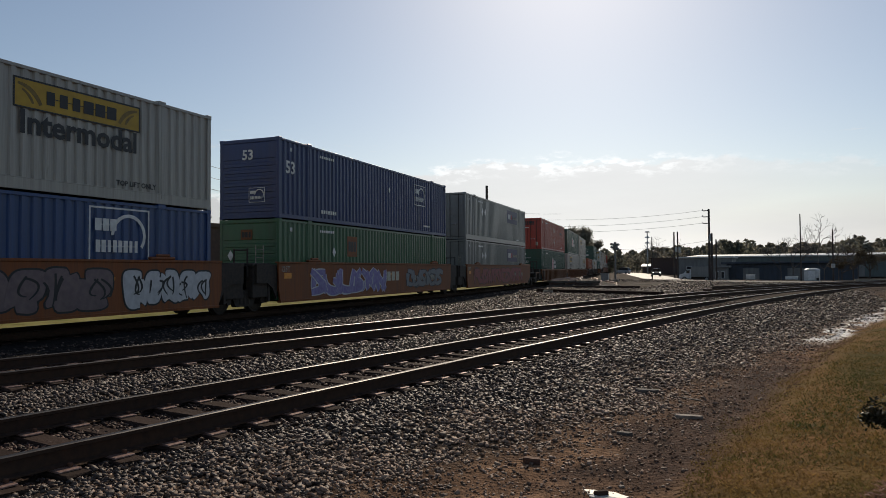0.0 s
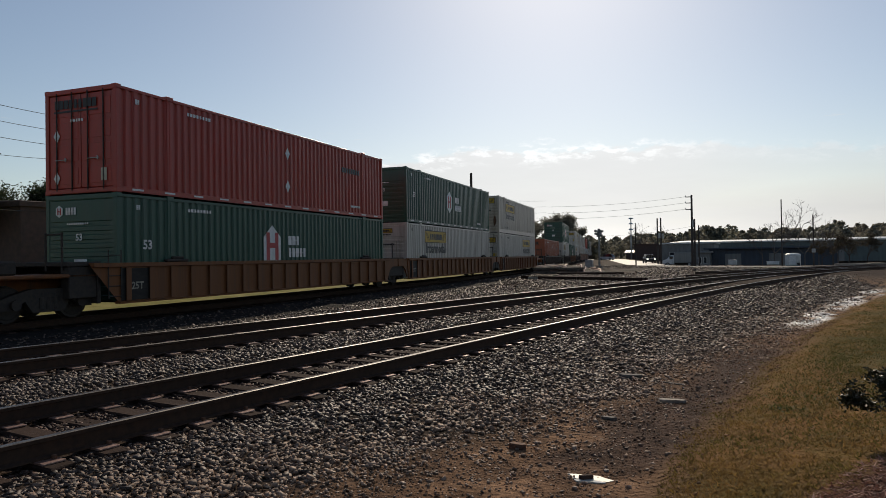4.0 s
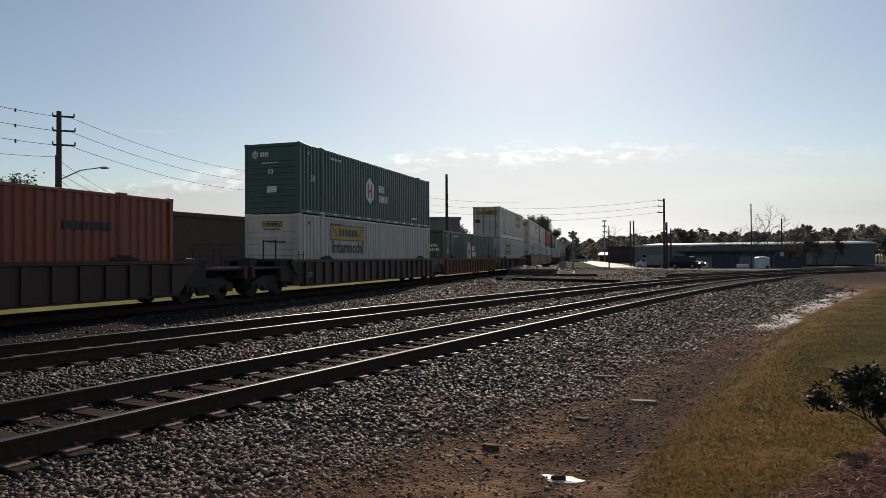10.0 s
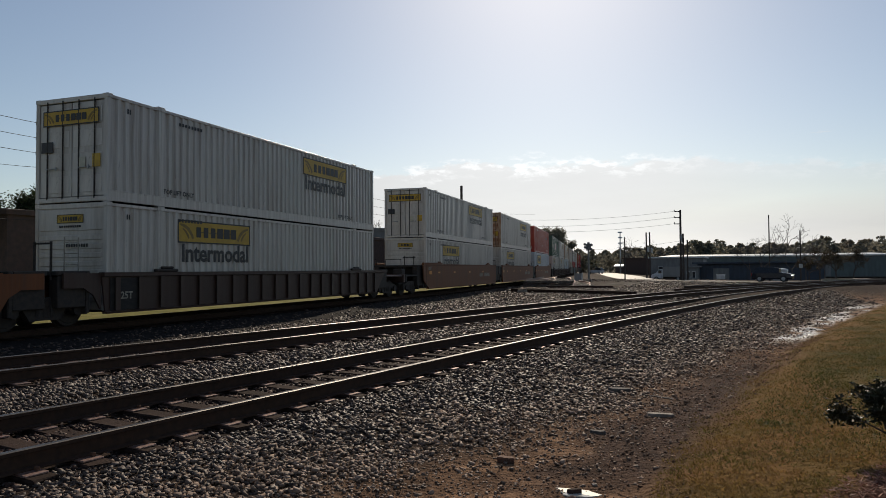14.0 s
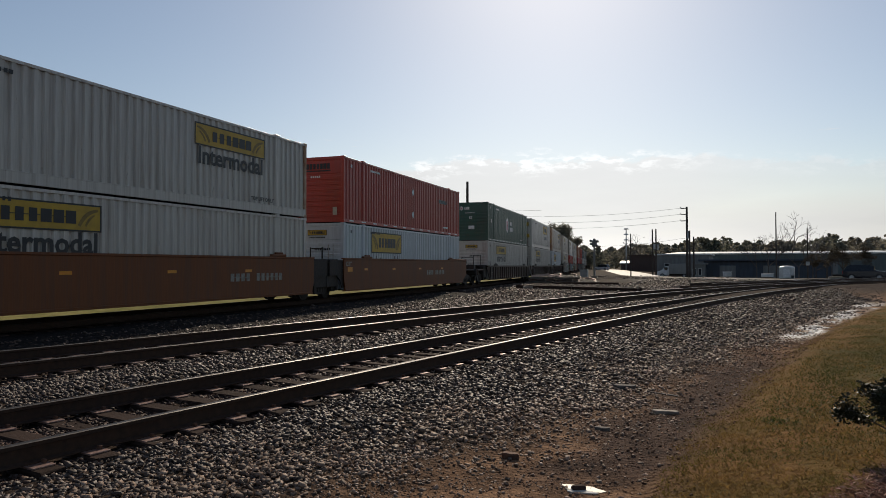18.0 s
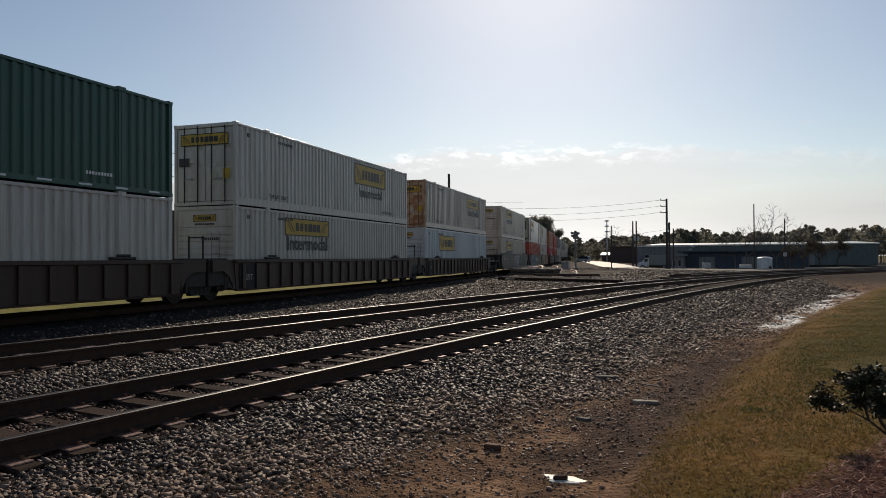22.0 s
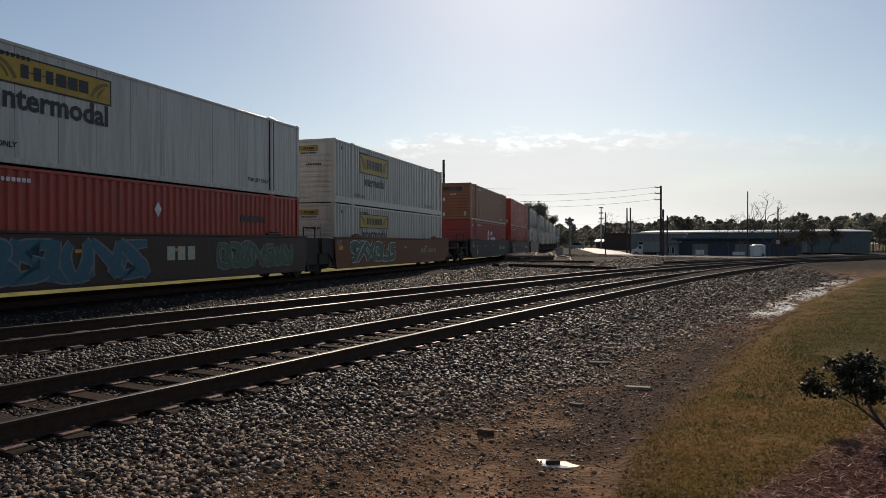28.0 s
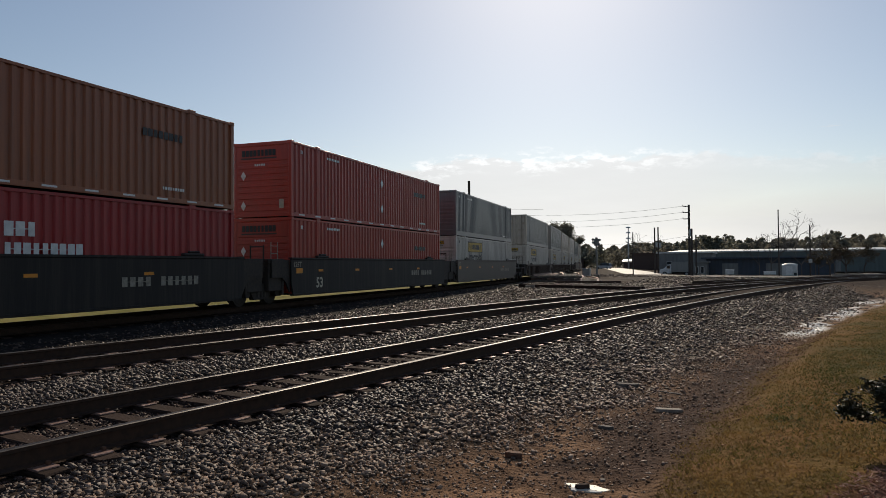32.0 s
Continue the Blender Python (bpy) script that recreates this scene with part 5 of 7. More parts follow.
load(436.6, container("shipping_container", DARK_GREY_BOX, "dark grey corrugated container on a white one", "nose", None, "ribbed", True, "", 65), B("shipping_container", "white corrugated container low in its wagon", 4.6, 2.25, True, seed=66), S, SOOT_WELL,
     "sooty grey articulated well wagon with plain sides", "joint", "end")
load(460.1, container("shipping_container", GREY_BOX, "pale grey corrugated container on a white one", "door", DIRTY_BOX, "ribbed", True, "", 67), B("shipping_container", "white corrugated container low in its wagon", 4.6, 2.25, True, seed=68), N, DARK_WELL,
     "dark well wagon with upright ribs", "end", "joint")
for k, (o, lead, tail) in enumerate(((479.6, "joint", "joint"), (499.1, "joint", "end"), (522.6, "end", "joint"), (542.1, "joint", "joint"), (561.6, "joint", "end"))):
    load(o, container("shipping_container", (GREY_BOX, DIRTY_BOX, WHITE_BOX)[k % 3], "pale corrugated container far down the train", "nose", None, "ribbed", True, "dark", 70 + k),
         B("shipping_container", "white corrugated container far down the train", 4.8, 1.95, True, seed=80 + k), (N, S)[k // 3], DARK_WELL, "dark well wagon far down the train", lead, tail)


# ---------------------------------------------------------------- ties and tie plates
def tie_mesh(seed):
    rnd = random.Random(seed)
    bm = boxes((-1.06, 1.06, -0.115, 0.115, -0.19, 0.0), bevel=0.012)
    for v in bm.verts:
        v.co += Vector((rnd.uniform(-0.03, 0.03) if abs(v.co.x) > 1.0 else 0, rnd.uniform(-0.008, 0.008), rnd.uniform(-0.008, 0.004)))
    return mesh_of(bm, "tie")


TIES = [tie_mesh(i) for i in range(5)]
TIE_PLATE = mesh_of(boxes((-0.19, 0.19, -0.095, 0.095, 0.0, 0.017), bevel=0.004), "tie_plate")
SPIKE = mesh_of(boxes((-0.02, 0.02, -0.016, 0.016, 0.0, 0.035), bevel=0.005), "spike")


def bisect(ys, y):
    return int(np.searchsorted(ys, y))


TIE_YS = {}


def lay_ties(track, fn, y0, y1, z, pitch, plates_to, spikes_to=0):
    rnd = random.Random(int(y1))
    y = y0
    ys = TIE_YS.setdefault(fn, [])
    while y < y1:
        d = math.atan2(fn(y + 0.5) - fn(y - 0.5), 1.0)
        t = put("tie", TIES[rnd.randrange(5)], TIE_WOOD, track, pose(fn(y), y, z - 0.188 + rnd.uniform(-0.006, 0.006), 0, 0, -math.degrees(d) + rnd.uniform(-1.2, 1.2)))
        ys.append(y)
        if y < plates_to:
            for s in (-0.7535, 0.7535):
                put("tie_plate", TIE_PLATE, PLATE, t, pose(s, 0, 0.0))
                if y < spikes_to:
                    for q in (-1, 1):
                        put("spike", SPIKE, RUSTY, t, pose(s + q * 0.10, q * 0.05, 0.014))
        y += pitch * rnd.uniform(0.95, 1.05)


lay_ties(near_track, near_x, 1.0, 98, 0.0, 0.5, 34, 13)
lay_ties(far_track, far_x, 2.0, 90, FAR_RISE, 0.5, 24)
for i in range(150):
    m = on_track(-4 + 0.6 * i)
    put("tie", TIES[i % 5], TIE_WOOD, train_track, Matrix.Translation((0, 0, -0.188)) @ m)


# ---------------------------------------------------------------- loose stones
def rock_shapes(count, seed):
    """Angular broken shapes: jittered cube corners, 12 triangles each."""
    rnd = np.random.RandomState(seed)
    cube = np.array([(x, y, z) for x in (-1, 1) for y in (-1, 1) for z in (-1, 1)], dtype=float)
    return [cube * rnd.uniform(0.5, 1.1, (8, 3)) * np.array([1.05, rnd.uniform(0.55, 0.9), rnd.uniform(0.32, 0.62)]) * 0.74 for _ in range(count)]


CUBE_FACES = np.array([(0, 1, 3), (0, 3, 2), (4, 6, 7), (4, 7, 5), (0, 4, 5), (0, 5, 1), (2, 3, 7), (2, 7, 6), (0, 2, 6), (0, 6, 4), (1, 5, 7), (1, 7, 3)])


def turned(rnd):
    """A stone at rest: any way round, tilted a little."""
    a, b, c = rnd.uniform(0, 2 * math.pi), rnd.normal() * 0.38, rnd.normal() * 0.38
    e = Matrix.Rotation(b, 3, "X") @ Matrix.Rotation(c, 3, "Y") @ Matrix.Rotation(a, 3, "Z")
    return np.array([list(row) for row in e])


def stones(name, places, material, label, category, seed):
    """places: x, y, z, size. All of them in one mesh."""
    rnd = np.random.RandomState(seed)
    shapes = rock_shapes(16, seed)
    turns = [turned(rnd) for _ in range(48)]
    pre = [s @ t.T for s in shapes for t in turns]
    vs = np.empty((len(places), 8, 3))
    pick = rnd.randint(0, len(pre), len(places))
    for i, (x, y, z, r) in enumerate(places):
        vs[i] = pre[pick[i]] * r + (x, y, z)
    fs = (CUBE_FACES[None] + (np.arange(len(places)) * 8)[:, None, None]).reshape(-1, 3)
    me = bpy.data.meshes.new(name)
    me.vertices.add(len(places) * 8)
    me.vertices.foreach_set("co", vs.ravel())
    me.loops.add(len(fs) * 3)
    me.loops.foreach_set("vertex_index", fs.ravel().astype(np.int32))
    me.polygons.add(len(fs))
    me.polygons.foreach_set("loop_start", np.arange(0, len(fs) * 3, 3, dtype=np.int32))
    me.update(calc_edges=True)
    ob = put(name, me, material)
    return tagged(ob, label, category, kind="stuff")


def on_tie(x, y, fn):
    """Over a tie or under a rail, where no stone lies."""
    d = x - fn(y)
    if abs(abs(d) - 0.7535) < 0.09:
        return True
    if abs(d) > 1.32:
        return False
    ys = TIE_YS[fn]
    yy = y + d * (fn(y + 0.5) - fn(y - 0.5))
    i = bisect(ys, yy)
    gap = min(abs(yy - q) for q in ys[max(0, i - 1):i + 1]) if ys else 9
    return gap < 0.12 and abs(abs(d) - 0.7535) < 0.205


def ballast_places():
    rnd = random.Random(7)
    out, dust, stained = [], [], []
    for y0, y1, x0, x1, density, lo, hi in ((2.6, 6.0, -9.5, -0.4, 900, 0.019, 0.036), (6.0, 9.5, -14.0, 0.2, 560, 0.022, 0.042), (9.5, 14.0, -14.5, 0.8, 330, 0.024, 0.046),
                                            (14.0, 21.0, -15.2, 2.2, 190, 0.028, 0.052), (21.0, 34.0, -17.0, 5.0, 85, 0.036, 0.064), (34.0, 60.0, -20.0, 9.0, 26, 0.05, 0.085), (60.0, 88.0, -24.0, 12.0, 6, 0.06, 0.11), (88.0, 112.0, -24.0, 0.0, 4, 0.05, 0.12)):
        for _ in range(int((y1 - y0) * (x1 - x0) * density)):
            x, y = rnd.uniform(x0, x1), rnd.uniform(y0, y1)
            if x < -1.56 * y - 0.6:
                continue
            r = rnd.uniform(lo, hi) * rnd.choice((0.7, 1, 1, 1.1, 1.35))
            m = (x - mud_x(y)) + 0.5 * noise.noise((x * 2, y * 2, 1))
            if m > 0:
                if x > lawn_x(y) - 0.1 or rnd.random() > 0.85 * math.exp(-m * 1.5) + (0.16 if y < 14 else 0.14):
                    continue
                r *= rnd.choice((0.25, 0.35, 0.45, 0.6, 0.75)) + 0.25 * math.exp(-m * 2)
            if x < train_x(y) + 4.0 + 0.5 * noise.noise((x, y, 3)) and rnd.random() > 0.12 and y < 45:
                continue
            if 60 < y < 88 and -23 < x < -9.5:
                continue
            if x < train_x(y) + 1.45 or on_tie(x, y, near_x) or on_tie(x, y, far_x):
                continue
            z = ground_z(x, y) + r * rnd.uniform(-0.25, 0.45)
            for fn, rise in ((near_x, 0.0), (far_x, FAR_RISE)):
                if abs(x - fn(y)) < 1.3:
                    z = min(z, rise - 0.195 + r * rnd.uniform(0.0, 0.5))
            dusty = rnd.random() < smooth01((m + 1.7 + 0.8 * noise.noise((x * 0.9, y * 0.9, 12))) / 1.7) * smooth01((30 - y) / 14)
            between = min(abs(x - near_x(y)), abs(x - far_x(y))) < 0.72 + 0.5 * rnd.random()
            (stained if between else dust if dusty else out).append((x, y, z, r))
    return out, dust, stained


CLEAN_PLACES, DUSTY_PLACES, STAINED_PLACES = ballast_places()
def single_stones(places, material, seed):
    """The stones nearest to the stand, each a piece of the ground."""
    rnd = np.random.RandomState(seed)
    shapes = [raw_mesh("stone", [tuple(v) for v in c], [tuple(int(i) for i in f) for f in CUBE_FACES]) for c in rock_shapes(16, seed)]
    for x, y, z, r in places:
        e = turned(rnd)
        m = Matrix([list(row) for row in e]).to_4x4() @ Matrix.Scale(r, 4)
        put("stone", shapes[rnd.randint(16)], material, ground, Matrix.Translation((x, y, z)) @ m)


CLEAN_PLACES.sort(key=lambda p: (p[0] + 1.6) ** 2 + p[1] ** 2)
DUSTY_PLACES.sort(key=lambda p: (p[0] + 1.6) ** 2 + p[1] ** 2)
single_stones(CLEAN_PLACES[:150], STONE, 21)
single_stones(DUSTY_PLACES[:140], STONE_DUSTY, 22)
del CLEAN_PLACES[:150], DUSTY_PLACES[:140]
stones("ballast_stones", CLEAN_PLACES, STONE, "loose grey crushed granite ballast round the ties", "gravel", 3)
stones("stained_stones", STAINED_PLACES, STONE_STAINED, "rust stained crushed stone between the rails", "gravel", 5)
stones("dusty_stones", DUSTY_PLACES, STONE_DUSTY, "dusty brown crushed stone where the ballast runs out into bare earth", "gravel", 4)


def crumb_places():
    rnd = random.Random(19)
    out = []
    while len(out) < 11000:
        y = 4.0 + 15 * rnd.random() ** 1.5
        x = rnd.uniform(mud_x(y) - 0.3, lawn_x(y) + 0.25)
        if noise.noise((x * 1.4, y * 1.4, 31)) + 0.7 * rnd.random() < 0.05:
            continue
        r = rnd.uniform(0.004, 0.011) * (1 + 0.05 * y) * rnd.choice((0.7, 1, 1, 1.6))
        out.append((x, y, ground_z(x, y) + r * rnd.uniform(-0.2, 0.3), r))
    return out


EARTH = surface("crumbled brown earth", (0.24, 0.142, 0.09), (0.115, 0.07, 0.046), 0.9, 0, 12, per_piece=0.5, spec=0.08)
stones("earth_crumbs", crumb_places(), EARTH, "crumbs and clods of brown earth on the bare strip", "earth", 6)


# ---------------------------------------------------------------- lawn, leaves, bush
def blades(name, count, spot, material, label, category, seed, h0, h1, w0, flat=0.35):
    rnd = random.Random(seed)
    vs, fs = [], []
    while len(fs) < count:
        p = spot(rnd)
        if p is None:
            continue
        x, y = p
        z = ground_z(x, y) - 0.004
        a, h = rnd.uniform(0, 6.28), rnd.uniform(h0, h1)
        lx, ly = rnd.gauss(0, flat) * h, rnd.gauss(0, flat) * h
        w = w0 * rnd.uniform(0.7, 1.4)
        i = len(vs)
        vs += [(x - math.cos(a) * w, y - math.sin(a) * w, z), (x + math.cos(a) * w, y + math.sin(a) * w, z), (x + lx, y + ly, z + h)]
        fs.append((i, i + 1, i + 2))
    ob = put(name, raw_mesh(name, vs, fs), material)
    return tagged(ob, label, category, kind="stuff")


def leaf_zone(x, y):
    return 0.55 * (x - 0.3) - 0.30 * (y - 5.2) > 0.05 and x > 0


def lawn_spot(rnd):
    y = 4.0 + 34 * rnd.random() ** 1.8
    x = rnd.uniform(-0.6, 0.42 * y + 1.2)
    if x < lawn_x(y) - 0.05 + 0.3 * noise.noise((x * 3, y * 3, 2)) - 0.35 * rnd.random() ** 3 or leaf_zone(x, y):
        return None
    if noise.noise((x * 0.8, y * 0.8, 7)) + 0.5 * noise.noise((x * 3, y * 3, 3)) < -0.3 and rnd.random() < 0.7:
        return None
    return x, y


GRASS = surface("winter lawn blades", (0.13, 0.110, 0.030), (0.27, 0.160, 0.056), 0.7, 0, 1.3, per_piece=0.4, spec=0.2, thin=0.45)


def green_spot(rnd):
    p = lawn_spot(rnd)
    if p is None or p[1] < 5.8 + 5.5 * rnd.random() or p[0] < lawn_x(p[1]) + 0.35 + 0.5 * rnd.random():
        return None
    return p


GRASS_GREEN = surface("green lawn blades", (0.068, 0.082, 0.021), (0.13, 0.108, 0.033), 0.7, 0, 1.3, per_piece=0.4, spec=0.2, thin=0.4)
blades("lawn_grass", 62000, lawn_spot, GRASS, "short patchy straw-coloured winter lawn", "grass", 11, 0.012, 0.036, 0.007, 0.9)
blades("lawn_grass", 54000, green_spot, GRASS_GREEN, "greener grass away from the bare edge of the lawn", "grass", 17, 0.012, 0.036, 0.008, 0.9)


def weed_spot(rnd):
    c = rnd.choice(((0.55, 8.6, 0.35), (0.9, 9.0, 0.5), (0.35, 7.9, 0.2), (1.3, 8.2, 0.3)))
    return c[0] + rnd.gauss(0, c[2] * 0.5), c[1] + rnd.gauss(0, c[2] * 0.5)


WEED = surface("dark green weeds", (0.05, 0.07, 0.015), (0.09, 0.10, 0.02), 0.6, per_piece=0.4, spec=0.3, thin=0.4)
blades("low_weeds", 500, weed_spot, WEED, "low dark weeds in the lawn", "weeds", 12, 0.012, 0.04, 0.009, 1.2)


def litter_spot(rnd):
    x, y = rnd.uniform(0.0, 3.2), rnd.uniform(3.8, 8.0)
    return (x, y) if leaf_zone(x, y) else None


LITTER = surface("fallen reddish leaves", (0.19, 0.078, 0.055), (0.36, 0.185, 0.135), 0.65, per_piece=0.5, spec=0.4, thin=0.3)
blades("leaf_litter", 16000, litter_spot, LITTER, "fallen reddish brown leaves and pine straw under the bush", "leaf litter", 13, 0.010, 0.032, 0.008, 2.2)


def branching(bm, p, d, r, length, depth, rnd, tips, spread=0.6, n=6):
    """A tapered limb that forks; the ends are kept for leaves."""
    q = p + d * length
    tube(bm, p, q, r, r * 0.68, n)
    if depth == 0:
        tips.append((p, q))
        return
    for _ in range(rnd.choice((2, 2, 3))):
        e = (d + Vector((rnd.gauss(0, spread), rnd.gauss(0, spread), rnd.gauss(0.12, spread * 0.7)))).normalized()
        branching(bm, q, e, r * 0.66, length * rnd.uniform(0.62, 0.85), depth - 1, rnd, tips, spread, n)
    if depth <= 2:
        tips.append((p, q))


def leaf_cloud(tips, count, size, scatter, rnd):
    vs, fs = [], []
    for _ in range(count):
        p, q = rnd.choice(tips)
        c = p.lerp(q, rnd.uniform(0.2, 1.15)) + Vector((rnd.gauss(0, scatter), rnd.gauss(0, scatter), rnd.gauss(0, scatter)))
        a = Vector((rnd.gauss(0, 1), rnd.gauss(0, 1), rnd.gauss(0, 0.7))).normalized()
        b = a.orthogonal().normalized()
        b.rotate(Matrix.Rotation(rnd.uniform(0, 6.28), 3, a))
        s = size * rnd.uniform(0.6, 1.3)
        i = len(vs)
        vs += [c - a * s, c + b * s * 0.42, c + a * s, c - b * s * 0.42]
        fs.append((i, i + 1, i + 2, i + 3))
    return vs, fs


BARK = surface("brown bark", (0.09, 0.065, 0.05), (0.05, 0.04, 0.032), 0.85, 0, 12, (1, 1, 0.3), bump=0.4, bump_scale=30)
LEAF_DARK = surface("glossy dark leaves", (0.018, 0.025, 0.012), (0.034, 0.032, 0.017), 0.5, per_piece=0.45, spec=0.22, thin=0.14)
LEAF_PINE = surface("dark evergreen foliage", (0.028, 0.045, 0.02), (0.055, 0.065, 0.03), 0.6, per_piece=0.4, spec=0.2, thin=0.4)
LEAF_BRUSH = surface("brown winter brush leaves", (0.075, 0.068, 0.045), (0.10, 0.075, 0.055), 0.8, per_piece=0.4, spec=0.1, thin=0.25)
# distance haze is mixed into this colour, paler than real leaves
LEAF_HAZE = surface("haze-paled woodland foliage", (0.19, 0.19, 0.145), (0.25, 0.225, 0.18), 0.8, 0, 0.05, per_piece=0.4, spec=0.1, thin=0.5)
TWIG = surface("grey bare twigs", (0.12, 0.10, 0.085), (0.08, 0.065, 0.055), 0.85)


def leafy(name, m, label, category, height, trunk_r, depth, leaves, leaf, scatter, seed, leaf_mat, spread=0.6, lean=(0, 0), n=6, group=""):
    rnd = random.Random(seed)
    t = base(name, m, label, category, group)
    bm, tips = bmesh.new(), []
    d = Vector((lean[0], lean[1], 1)).normalized()
    branching(bm, Vector((0, 0, -0.1)), d, trunk_r, height * 0.34, depth, rnd, tips, spread, n)
    part("trunk", bm, BARK if leaves else TWIG, t)
    if leaves:
        v, f = leaf_cloud(tips, leaves, leaf, scatter, rnd)
        tagged(put("crown", raw_mesh("crown", v, f), leaf_mat, t), kind="stuff")
    return t


leafy("bush", pose(1.46, 6.3, ground_z(1.46, 6.3), 0, 0, 0), "small dark evergreen bush on the lawn", "bush", 0.83, 0.018, 5, 4000, 0.023, 0.028, 5, LEAF_DARK, 0.52, (-1.0, 0.1))
leafy("bush", pose(1.72, 6.0, ground_z(1.72, 6.0), 0, 0, 0), "dark evergreen bush with glossy leaves beside leaf litter", "bush", 0.60, 0.015, 4, 1900, 0.024, 0.04, 8, LEAF_DARK, 0.6, (-0.4, -0.1))

# ---------------------------------------------------------------- things on the bare earth
CONCRETE = surface("broken concrete", (0.34, 0.285, 0.225), (0.22, 0.18, 0.145), 0.85, 0, 12, dirt=0.4, bump=0.5, bump_scale=50)
OLD_WOOD = surface("weathered grey wood", (0.15, 0.125, 0.105), (0.08, 0.065, 0.055), 0.85, 0, 9, (1, 8, 1), 0.3, bump=0.4, bump_scale=40)
WATER = bpy.data.materials.new("still water paled for sky glare")
WATER.use_nodes = True
_b = WATER.node_tree.nodes["Principled BSDF"]
# pale base colour stands in for the bright sky mirrored in the water
_b.inputs["Base Color"].default_value = (0.62, 0.58, 0.50, 1)
_b.inputs["Roughness"].default_value = 0.04
_b.inputs["IOR"].default_value = 1.45


def slab(name, x, y, lx, ly, lz, turn, mat, label, category, seed, tilt=0.0):
    rnd = random.Random(seed)
    bm = bmesh.new()
    k = 9
    o = []
    for i in range(k):
        a = 2 * math.pi * i / k
        r = rnd.uniform(0.75, 1.1)
        c, s = math.cos(a), math.sin(a)
        o.append((math.copysign(abs(c) ** 0.6, c) * lx / 2 * r, math.copysign(abs(s) ** 0.6, s) * ly / 2 * r))
    prism(bm, o, Matrix(), lz)
    for v in bm.verts:
        v.co.z += rnd.uniform(-0.15, 0.15) * lz
    bmesh.ops.bevel(bm, geom=list(bm.edges), offset=min(lz * 0.15, 0.01), segments=1, affect="EDGES")
    ob = put(name, mesh_of(bm, name), mat, None, pose(x, y, ground_z(x, y) - 0.012, tilt, tilt * 0.5, turn))
    return tagged(ob, label, category)


slab("wood_offcut", -1.50, 10.25, 0.42, 0.10, 0.08, 35, OLD_WOOD, "short weathered wood offcut lying on bare earth", "wood", 1, 6)
slab("concrete_chunk", -0.81, 8.72, 0.30, 0.13, 0.045, 10, CONCRETE, "flat pale concrete chunk on dark mud", "rubble", 2, 4)
slab("wood_offcut", -1.35, 7.60, 0.20, 0.07, 0.04, -5, OLD_WOOD, "small dark wood offcut on mud", "wood", 3)
slab("brick_fragment", -1.93, 6.18, 0.19, 0.10, 0.06, 5, RUSTY, "dark brick fragment on sandy earth", "rubble", 4)
slab("wood_strip", -0.95, 10.0, 0.5, 0.03, 0.025, -28, OLD_WOOD, "thin dark stick on mud", "wood", 5)
slab("concrete_chunk", -13.7, 48.0, 0.7, 0.4, 0.22, 20, CONCRETE, "lump of concrete on gravel between the tracks", "rubble", 6)
slab("stone", -1.06, 5.80, 0.05, 0.04, 0.025, 20, CONCRETE, "small white pebble beside a puddle", "stone", 9)


def puddle(x, y, lx, ly, turn, seed):
    rnd = random.Random(seed)
    o = []
    for i in range(22):
        a = 2 * math.pi * i / 22
        r = 1 + 0.22 * math.sin(3 * a + seed) + rnd.uniform(-0.1, 0.1)
        o.append((math.cos(a) * lx / 2 * r, math.sin(a) * ly / 2 * r))
    bm = bmesh.new()
    prism(bm, o, Matrix(), 0.012)
    z = max(ground_z(x + dx, y + dy) for dx in (-lx / 2, 0, lx / 2) for dy in (-ly / 2, 0, ly / 2))
    return tagged(put("puddle", mesh_of(bm, "puddle"), WATER, None, pose(x, y, z - 0.004, 0, 0, turn)), "shallow puddle with the bright sky's reflection put into its pale colour", "puddle", kind="structure")


slab("wet_rim", -1.15, 5.58, 0.36, 0.13, 0.022, -4, SIGN_CREAM, "pale wet silt rim round a small puddle", "silt", 15)
puddle(-1.15, 5.50, 0.22, 0.09, -4, 2)
slab("stone", -1.17, 5.545, 0.12, 0.08, 0.05, 30, TIE_WOOD, "dark wet stone in a puddle", "stone", 10)


# ---------------------------------------------------------------- buildings and yard in the distance
def at(az, d):
    a = radians(az)
    return d * math.sin(a), d * math.cos(a)


ASPHALT = surface("pale worn road", (0.30, 0.28, 0.25), (0.22, 0.205, 0.19), 0.6, 0, 0.8, dirt=0.3, dirt_scale=0.3, bump=0.2, bump_scale=20, spec=0.4)
DARK_ROAD = surface("worn grey road", (0.115, 0.105, 0.095), (0.085, 0.078, 0.07), 0.8, 0, 0.8, dirt=0.3, dirt_scale=0.3, bump=0.2, bump_scale=20, spec=0.2)
BRICK_WALL = surface("dark brown brick wall", (0.10, 0.062, 0.050), (0.07, 0.047, 0.04), 0.85, 0, 3, dirt=0.3, bump=0.3, bump_scale=14)
TEAL_WALL = surface("grey green metal cladding", (0.10, 0.13, 0.125), (0.08, 0.10, 0.10), 0.6, 0.1, 2, (1, 1, 0.2), 0.3)
GREY_WALL = surface("grey metal cladding", (0.21, 0.21, 0.20), (0.16, 0.16, 0.155), 0.65, 0.1, 2, (1, 1, 0.2), 0.3)
BLUE_WALL = surface("dark blue metal cladding", (0.045, 0.06, 0.085), (0.035, 0.045, 0.06), 0.6, 0.1, 2, (1, 1, 0.2), 0.3)
ROOF_PALE = surface("pale metal roof", (0.62, 0.62, 0.60), (0.5, 0.5, 0.48), 0.4, 0.2, 2, dirt=0.2)
GLASS_DARK = surface("dark window glass", (0.03, 0.035, 0.04), None, 0.1, 0, 2)
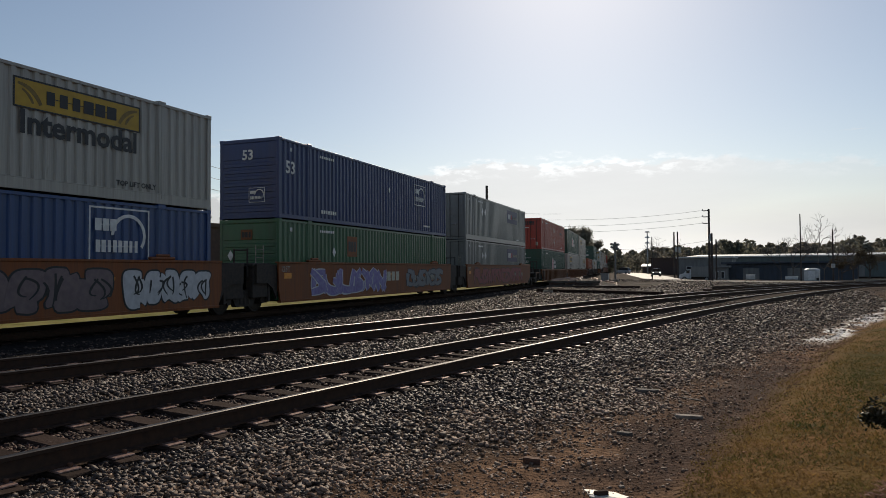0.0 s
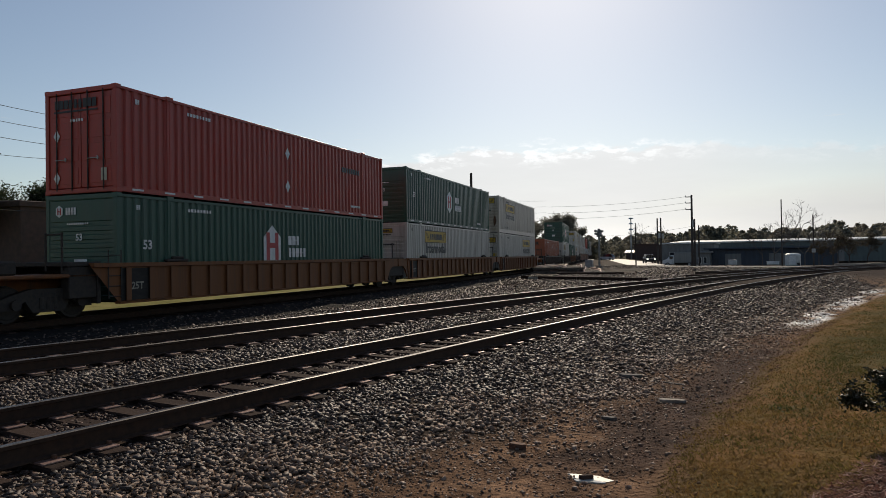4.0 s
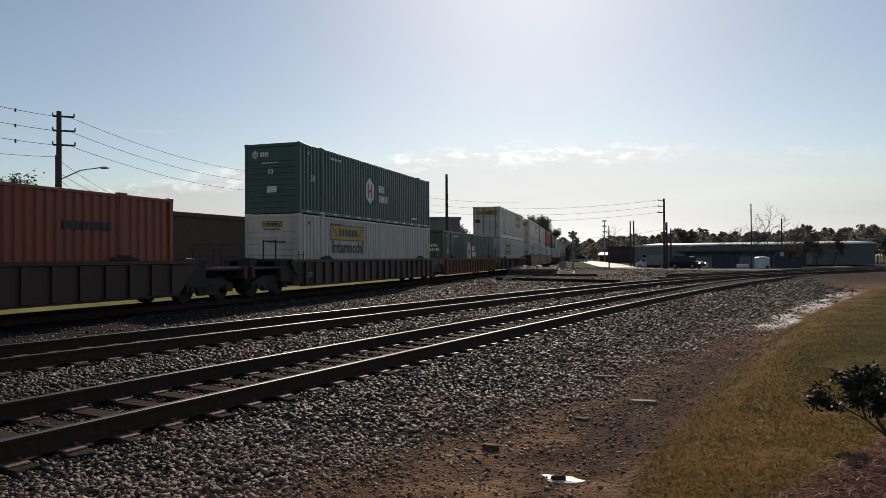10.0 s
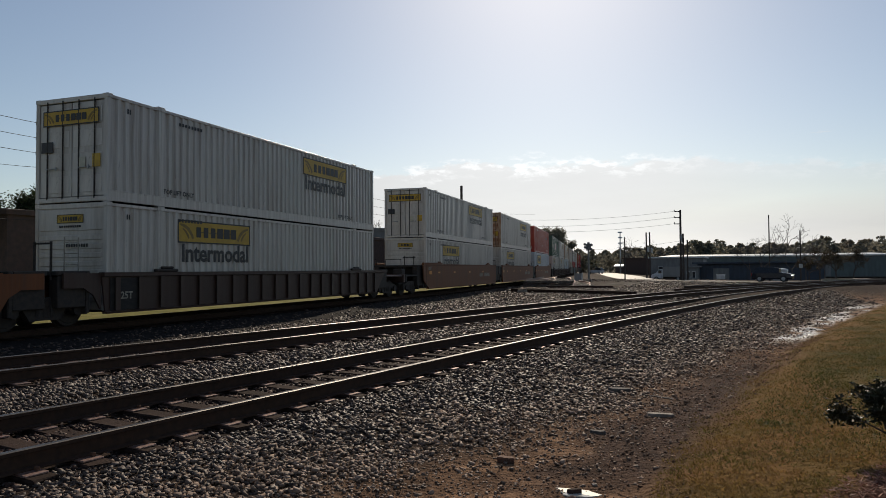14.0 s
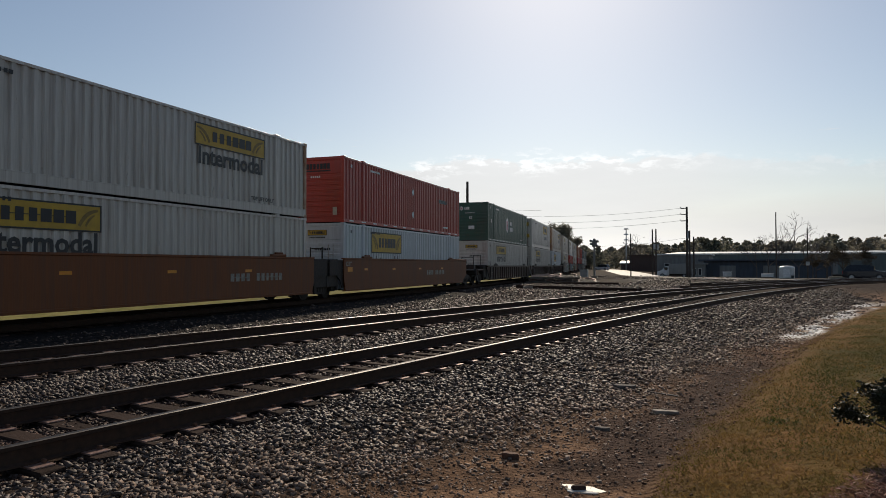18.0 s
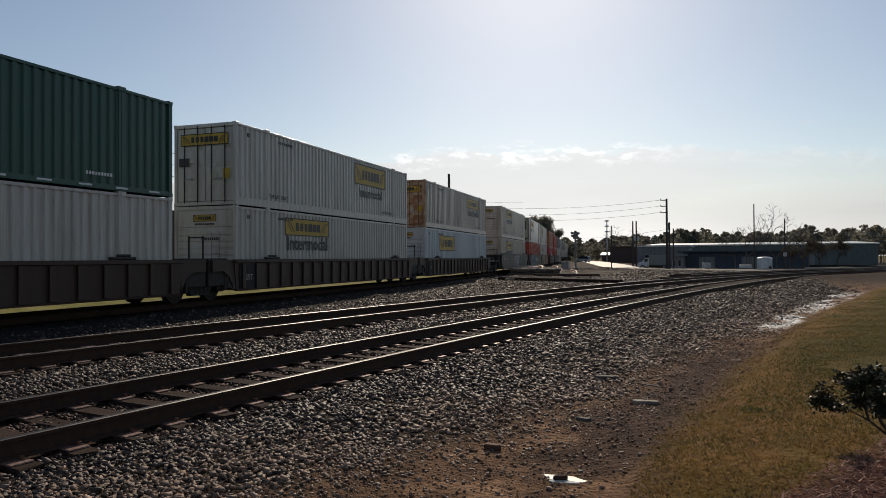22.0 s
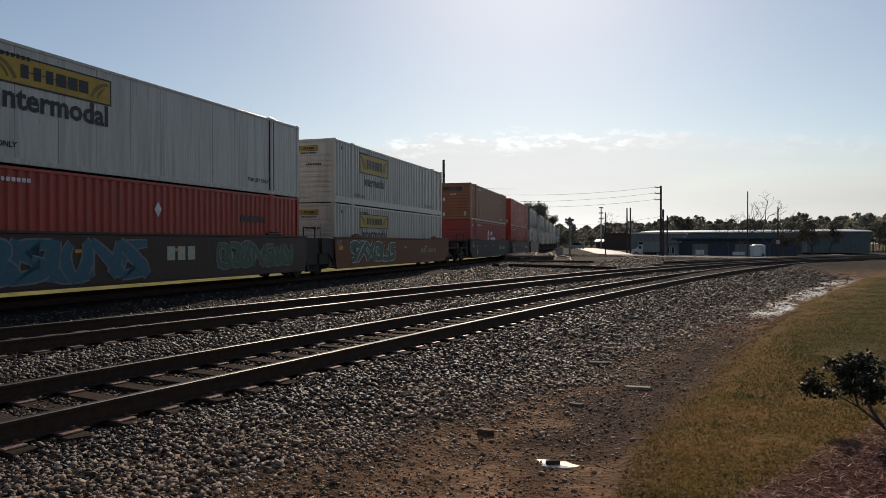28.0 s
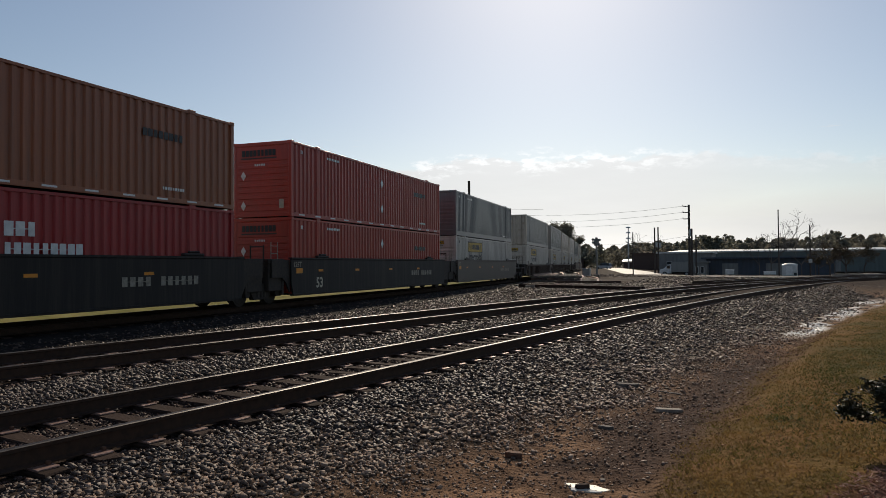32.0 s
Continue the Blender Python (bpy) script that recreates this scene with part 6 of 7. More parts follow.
WOOD_POLE = surface("tarred pole wood", (0.075, 0.058, 0.048), (0.05, 0.04, 0.033), 0.85, 0, 4, (1, 1, 0.15), bump=0.3, bump_scale=20)
WIRE = surface("black cable", (0.02, 0.02, 0.02), None, 0.6)
PORCELAIN = surface("grey insulator", (0.25, 0.24, 0.23), None, 0.3)


def ribbon(name, pts, width, lift, mat, label):
    """A road surface laid on the ground along pts."""
    vs, fs = [], []
    fine = []
    for a, b in zip(pts, pts[1:]):
        k = max(1, int((Vector(b) - Vector(a)).length / 4))
        fine += [Vector(a).lerp(Vector(b), i / k) for i in range(k)]
    fine.append(Vector(pts[-1]))
    for i, p in enumerate(fine):
        d = (fine[min(i + 1, len(fine) - 1)] - fine[max(i - 1, 0)]).normalized()
        for s in (-0.5, -0.25, 0, 0.25, 0.5):
            x, y = p.x + d.y * s * width, p.y - d.x * s * width
            vs += [(x, y, ground_z(x, y) + lift)]
    for i in range(len(fine) - 1):
        for j in range(4):
            fs.append((i * 5 + j, i * 5 + j + 1, i * 5 + j + 6, i * 5 + j + 5))
    ob = put(name, raw_mesh(name, vs, fs), mat)
    return tagged(ob, label, "road", kind="structure")


ribbon("road_1", [(-60, 330), (-39, 240), (-24, 165), (-14.5, 118), (-11, 107)], 6.5, 0.05, ASPHALT, "pale sunlit side road that runs away from the tracks")
ribbon("road_2", [(-11.5, 108), (-7, 97), (0, 90), (8, 86), (22, 82), (48, 79)], 7.0, 0.06, DARK_ROAD, "grey road across the yard behind the tracks")


def building(name, corner, width, depth, height, turn, wall_mat, roof_mat, label, windows=(), doors=(), overhang=0.4, slope=0.0, z=None):
    """A plain hall: four walls with thickness, a roof slab with its edge, windows and doors on the front."""
    x, y = corner
    b = base(name, pose(x, y, ground_z(x, y) - 0.1 if z is None else z, 0, 0, turn), label, "building")
    part("wall", boxes((0, width, 0, 0.25, 0, height)), wall_mat, b)
    part("wall", boxes((0, width, depth - 0.25, depth, 0, height)), wall_mat, b)
    part("wall", boxes((0, 0.25, 0.26, depth - 0.26, 0, height)), wall_mat, b)
    part("wall", boxes((width - 0.25, width, 0.26, depth - 0.26, 0, height)), wall_mat, b)
    bm = boxes((-overhang, width + overhang, -overhang, depth + overhang, height + 0.003, height + 0.35), bevel=0.03)
    for v in bm.verts:
        v.co.z += slope * max(0, v.co.y)
    part("roof", bm, roof_mat, b)
    for wx, wz, ww, wh in windows:
        f = part("window", boxes((wx - 0.08, wx + ww + 0.08, -0.05, -0.003, wz - 0.08, wz + wh + 0.08)), ROOF_PALE, b)
        part("pane", boxes((wx, wx + ww, -0.07, -0.052, wz, wz + wh)), GLASS_DARK, f)
    for wx, ww, wh in doors:
        part("door", boxes((wx, wx + ww, -0.06, -0.003, 0.05, wh), bevel=0.01), GREY_WALL if wall_mat is not GREY_WALL else BLUE_WALL, b)
    return b


building("warehouse", (-18.5, 204), 56, 40, 5.25, -1.5, TEAL_WALL, ROOF_PALE, "long low grey green warehouse with a pale roof edge", doors=[(8, 4, 4), (20, 4, 4), (38, 4, 4)], slope=0.028)
building("warehouse", (-18.2, 176), 12, 20, 4.35, -1.0, GREY_WALL, ROOF_PALE, "grey metal hall beside a parked box truck", [(2.0, 1.2, 1.0, 1.2), (7.5, 1.2, 1.0, 1.2)])
building("shed", (-6.4, 152), 23, 20, 3.7, -1.0, BLUE_WALL, BLUE_WALL, "low dark blue shed with a shallow roof", doors=[(3, 3, 2.8), (11, 3, 2.8)], overhang=1.0)
building("shop", (-9.6, 146), 3.6, 8, 2.9, -1.0, GREY_WALL, GREY_WALL, "small grey annex with narrow windows", [(0.5, 0.9, 0.5, 1.2), (1.5, 0.9, 0.5, 1.2), (2.5, 0.9, 0.5, 1.2)])
building("brick_building", (-28.5, 205), 10.5, 16, 4.4, 0, BRICK_WALL, BRICK_WALL, "dark brick building behind the side road")
building("house", (-37, 246), 7.5, 6, 2.2, 4, BRICK_WALL, ROOF_PALE, "small low building with a bright roof by the road", overhang=0.5, slope=0.12)
building("house", (-66, 260), 12, 9, 3.4, 4, BRICK_WALL, BRICK_WALL, "low brown building far behind the train", overhang=0.5)

# long brown hall behind the train, with a striped awning
hall = building("brick_hall", (-54.5, 72), 44, 18, 5.05, -92, BRICK_WALL, BRICK_WALL, "long brown brick hall behind the tracks with striped awnings", [(3, 2.9, 1.8, 0.9), (34, 1.2, 1.6, 1.4)], overhang=0.15)

grey_hall = building("warehouse", (-62.5, 98), 34, 20, 6.3, -60, GREY_WALL, GREY_WALL, "pale grey flat-roofed hall with roof units behind the train", [(6, 2.5, 1.6, 1.0)], overhang=0.15)
for x, w, h in ((9, 1.4, 0.7), (13, 2.2, 1.0), (16, 1.2, 0.6), (24, 2.0, 0.8)):
    part("roof_unit", boxes((x, x + w, 2, 3.5, 6.65, 6.65 + h), bevel=0.05), GALV, grey_hall, "grey roof ventilation unit")
for x, w, h in ((8, 1.0, 0.5), (20, 1.8, 0.6), (33, 1.2, 0.7)):
    part("roof_unit", boxes((x, x + w, 4, 5.5, 5.4, 5.4 + h), bevel=0.05), STEEL_DARK, hall, "dark roof unit")


def awning(x0, x1, parent):
    bm = bmesh.new()
    k = int((x1 - x0) / 0.5)
    for i in range(0, k, 2):
        a = x0 + (x1 - x0) * i / k
        b = x0 + (x1 - x0) * (i + 1) / k
        vs = [bm.verts.new(v) for v in ((a, -0.1, 2.75), (b, -0.1, 2.75), (b + 0.1, -1.7, 2.15), (a + 0.1, -1.7, 2.15), (b + 0.1, -1.7, 1.95), (a + 0.1, -1.7, 1.95))]
        bm.faces.new((vs[0], vs[3], vs[2], vs[1]))
        bm.faces.new((vs[3], vs[5], vs[4], vs[2]))
    bmesh.ops.solidify(bm, geom=list(bm.faces), thickness=0.02)
    a = part("awning", bm, SIGN_WHITE, parent, "white striped awning over the shop front")
    part("awning_cloth", boxes((x0, x1, -1.66, -0.05, 1.9, 1.94)), INK, a)
    for i in range(5):
        x = x0 + (x1 - x0) * i / 4
        part("awning_post", tubes(((x, -1.6, 0), (x, -1.6, 2.0), 0.05)), GALV, a)


awning(14, 31, hall)
part("shop_front", boxes((14, 31, -0.08, -0.003, 0.2, 2.0)), GREY_WALL, hall)


def fence(p, q, height, label):
    f = base("fence", pose(0, 0, 0), label, "fence")
    p, q = Vector(p), Vector(q)
    k = int((q - p).length / 2.4)
    for i in range(k + 1):
        c = p.lerp(q, i / k)
        z = ground_z(c.x, c.y)
        part("post", tubes(((c.x, c.y, z - 0.1), (c.x, c.y, z + height), 0.04), n=6), GALV, f)
        if i < k:
            e = p.lerp(q, (i + 1) / k)
            for h in (0.35, 0.95):
                part("rail", tubes(((c.x, c.y, z + h * height), (e.x, e.y, z + h * height), 0.025), n=6), GALV, f)


fence((-45, 34), (-46.5, 62), 1.2, "low grey rail fence before the brown hall")


# ---------------------------------------------------------------- poles, wires
def pole(x, y, height, r=0.16, lean=(0, 0), label="tarred wooden utility pole", arms=(), arm_way=(1, 0), extras=(), category="utility pole"):
    z = ground_z(x, y)
    p = base("utility_pole", pose(x, y, z), label, category, "poles")
    part("shaft", tubes(((0, 0, -0.2), (lean[0], lean[1], height - z), r, r * 0.72), n=10), WOOD_POLE, p)
    w = Vector((arm_way[0], arm_way[1], 0)).normalized()
    for h, a, b in arms:
        c = Vector((lean[0], lean[1], 0)) * (h / height)
        arm = part("crossarm", tubes((tuple(c + w * a + Vector((0, 0, h - z))), tuple(c + w * b + Vector((0, 0, h - z))), 0.06), n=6), WOOD_POLE, p)
        for e in (a, b):
            if abs(e) > 0.3:
                part("insulator", tubes((tuple(c + w * e + Vector((0, 0, h - z))), tuple(c + w * e + Vector((0, 0, h - z + 0.22))), 0.06, 0.04), n=8), PORCELAIN, arm)
    return p


def wire(p, q, sag, r=0.016, n=18):
    """A hanging cable."""
    cu = bpy.data.curves.new("power_cable", "CURVE")
    cu.dimensions = "3D"
    cu.bevel_depth, cu.bevel_resolution = r, 1
    sp = cu.splines.new("POLY")
    sp.points.add(n)
    p, q = Vector(p), Vector(q)
    for i in range(n + 1):
        t = i / n
        c = p.lerp(q, t)
        sp.points[i].co = (c.x, c.y, c.z - sag * 4 * t * (1 - t), 1)
    tmp = bpy.data.objects.new("power_cable", cu)
    scene.collection.objects.link(tmp)
    me = bpy.data.meshes.new_from_object(tmp.evaluated_get(bpy.context.evaluated_depsgraph_get()))
    bpy.data.objects.remove(tmp)
    me.materials.clear()
    return tagged(put("power_cable", me, WIRE), "thin black overhead cable hanging between poles", "cable", "overhead cables")


A1 = at(-49.84, 50)
A2 = at(-33.28, 76)
A3 = at(-20.80, 70)
A4 = at(-3.60, 98)
AL = at(-66, 40)
p1 = pole(*A1, 10.77, 0.2, label="tall wooden utility pole with crossarms and a street lamp arm", arms=((10.45, -0.35, 0.85), (9.55, -0.35, 0.9), (8.65, -0.35, 0.9)), arm_way=(0.75, 0.66))
z1 = ground_z(*A1)
lamp_arm = part("lamp_arm", tubes(((0, 0, 6.45 - z1), (0.9, 0.8, 7.1 - z1), 0.04), ((0.9, 0.8, 7.1 - z1), (1.75, 1.55, 7.32 - z1), 0.035), n=6), GALV, p1, "thin grey street lamp arm")
part("lamp_head", boxes((1.7, 2.2, 1.55, 1.85, 7.25 - z1, 7.38 - z1), bevel=0.04), GALV, p1, "flat grey lamp head")
part("conduit", tubes(((-0.28, 0, 0), (-0.28, 0, 8.0 - z1), 0.035), ((-0.28, 0, 8.0 - z1), (-0.05, 0, 8.1 - z1), 0.035), n=6), INK, p1)
pole(*A2, 10.8, 0.17, arms=((10.5, -0.7, 0.7), (9.6, -0.7, 0.7), (8.7, -0.6, 0.6)), arm_way=(0.8, 0.6))
pole(*at(-34.34, 58), 10.02, 0.22, (0.12, -0.1), label="stout bare wooden pole with no arms")
pole(*at(-33.7, 92), 9.2, 0.16)
pole(*A3, 9.76, 0.17, label="plain wooden pole behind the train")
pole(*at(-43.25, 96), 8.9, 0.15, arms=((8.3, -0.9, 0.9),), arm_way=(0.8, 0.6))
for h, zl in ((10.45, 10.4), (9.55, 9.5), (8.65, 8.6)):
    wire((A1[0] + 0.4, A1[1] + 0.35, h), (A2[0], A2[1], h + 0.05), 1.0)
    wire((AL[0], AL[1], zl + 0.3), (A1[0] - 0.3, A1[1] - 0.3, h), 0.35)
    wire((A2[0], A2[1], h + 0.05), (A3[0] - 3, A3[1] + 40, h - 0.6), 0.9)
    c = Vector((AL[0], AL[1], zl + 0.3)).lerp(Vector((A1[0], A1[1], h)), 0.80)
    part("spacer", tubes((tuple(c + Vector((0, 0, -0.25 - 0.16))), tuple(c + Vector((0, 0, -0.05 - 0.16))), 0.05), n=6), INK, p1).matrix_basis = p1.matrix_basis.inverted()
for h, dz, sg in ((7.7, -1.0, 1.1), (6.9, -1.6, 0.7), (6.5, -2.0, 1.4), (5.2, -0.8, 0.35), (4.6, -0.6, 0.3)):
    q = at(-43.25, 96) if h > 6 else at(-38, 110)
    wire((A1[0], A1[1], h), (q[0], q[1], h + dz + 2.2), sg, 0.014)
wire((AL[0], AL[1], 7.6), (A1[0], A1[1], 7.9), 0.4, 0.014)
wire((AL[0], AL[1], 4.9), (A1[0], A1[1], 5.2), 0.2, 0.014)
wire((AL[0], AL[1], 4.5), (A1[0], A1[1], 4.6), 0.2, 0.014)

p3 = pole(*A4, 9.1, 0.17, label="tall wooden utility pole with three short arms and a transformer", arms=((8.9, -0.75, 0.1), (8.1, -0.75, 0.1), (7.25, -0.75, 0.1)))
part("transformer", tubes(((0.22, -0.2, 5.2), (0.22, -0.2, 6.15), 0.22), n=12), GALV, p3, "grey drum transformer")
pole(*at(-3.42, 97), 5.9, 0.15, label="short stout pole beside a taller one")
pole(*at(-3.12, 99), 5.15, 0.12)
for h, e in ((8.95, 6.9), (8.15, 6.0), (7.3, 5.2)):
    wire((A4[0] - 0.7, A4[1], h), (A3[0] + 0.0, A3[1] + 30, e + 1.3), 0.3, 0.016)
wire((A4[0], A4[1], 5.0), (A4[0] - 26, A4[1] + 60, 5.8), 0.5, 0.014)
for az, top, d, r in ((-6.16, 7.75, 130, 0.16), (-5.90, 7.85, 131, 0.16), (-7.81, 5.85, 103, 0.09), (2.62, 8.0, 97, 0.09), (4.67, 5.95, 97, 0.10)):
    p = pole(*at(az, d), top, r, label="slim pole in the yard" if r <= 0.1 else "wooden utility pole beside the side road")
    if r > 0.11:
        part("transformer", tubes(((0.3, 0, 4.6), (0.3, 0, 5.5), 0.22), n=10), GALV, p, "grey drum transformer")
    if az == 4.67:
        part("meter_box", boxes((-0.2, 0.2, -0.3, -0.05, 1.6, 2.1), bevel=0.03), GALV, p)

tower = base("floodlight_mast", pose(*at(-8.15, 220), -0.3), "tall slim floodlight mast with stacked lamp rings", "floodlight mast")
part("shaft", tubes(((0, 0, 0), (0, 0, 12.8), 0.25, 0.14), n=8), GALV, tower)
for z in (9.2, 10.9, 12.5):
    part("lamp_ring", tubes(((0, 0, z), (0, 0, z + 0.35), 0.75, 0.55), n=10), GALV, tower)

# ---------------------------------------------------------------- crossing signal by the train
sx, sy = at(-10.62, 90)
sg = base("crossing_signal", pose(sx, sy, ground_z(sx, sy)), "grey crossing signal mast with a cluster of lamp heads", "railway signal")
part("mast", tubes(((0, 0, -0.1), (0, 0, 4.6), 0.13, 0.11), n=10), GREY_BOX, sg)
part("base_box", boxes((-0.35, 0.35, -0.35, 0.35, -0.1, 0.35), bevel=0.04), CONCRETE, sg)
for i, (dx, dz) in enumerate(((-0.42, 4.72), (0.40, 4.66), (-0.2, 4.3), (0.36, 4.1), (0.02, 4.85), (-0.4, 4.35))):
    h = part("lamp_head", tubes(((dx, -0.16, dz), (dx, 0.1, dz), 0.16), n=14), GREY_BOX, sg, "round grey lamp hood")
    part("visor", tubes(((dx, -0.42, dz), (dx, -0.16, dz), 0.10, 0.12), n=10), DARK_GREY_BOX, h)
    part("bracket", tubes(((0, 0, 4.3), (dx, 0.05, dz), 0.035), n=6), GALV, sg)
part("backing_box", boxes((-0.34, 0.30, 0.12, 0.3, 3.95, 4.8), bevel=0.03), GALV, sg)
for (ex, ey), h in (((-19.4, 96), 1.0),):
    e = base("equipment_case", pose(ex, ey, ground_z(ex, ey)), "small grey trackside equipment case", "equipment case")
    part("body", boxes((-0.5, 0.5, -0.4, 0.4, 0, h), bevel=0.03), GALV, e)
    part("lid", boxes((-0.55, 0.55, -0.45, 0.45, h, h + 0.08), bevel=0.02), GALV, e)


# ---------------------------------------------------------------- spare track panels and timber
def track_panel(x, y, turn, length, z0, curve=0.0, label="spare track panel of rusty rails on ties laid on the gravel"):
    p = base("track_panel", pose(x, y, ground_z(x, y) + z0, 0, 0, turn), label, "track panel")
    k = int(length / 0.62)
    for i in range(k):
        put("tie", TIES[i % 5], OLD_WOOD, p, pose(curve * (i / k) ** 2, 0.3 + i * 0.62, 0.18))
    pts = [Vector((curve * (i / 12) ** 2, length * i / 12, 0)) for i in range(13)]
    for s in (-0.7535, 0.7535):
        v, head, foot = sweep(pts, s, 0.36, RAIL_PROFILE)
        r = put("rail", raw_mesh("rail", v, foot), PLATE, p)
        put("rail_head", raw_mesh("rail_head", v, head), PLATE, r)


track_panel(-17.0, 63.6, 7, 18, 0.40, -0.6, "upper spare track panel with pale rails on a stack of others")
track_panel(-14.4, 63.4, 9, 14, 0.40, -1.2, "upper spare track panel with pale rails on a stack of others")
track_panel(-17.1, 63, 6, 23, 0.0, 0.0)
track_panel(-14.6, 63, 8, 20, 0.0, -0.5)
track_panel(-12.4, 62.5, 9, 16, 0.0, -1.6)
for i in range(4):
    tagged(put("timber", TIES[i], TIE_WOOD, None, pose(-14.0 + i * 1.2, 60.6, ground_z(-14, 60.6) + 0.19 + (i % 2) * 0.01, 0, 0, 4 + i * 3)), "dark loose railway tie on the gravel", "timber", "loose ties")
stub = rail_track("track_4", line_points(lambda y: stub_x(y), 50, 92, 1.5), 0.18, "dark disused siding track behind the second track")
for i in range(60):
    y = 49.5 + 0.7 * i
    put("tie", TIES[i % 5], TIE_WOOD, stub, pose(stub_x(y), y, 0.0, 0, 0, -12))
pile = base("timber_stack", pose(-10.2, 47.3, ground_z(-10.2, 47.3), 0, 0, 62), "long dark stack of creosoted timbers beside the siding", "timber stack")
for i in range(4):
    part("timber", boxes((-0.3 + (i % 2) * 0.3, -0.02 + (i % 2) * 0.3, -2.6 + 5.3 * (i // 2) - 2.6, 2.6 + 5.3 * (i // 2) - 2.6, 0.0, 0.24), bevel=0.02), TIE_WOOD, pile)

# ---------------------------------------------------------------- hut and small yard things
hx, hy = at(3.32, 94)
hut = base("equipment_hut", pose(hx, hy, ground_z(hx, hy) - 0.02, 0, 0, -8), "small white metal equipment hut with a domed roof", "hut")
part("body", boxes((-0.8, 0.8, -0.6, 0.6, 0.1, 1.36), bevel=0.03), ROOF_PALE, hut)
part("plinth", boxes((-0.85, 0.85, -0.65, 0.65, -0.2, 0.1), bevel=0.02), CONCRETE, hut)
bm = bmesh.new()
bmesh.ops.create_uvsphere(bm, u_segments=16, v_segments=8, radius=1.0)
for v in list(bm.verts):
    v.co = Vector((v.co.x * 0.9, v.co.y * 0.7, max(0, v.co.z) * 0.26 + 1.363 - (0.03 if v.co.z < 0 else 0)))
part("roof", bm, ROOF_PALE, hut)
part("door", boxes((-0.35, 0.35, -0.63, -0.603, 0.2, 1.25), bevel=0.01), SIGN_WHITE, hut)
part("vent", boxes((0.5, 0.8, -0.63, -0.603, 0.15, 0.45), bevel=0.01), INK, hut)
for az, d, w, h, name, mat, label in ((-0.75, 104, 1.1, 0.75, "utility_cabinet", ROOF_PALE, "pale low utility cabinet in the yard"), (2.0, 112, 1.6, 0.55, "covered_trailer", SIGN_WHITE, "small pale covered trailer in the yard")):
    x, y = at(az, d)
    c = base(name, pose(x, y, ground_z(x, y)), label, "cabinet" if "cab" in name else "trailer")
    part("body", boxes((-w / 2, w / 2, -0.5, 0.5, 0.12, h), bevel=0.06), mat, c)
    part("lid", boxes((-w / 2 - 0.04, w / 2 + 0.04, -0.54, 0.54, h, h + 0.08), bevel=0.03), mat, c)
    part("foot", boxes((-w / 2 + 0.1, w / 2 - 0.1, -0.4, 0.4, -0.1, 0.12)), STEEL_DARK, c)
for k, (az, d) in enumerate(((6.6, 96), (7.6, 97), (8.4, 99))):
    x, y = at(az, d)
    slab("rubble_mound", x, y, 2.6, 1.6, 0.28, 20 * k, CONCRETE, "low grey mound of rubble beyond the road", "rubble", 30 + k)


# ---------------------------------------------------------------- vehicles
TYRE = surface("black tyre rubber", (0.015, 0.015, 0.016), None, 0.8)
CAR_GLASS = surface("dark car glass", (0.015, 0.018, 0.02), None, 0.05, spec=0.6)
CAR_BLACK = surface("dark blue black car paint", (0.012, 0.014, 0.02), None, 0.25, 0.2, 3, spec=0.6)
CAR_WHITE = surface("white vehicle paint", (0.68, 0.68, 0.67), None, 0.35, 0, 3, dirt=0.15)
HEADLIGHT = glow("headlight", (1.0, 0.95, 0.85), 3.0)
TAIL = surface("red tail light", (0.35, 0.01, 0.01), None, 0.3)


def loft(sections):
    """A skin through closed outlines of equal length."""
    bm = bmesh.new()
    rings = [[bm.verts.new(p) for p in s] for s in sections]
    k = len(rings[0])
    for a, b in zip(rings, rings[1:]):
        for i in range(k):
            bm.faces.new((a[i], a[(i + 1) % k], b[(i + 1) % k], b[i]))
    bm.faces.new(rings[0][::-1])
    bm.faces.new(rings[-1])
    bmesh.ops.recalc_face_normals(bm, faces=bm.faces)
    return bm


def wheels(parent, rows, r, w=0.22):
    for x, y in rows:
        t = part("wheel", tubes(((x - w / 2, y, r), (x + w / 2, y, r), r), n=18), TYRE, parent)
        part("rim", tubes(((x - w / 2 - 0.012, y, r), (x + w / 2 + 0.012, y, r), r * 0.6), n=12), GALV, t)


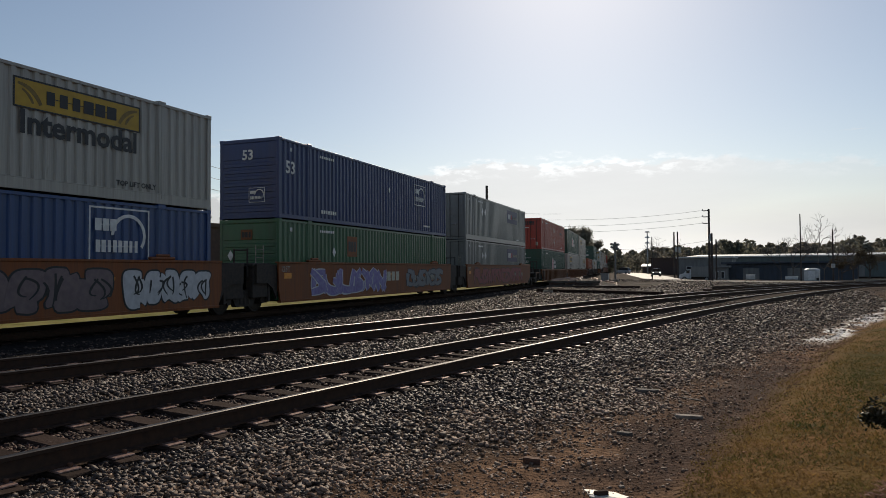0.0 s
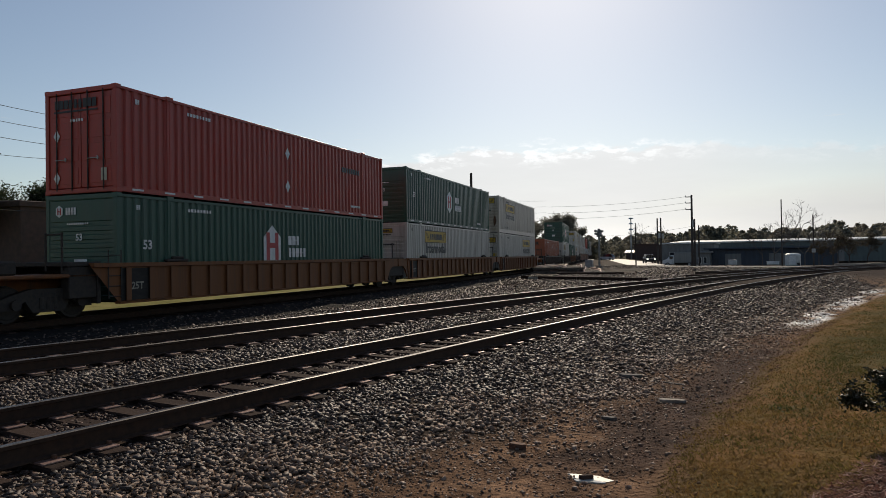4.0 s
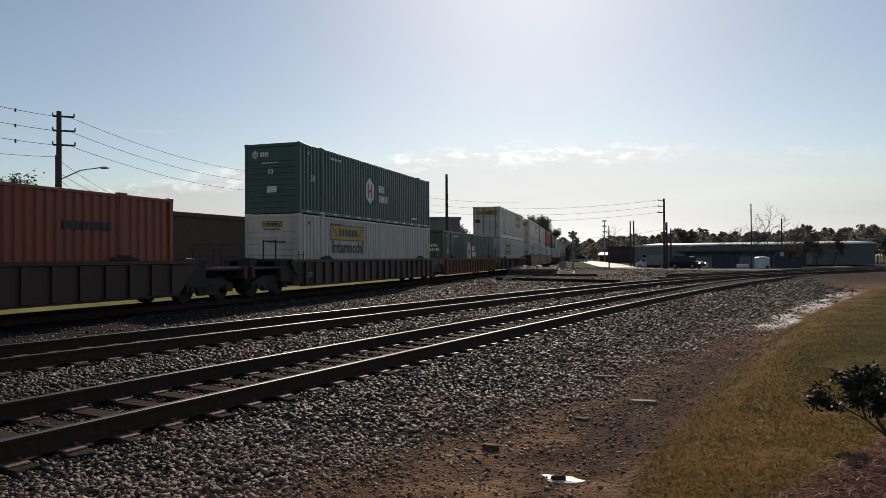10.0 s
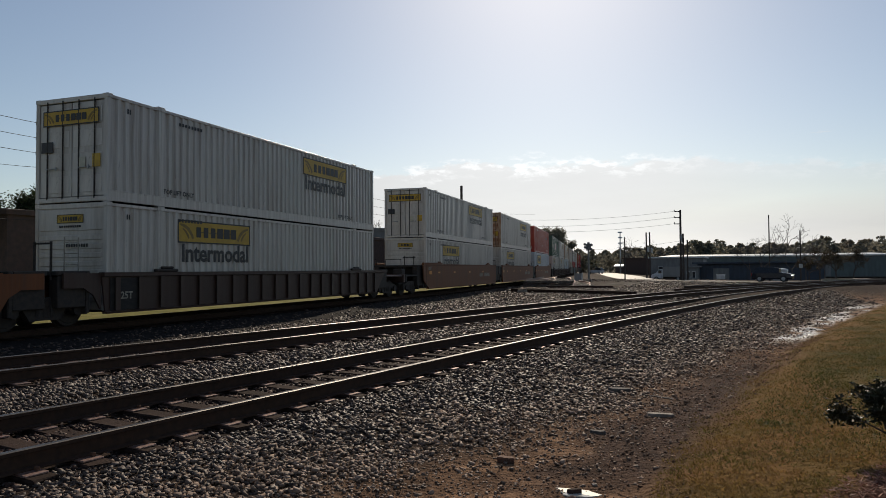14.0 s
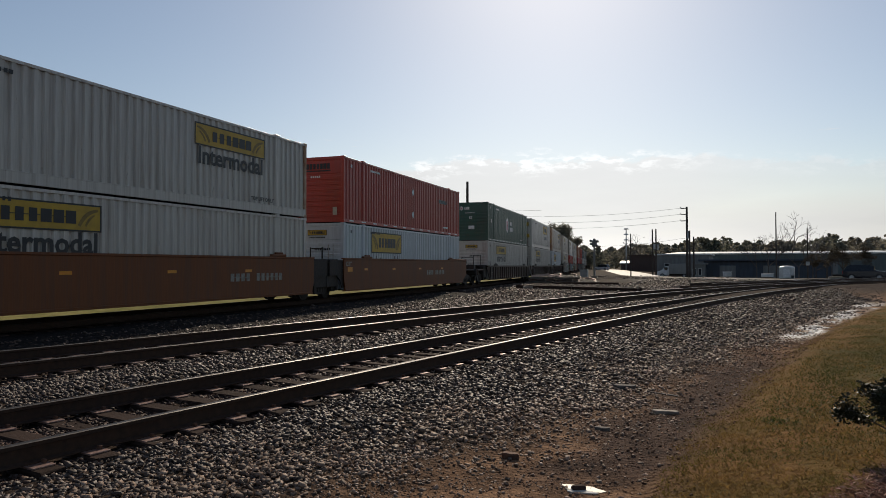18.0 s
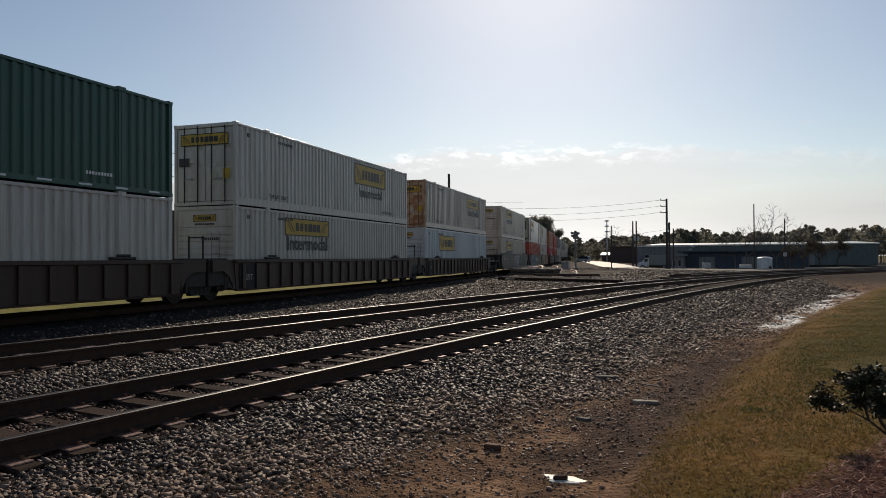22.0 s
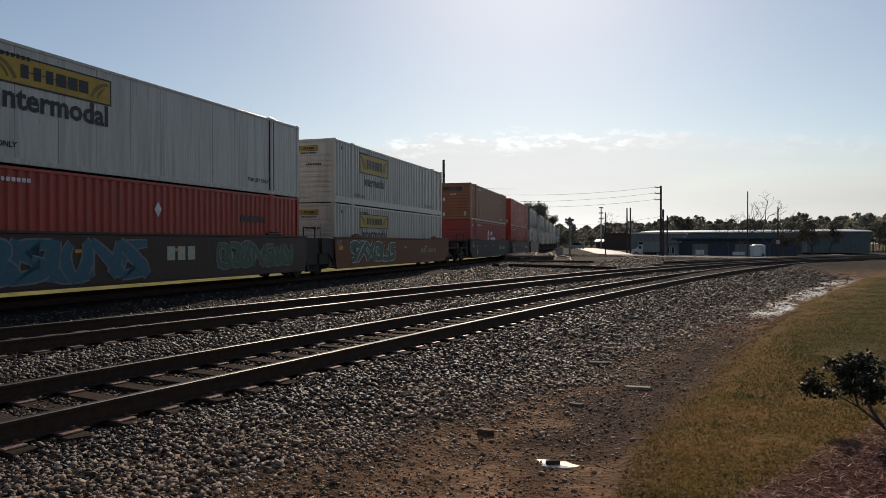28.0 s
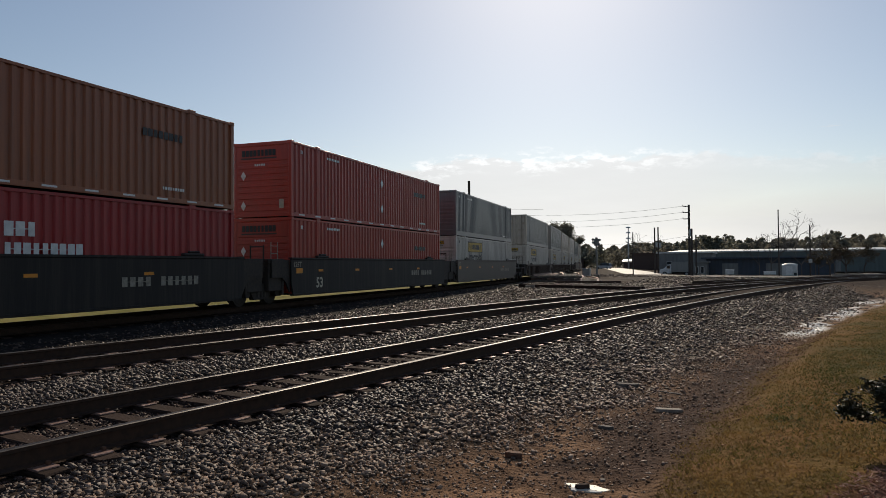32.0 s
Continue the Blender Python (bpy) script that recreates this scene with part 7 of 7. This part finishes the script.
def car(name, m, mat, label, length=4.75, width=1.85, height=1.72):
    """An estate-shaped car; its nose points along +y."""
    c = base(name, m, label, "car")
    l, w, h = length / 2, width / 2, height
    prof = [(-l, 0.45, 0.95), (-l + 0.08, 0.3, 1.02), (-l + 0.5, 0.26, 1.05), (l - 1.5, 0.26, 1.05), (l - 0.35, 0.28, 0.92), (l - 0.05, 0.34, 0.78), (l, 0.45, 0.68)]
    sec = []
    for y, z0, z1 in prof:
        k = w * (0.9 if abs(y) > l - 0.1 else 1.0)
        sec.append([(-k + 0.05, y, z0), (k - 0.05, y, z0), (k, y, z0 + 0.15), (k - 0.02, y, z1 - 0.1), (k - 0.12, y, z1), (-k + 0.12, y, z1), (-k + 0.02, y, z1 - 0.1), (-k, y, z0 + 0.15)])
    part("body", loft(sec), mat, c)
    cab = []
    for y, z in ((-l + 0.12, 1.03), (-l + 0.42, h - 0.12), (-l + 0.8, h), (0.2, h), (0.75, h - 0.1), (l - 1.35, 1.03)):
        k = w - 0.10 - 0.24 * (z - 1.03) / (h - 1.03)
        cab.append([(-w + 0.10, y, 1.0), (w - 0.10, y, 1.0), (k, y, z), (-k, y, z)])
    g = part("cabin_glass", loft(cab), CAR_GLASS, c, "dark glazed cabin")
    part("roof", boxes((-w + 0.34, w - 0.34, -l + 0.7, 0.3, h - 0.02, h + 0.03), bevel=0.02), mat, g)
    wheels(c, [(s * (w - 0.1), y) for s in (-1, 1) for y in (-l + 0.85, l - 0.9)], 0.34)
    for s in (-1, 1):
        part("headlight", boxes((s * w * 0.72 - 0.16, s * w * 0.72 + 0.16, l - 0.10, l - 0.01, 0.66, 0.80), bevel=0.02), HEADLIGHT, c)
        part("tail_light", boxes((s * w * 0.8 - 0.1, s * w * 0.8 + 0.1, -l - 0.01, -l + 0.06, 0.7, 0.98), bevel=0.02), TAIL, c)
        part("mirror", boxes((s * (w + 0.08) - 0.08, s * (w + 0.08) + 0.08, 0.75, 0.85, 1.0, 1.14), bevel=0.02), mat, c)
    return c


moving_car = car("car", pose(0, 0, 0), CAR_BLACK, "dark estate car driving along the road behind the tracks", 4.2, 1.8, 1.6)
wx, wy = at(-10.05, 222)
car("car", pose(wx, wy, ground_z(wx, wy) + 0.06, 0, 0, 70), CAR_WHITE, "white car waiting on the sunlit side road", 4.9, 1.9, 1.85)

tx, ty = at(-4.45, 124)
tr = base("box_truck", pose(tx, ty, ground_z(tx, ty), 0, 0, 84), "white box truck parked in the yard", "truck")
part("cargo_box", boxes((-1.0, 1.0, -2.25, 0.95, 0.65, 2.35), bevel=0.04), GREY_BOX, tr, "grey cargo box")
cab = []
for y, z in ((0.98, 1.95), (1.55, 1.92), (2.15, 1.25), (2.75, 1.1), (2.85, 0.8)):
    cab.append([(-0.9, y, 0.4), (0.9, y, 0.4), (0.92, y, min(z, 1.1)), (0.8, y, z), (-0.8, y, z), (-0.92, y, min(z, 1.1))])
part("cab", loft(cab), CAR_WHITE, tr)
part("side_window", boxes((0.80, 0.90, 1.15, 1.7, 1.2, 1.75), bevel=0.02), CAR_GLASS, tr)
part("side_window", boxes((-0.90, -0.80, 1.15, 1.7, 1.2, 1.75), bevel=0.02), CAR_GLASS, tr)
part("chassis", boxes((-0.6, 0.6, -2.5, 2.6, 0.35, 0.63)), STEEL_DARK, tr)
wheels(tr, [(-0.85, -1.5), (0.85, -1.5), (-0.85, 2.0), (0.85, 2.0)], 0.36, 0.25)


# ---------------------------------------------------------------- trees and far woods
def near_tree(az, d, h, seed, leaves=2600, leaf=0.28, depth=4, label="dark evergreen tree behind the train", spread=0.55, mat=None):
    x, y = at(az, d)
    return leafy("tree", pose(x, y, ground_z(x, y), 0, 0, seed * 40), label, "tree", h, h * (0.028 if leaves else 0.016), depth, leaves, leaf, h * 0.055, seed, mat or LEAF_PINE, spread, n=6, group="trees")


near_tree(-54.6, 50, 6.9, 1, 9000, 0.11, 5, spread=0.42)
near_tree(-53.0, 51, 5.6, 2, 7000, 0.11, 5, spread=0.42)
near_tree(-56.6, 49, 6.2, 5, 8000, 0.11, 5, spread=0.45)
near_tree(-51.6, 54, 3.4, 3, 3000, 0.10, 4)
near_tree(-60.5, 52, 6.6, 4, 6000, 0.12, 5)
for i, (az, d, h) in enumerate(((-48.3, 110, 8.6), (-46.2, 112, 8.0), (-44.6, 118, 7.2), (-28.0, 110, 8.6), (-27.0, 116, 7.6), (-24.4, 112, 7.4), (-18.6, 120, 7.0), (-31, 122, 6.4))):
    near_tree(az, d, h, 20 + i, 0, depth=6, label="bare winter tree with fine twigs", spread=0.5)
# these crowns take the foliage colour lightened for haze
for i, (az, d, h) in enumerate(((-13.6, 190, 10.5), (-14.6, 192, 11.2), (-15.8, 190, 10.8), (-12.9, 196, 8.6), (-17.2, 190, 10.0), (-19.5, 188, 9.4))):
    near_tree(az, d, h, 40 + i, 9000, 0.26, 5, "broad dark tree beyond the end of the train", 0.5, LEAF_HAZE)
for i, (az, d, h) in enumerate(((3.6, 215, 14.5), (3.0, 222, 13.0), (-7.0, 250, 12.0))):
    near_tree(az, d, h, 60 + i, 0, depth=6, label="bare winter tree above the warehouse roof", spread=0.5)
for i, (az, d, h) in enumerate(((5.9, 118, 5.0), (6.9, 122, 4.6), (5.2, 126, 4.0), (8.0, 128, 4.2))):
    near_tree(az, d, h, 80 + i, 1500, 0.12, 5, "thin half-bare tree before the warehouse wall", 0.6, LEAF_BRUSH)
for i, (az, d, h) in enumerate(((1.3, 138, 6.6), (2.1, 140, 7.2), (4.1, 136, 6.4), (5.0, 134, 6.8), (6.2, 138, 6.9))):
    near_tree(az, d, h, 100 + i, 0, depth=6, label="bare brown tree before the warehouse wall", spread=0.45)


def woods(name, rows, label, seed, mat):
    """A belt of crowns made of many small clumps, with trunks below."""
    rnd = random.Random(seed)
    vs, fs = [], []
    for az, d, h, w in rows:
        x, y = at(az, d)
        z0 = -1.6
        k = int(90 + 34 * w)
        for _ in range(k):
            t = rnd.random() ** 0.7
            hh = z0 + h * (0.25 + 0.75 * t)
            rr = w * (0.55 + 0.45 * math.sin(math.pi * min(1, t * 1.05))) * math.sqrt(max(0.04, 1 - max(0, (t - 0.6) / 0.42) ** 2)) * math.sqrt(rnd.random())
            a = rnd.uniform(0, 6.28)
            c = Vector((x + math.cos(a) * rr, y + math.sin(a) * rr, hh))
            s = rnd.uniform(0.35, 0.85)
            u = Vector((rnd.gauss(0, 1), rnd.gauss(0, 1), rnd.gauss(0, 0.8))).normalized()
            v = u.orthogonal().normalized()
            v.rotate(Matrix.Rotation(rnd.uniform(0, 6.28), 3, u))
            i = len(vs)
            vs += [c - u * s, c + v * s * 0.7, c + u * s * 0.9, c - v * s * 0.7]
            fs.append((i, i + 1, i + 2, i + 3))
        i = len(vs)
        vs += [(x - 0.25, y, z0), (x + 0.25, y, z0), (x + 0.15, y, z0 + h * 0.7), (x - 0.15, y, z0 + h * 0.7)]
        fs.append((i, i + 1, i + 2, i + 3))
    ob = put(name, raw_mesh(name, vs, fs), mat)
    return tagged(ob, label, "woods", kind="stuff")


def wood_rows(a0, a1, d0, d1, count, seed, top):
    rnd = random.Random(seed)
    out = []
    for i in range(count):
        az = a0 + (a1 - a0) * (i + rnd.random()) / count
        d = rnd.uniform(d0, d1)
        h = (1.6 + 1.4 + d * math.tan(radians(top(az)))) * rnd.uniform(0.72, 1.04)
        out.append((az, d, max(3.0, h), rnd.uniform(2.2, 4.6)))
    return out


def skyline(az):
    """Height of the tree line, in degrees over the horizon."""
    pts = ((-70, 1.5), (-20, 1.5), (-14, 1.7), (-11, 1.45), (-8, 1.6), (-6, 1.7), (-4, 1.85), (-2.4, 2.1), (-0.8, 2.15), (1, 1.85), (2.6, 1.75), (4.2, 1.7), (5.2, 2.0), (6.6, 2.15), (8, 1.9), (9.5, 2.15), (11, 1.95), (14, 2.2), (40, 2.3), (80, 2.0))
    return float(np.interp(az, [p[0] for p in pts], [p[1] for p in pts])) + 0.12 * noise.noise((az * 0.9, 0, 0))


woods("far_woods", wood_rows(-12.5, 16, 262, 330, 190, 5, skyline), "hazy dark belt of pines and bare woods on the horizon", 6, LEAF_HAZE)
woods("far_woods", wood_rows(16, 70, 250, 340, 120, 7, skyline), "dark woods on the horizon beyond the lawn", 8, LEAF_HAZE)
woods("far_woods", wood_rows(-75, -12.5, 170, 240, 120, 9, skyline), "dark woods far behind the train", 10, LEAF_HAZE)


# ---------------------------------------------------------------- what moves
RUN_T = (0, 1, 2, 3, 6, 7, 8, 10, 11, 12, 14, 17, 19, 32)
RUN_LEAD = (0.0, 0.0, 0.1, 0.1, 0.0, 0.25, 0.15, 0.45, 0.2, 0.55, 0.3, 0.3, 0.0, 0.0)


def train_run(t):
    """Metres that the train has run at t seconds: nearly even, with a little slack between the couplers."""
    return 12.35 * t + float(np.interp(t, RUN_T, RUN_LEAD))


def car_pose(x, y, heading):
    """heading: degrees to the right of +y, in which the nose points."""
    return pose(x, y, ground_z(x, y) + 0.07, 0, 0, -heading)


# seconds, place and heading of the dark car: it comes down the side road, slows by the hut, and drives off
CAR_ROWS = [(0.0, -19.2, 145, 168), (3.0, -16.8, 137, 166), (6.0, -14.0, 122, 152), (7.0, -12.4, 115, 140), (8.0, -9.0, 108.5, 118), (9.0, -7.2, 101.5, 128), (10.0, -3.2, 95.0, 118), (11.0, -0.2, 91.0, 110), (12.0, 2.4, 88.6, 105), (13.0, 3.7, 87.8, 102), (14.0, 4.3, 87.4, 101), (16.5, 8.0, 86.2, 101), (17.0, 9.3, 85.6, 101), (17.5, 10.6, 85.0, 101), (18.0, 12.3, 84.4, 101),
            (19.0, 21.0, 83.2, 100), (21.0, 34.0, 81.0, 98), (32.0, 60.0, 79.0, 95)]


def motions():
    for thing, middle, z, back in TRAIN:
        rows = []
        for i in range(33):
            t = 1.0 * i
            m = on_track(middle - train_run(t))
            rows.append((t, Matrix.Translation((0, 0, z)) @ m @ pose(0, back, 0)))
        walk(thing, rows)
    for w in WHEELSETS:
        y = w.location.y
        walk(w, [(i / FPS, pose(0, y, 0.43, math.degrees(train_run(i / FPS) / 0.43) % 360.0)) for i in range(32 * FPS + 1)])
    walk(moving_car, [(t, car_pose(x, y, h)) for t, x, y, h in CAR_ROWS])


motions()
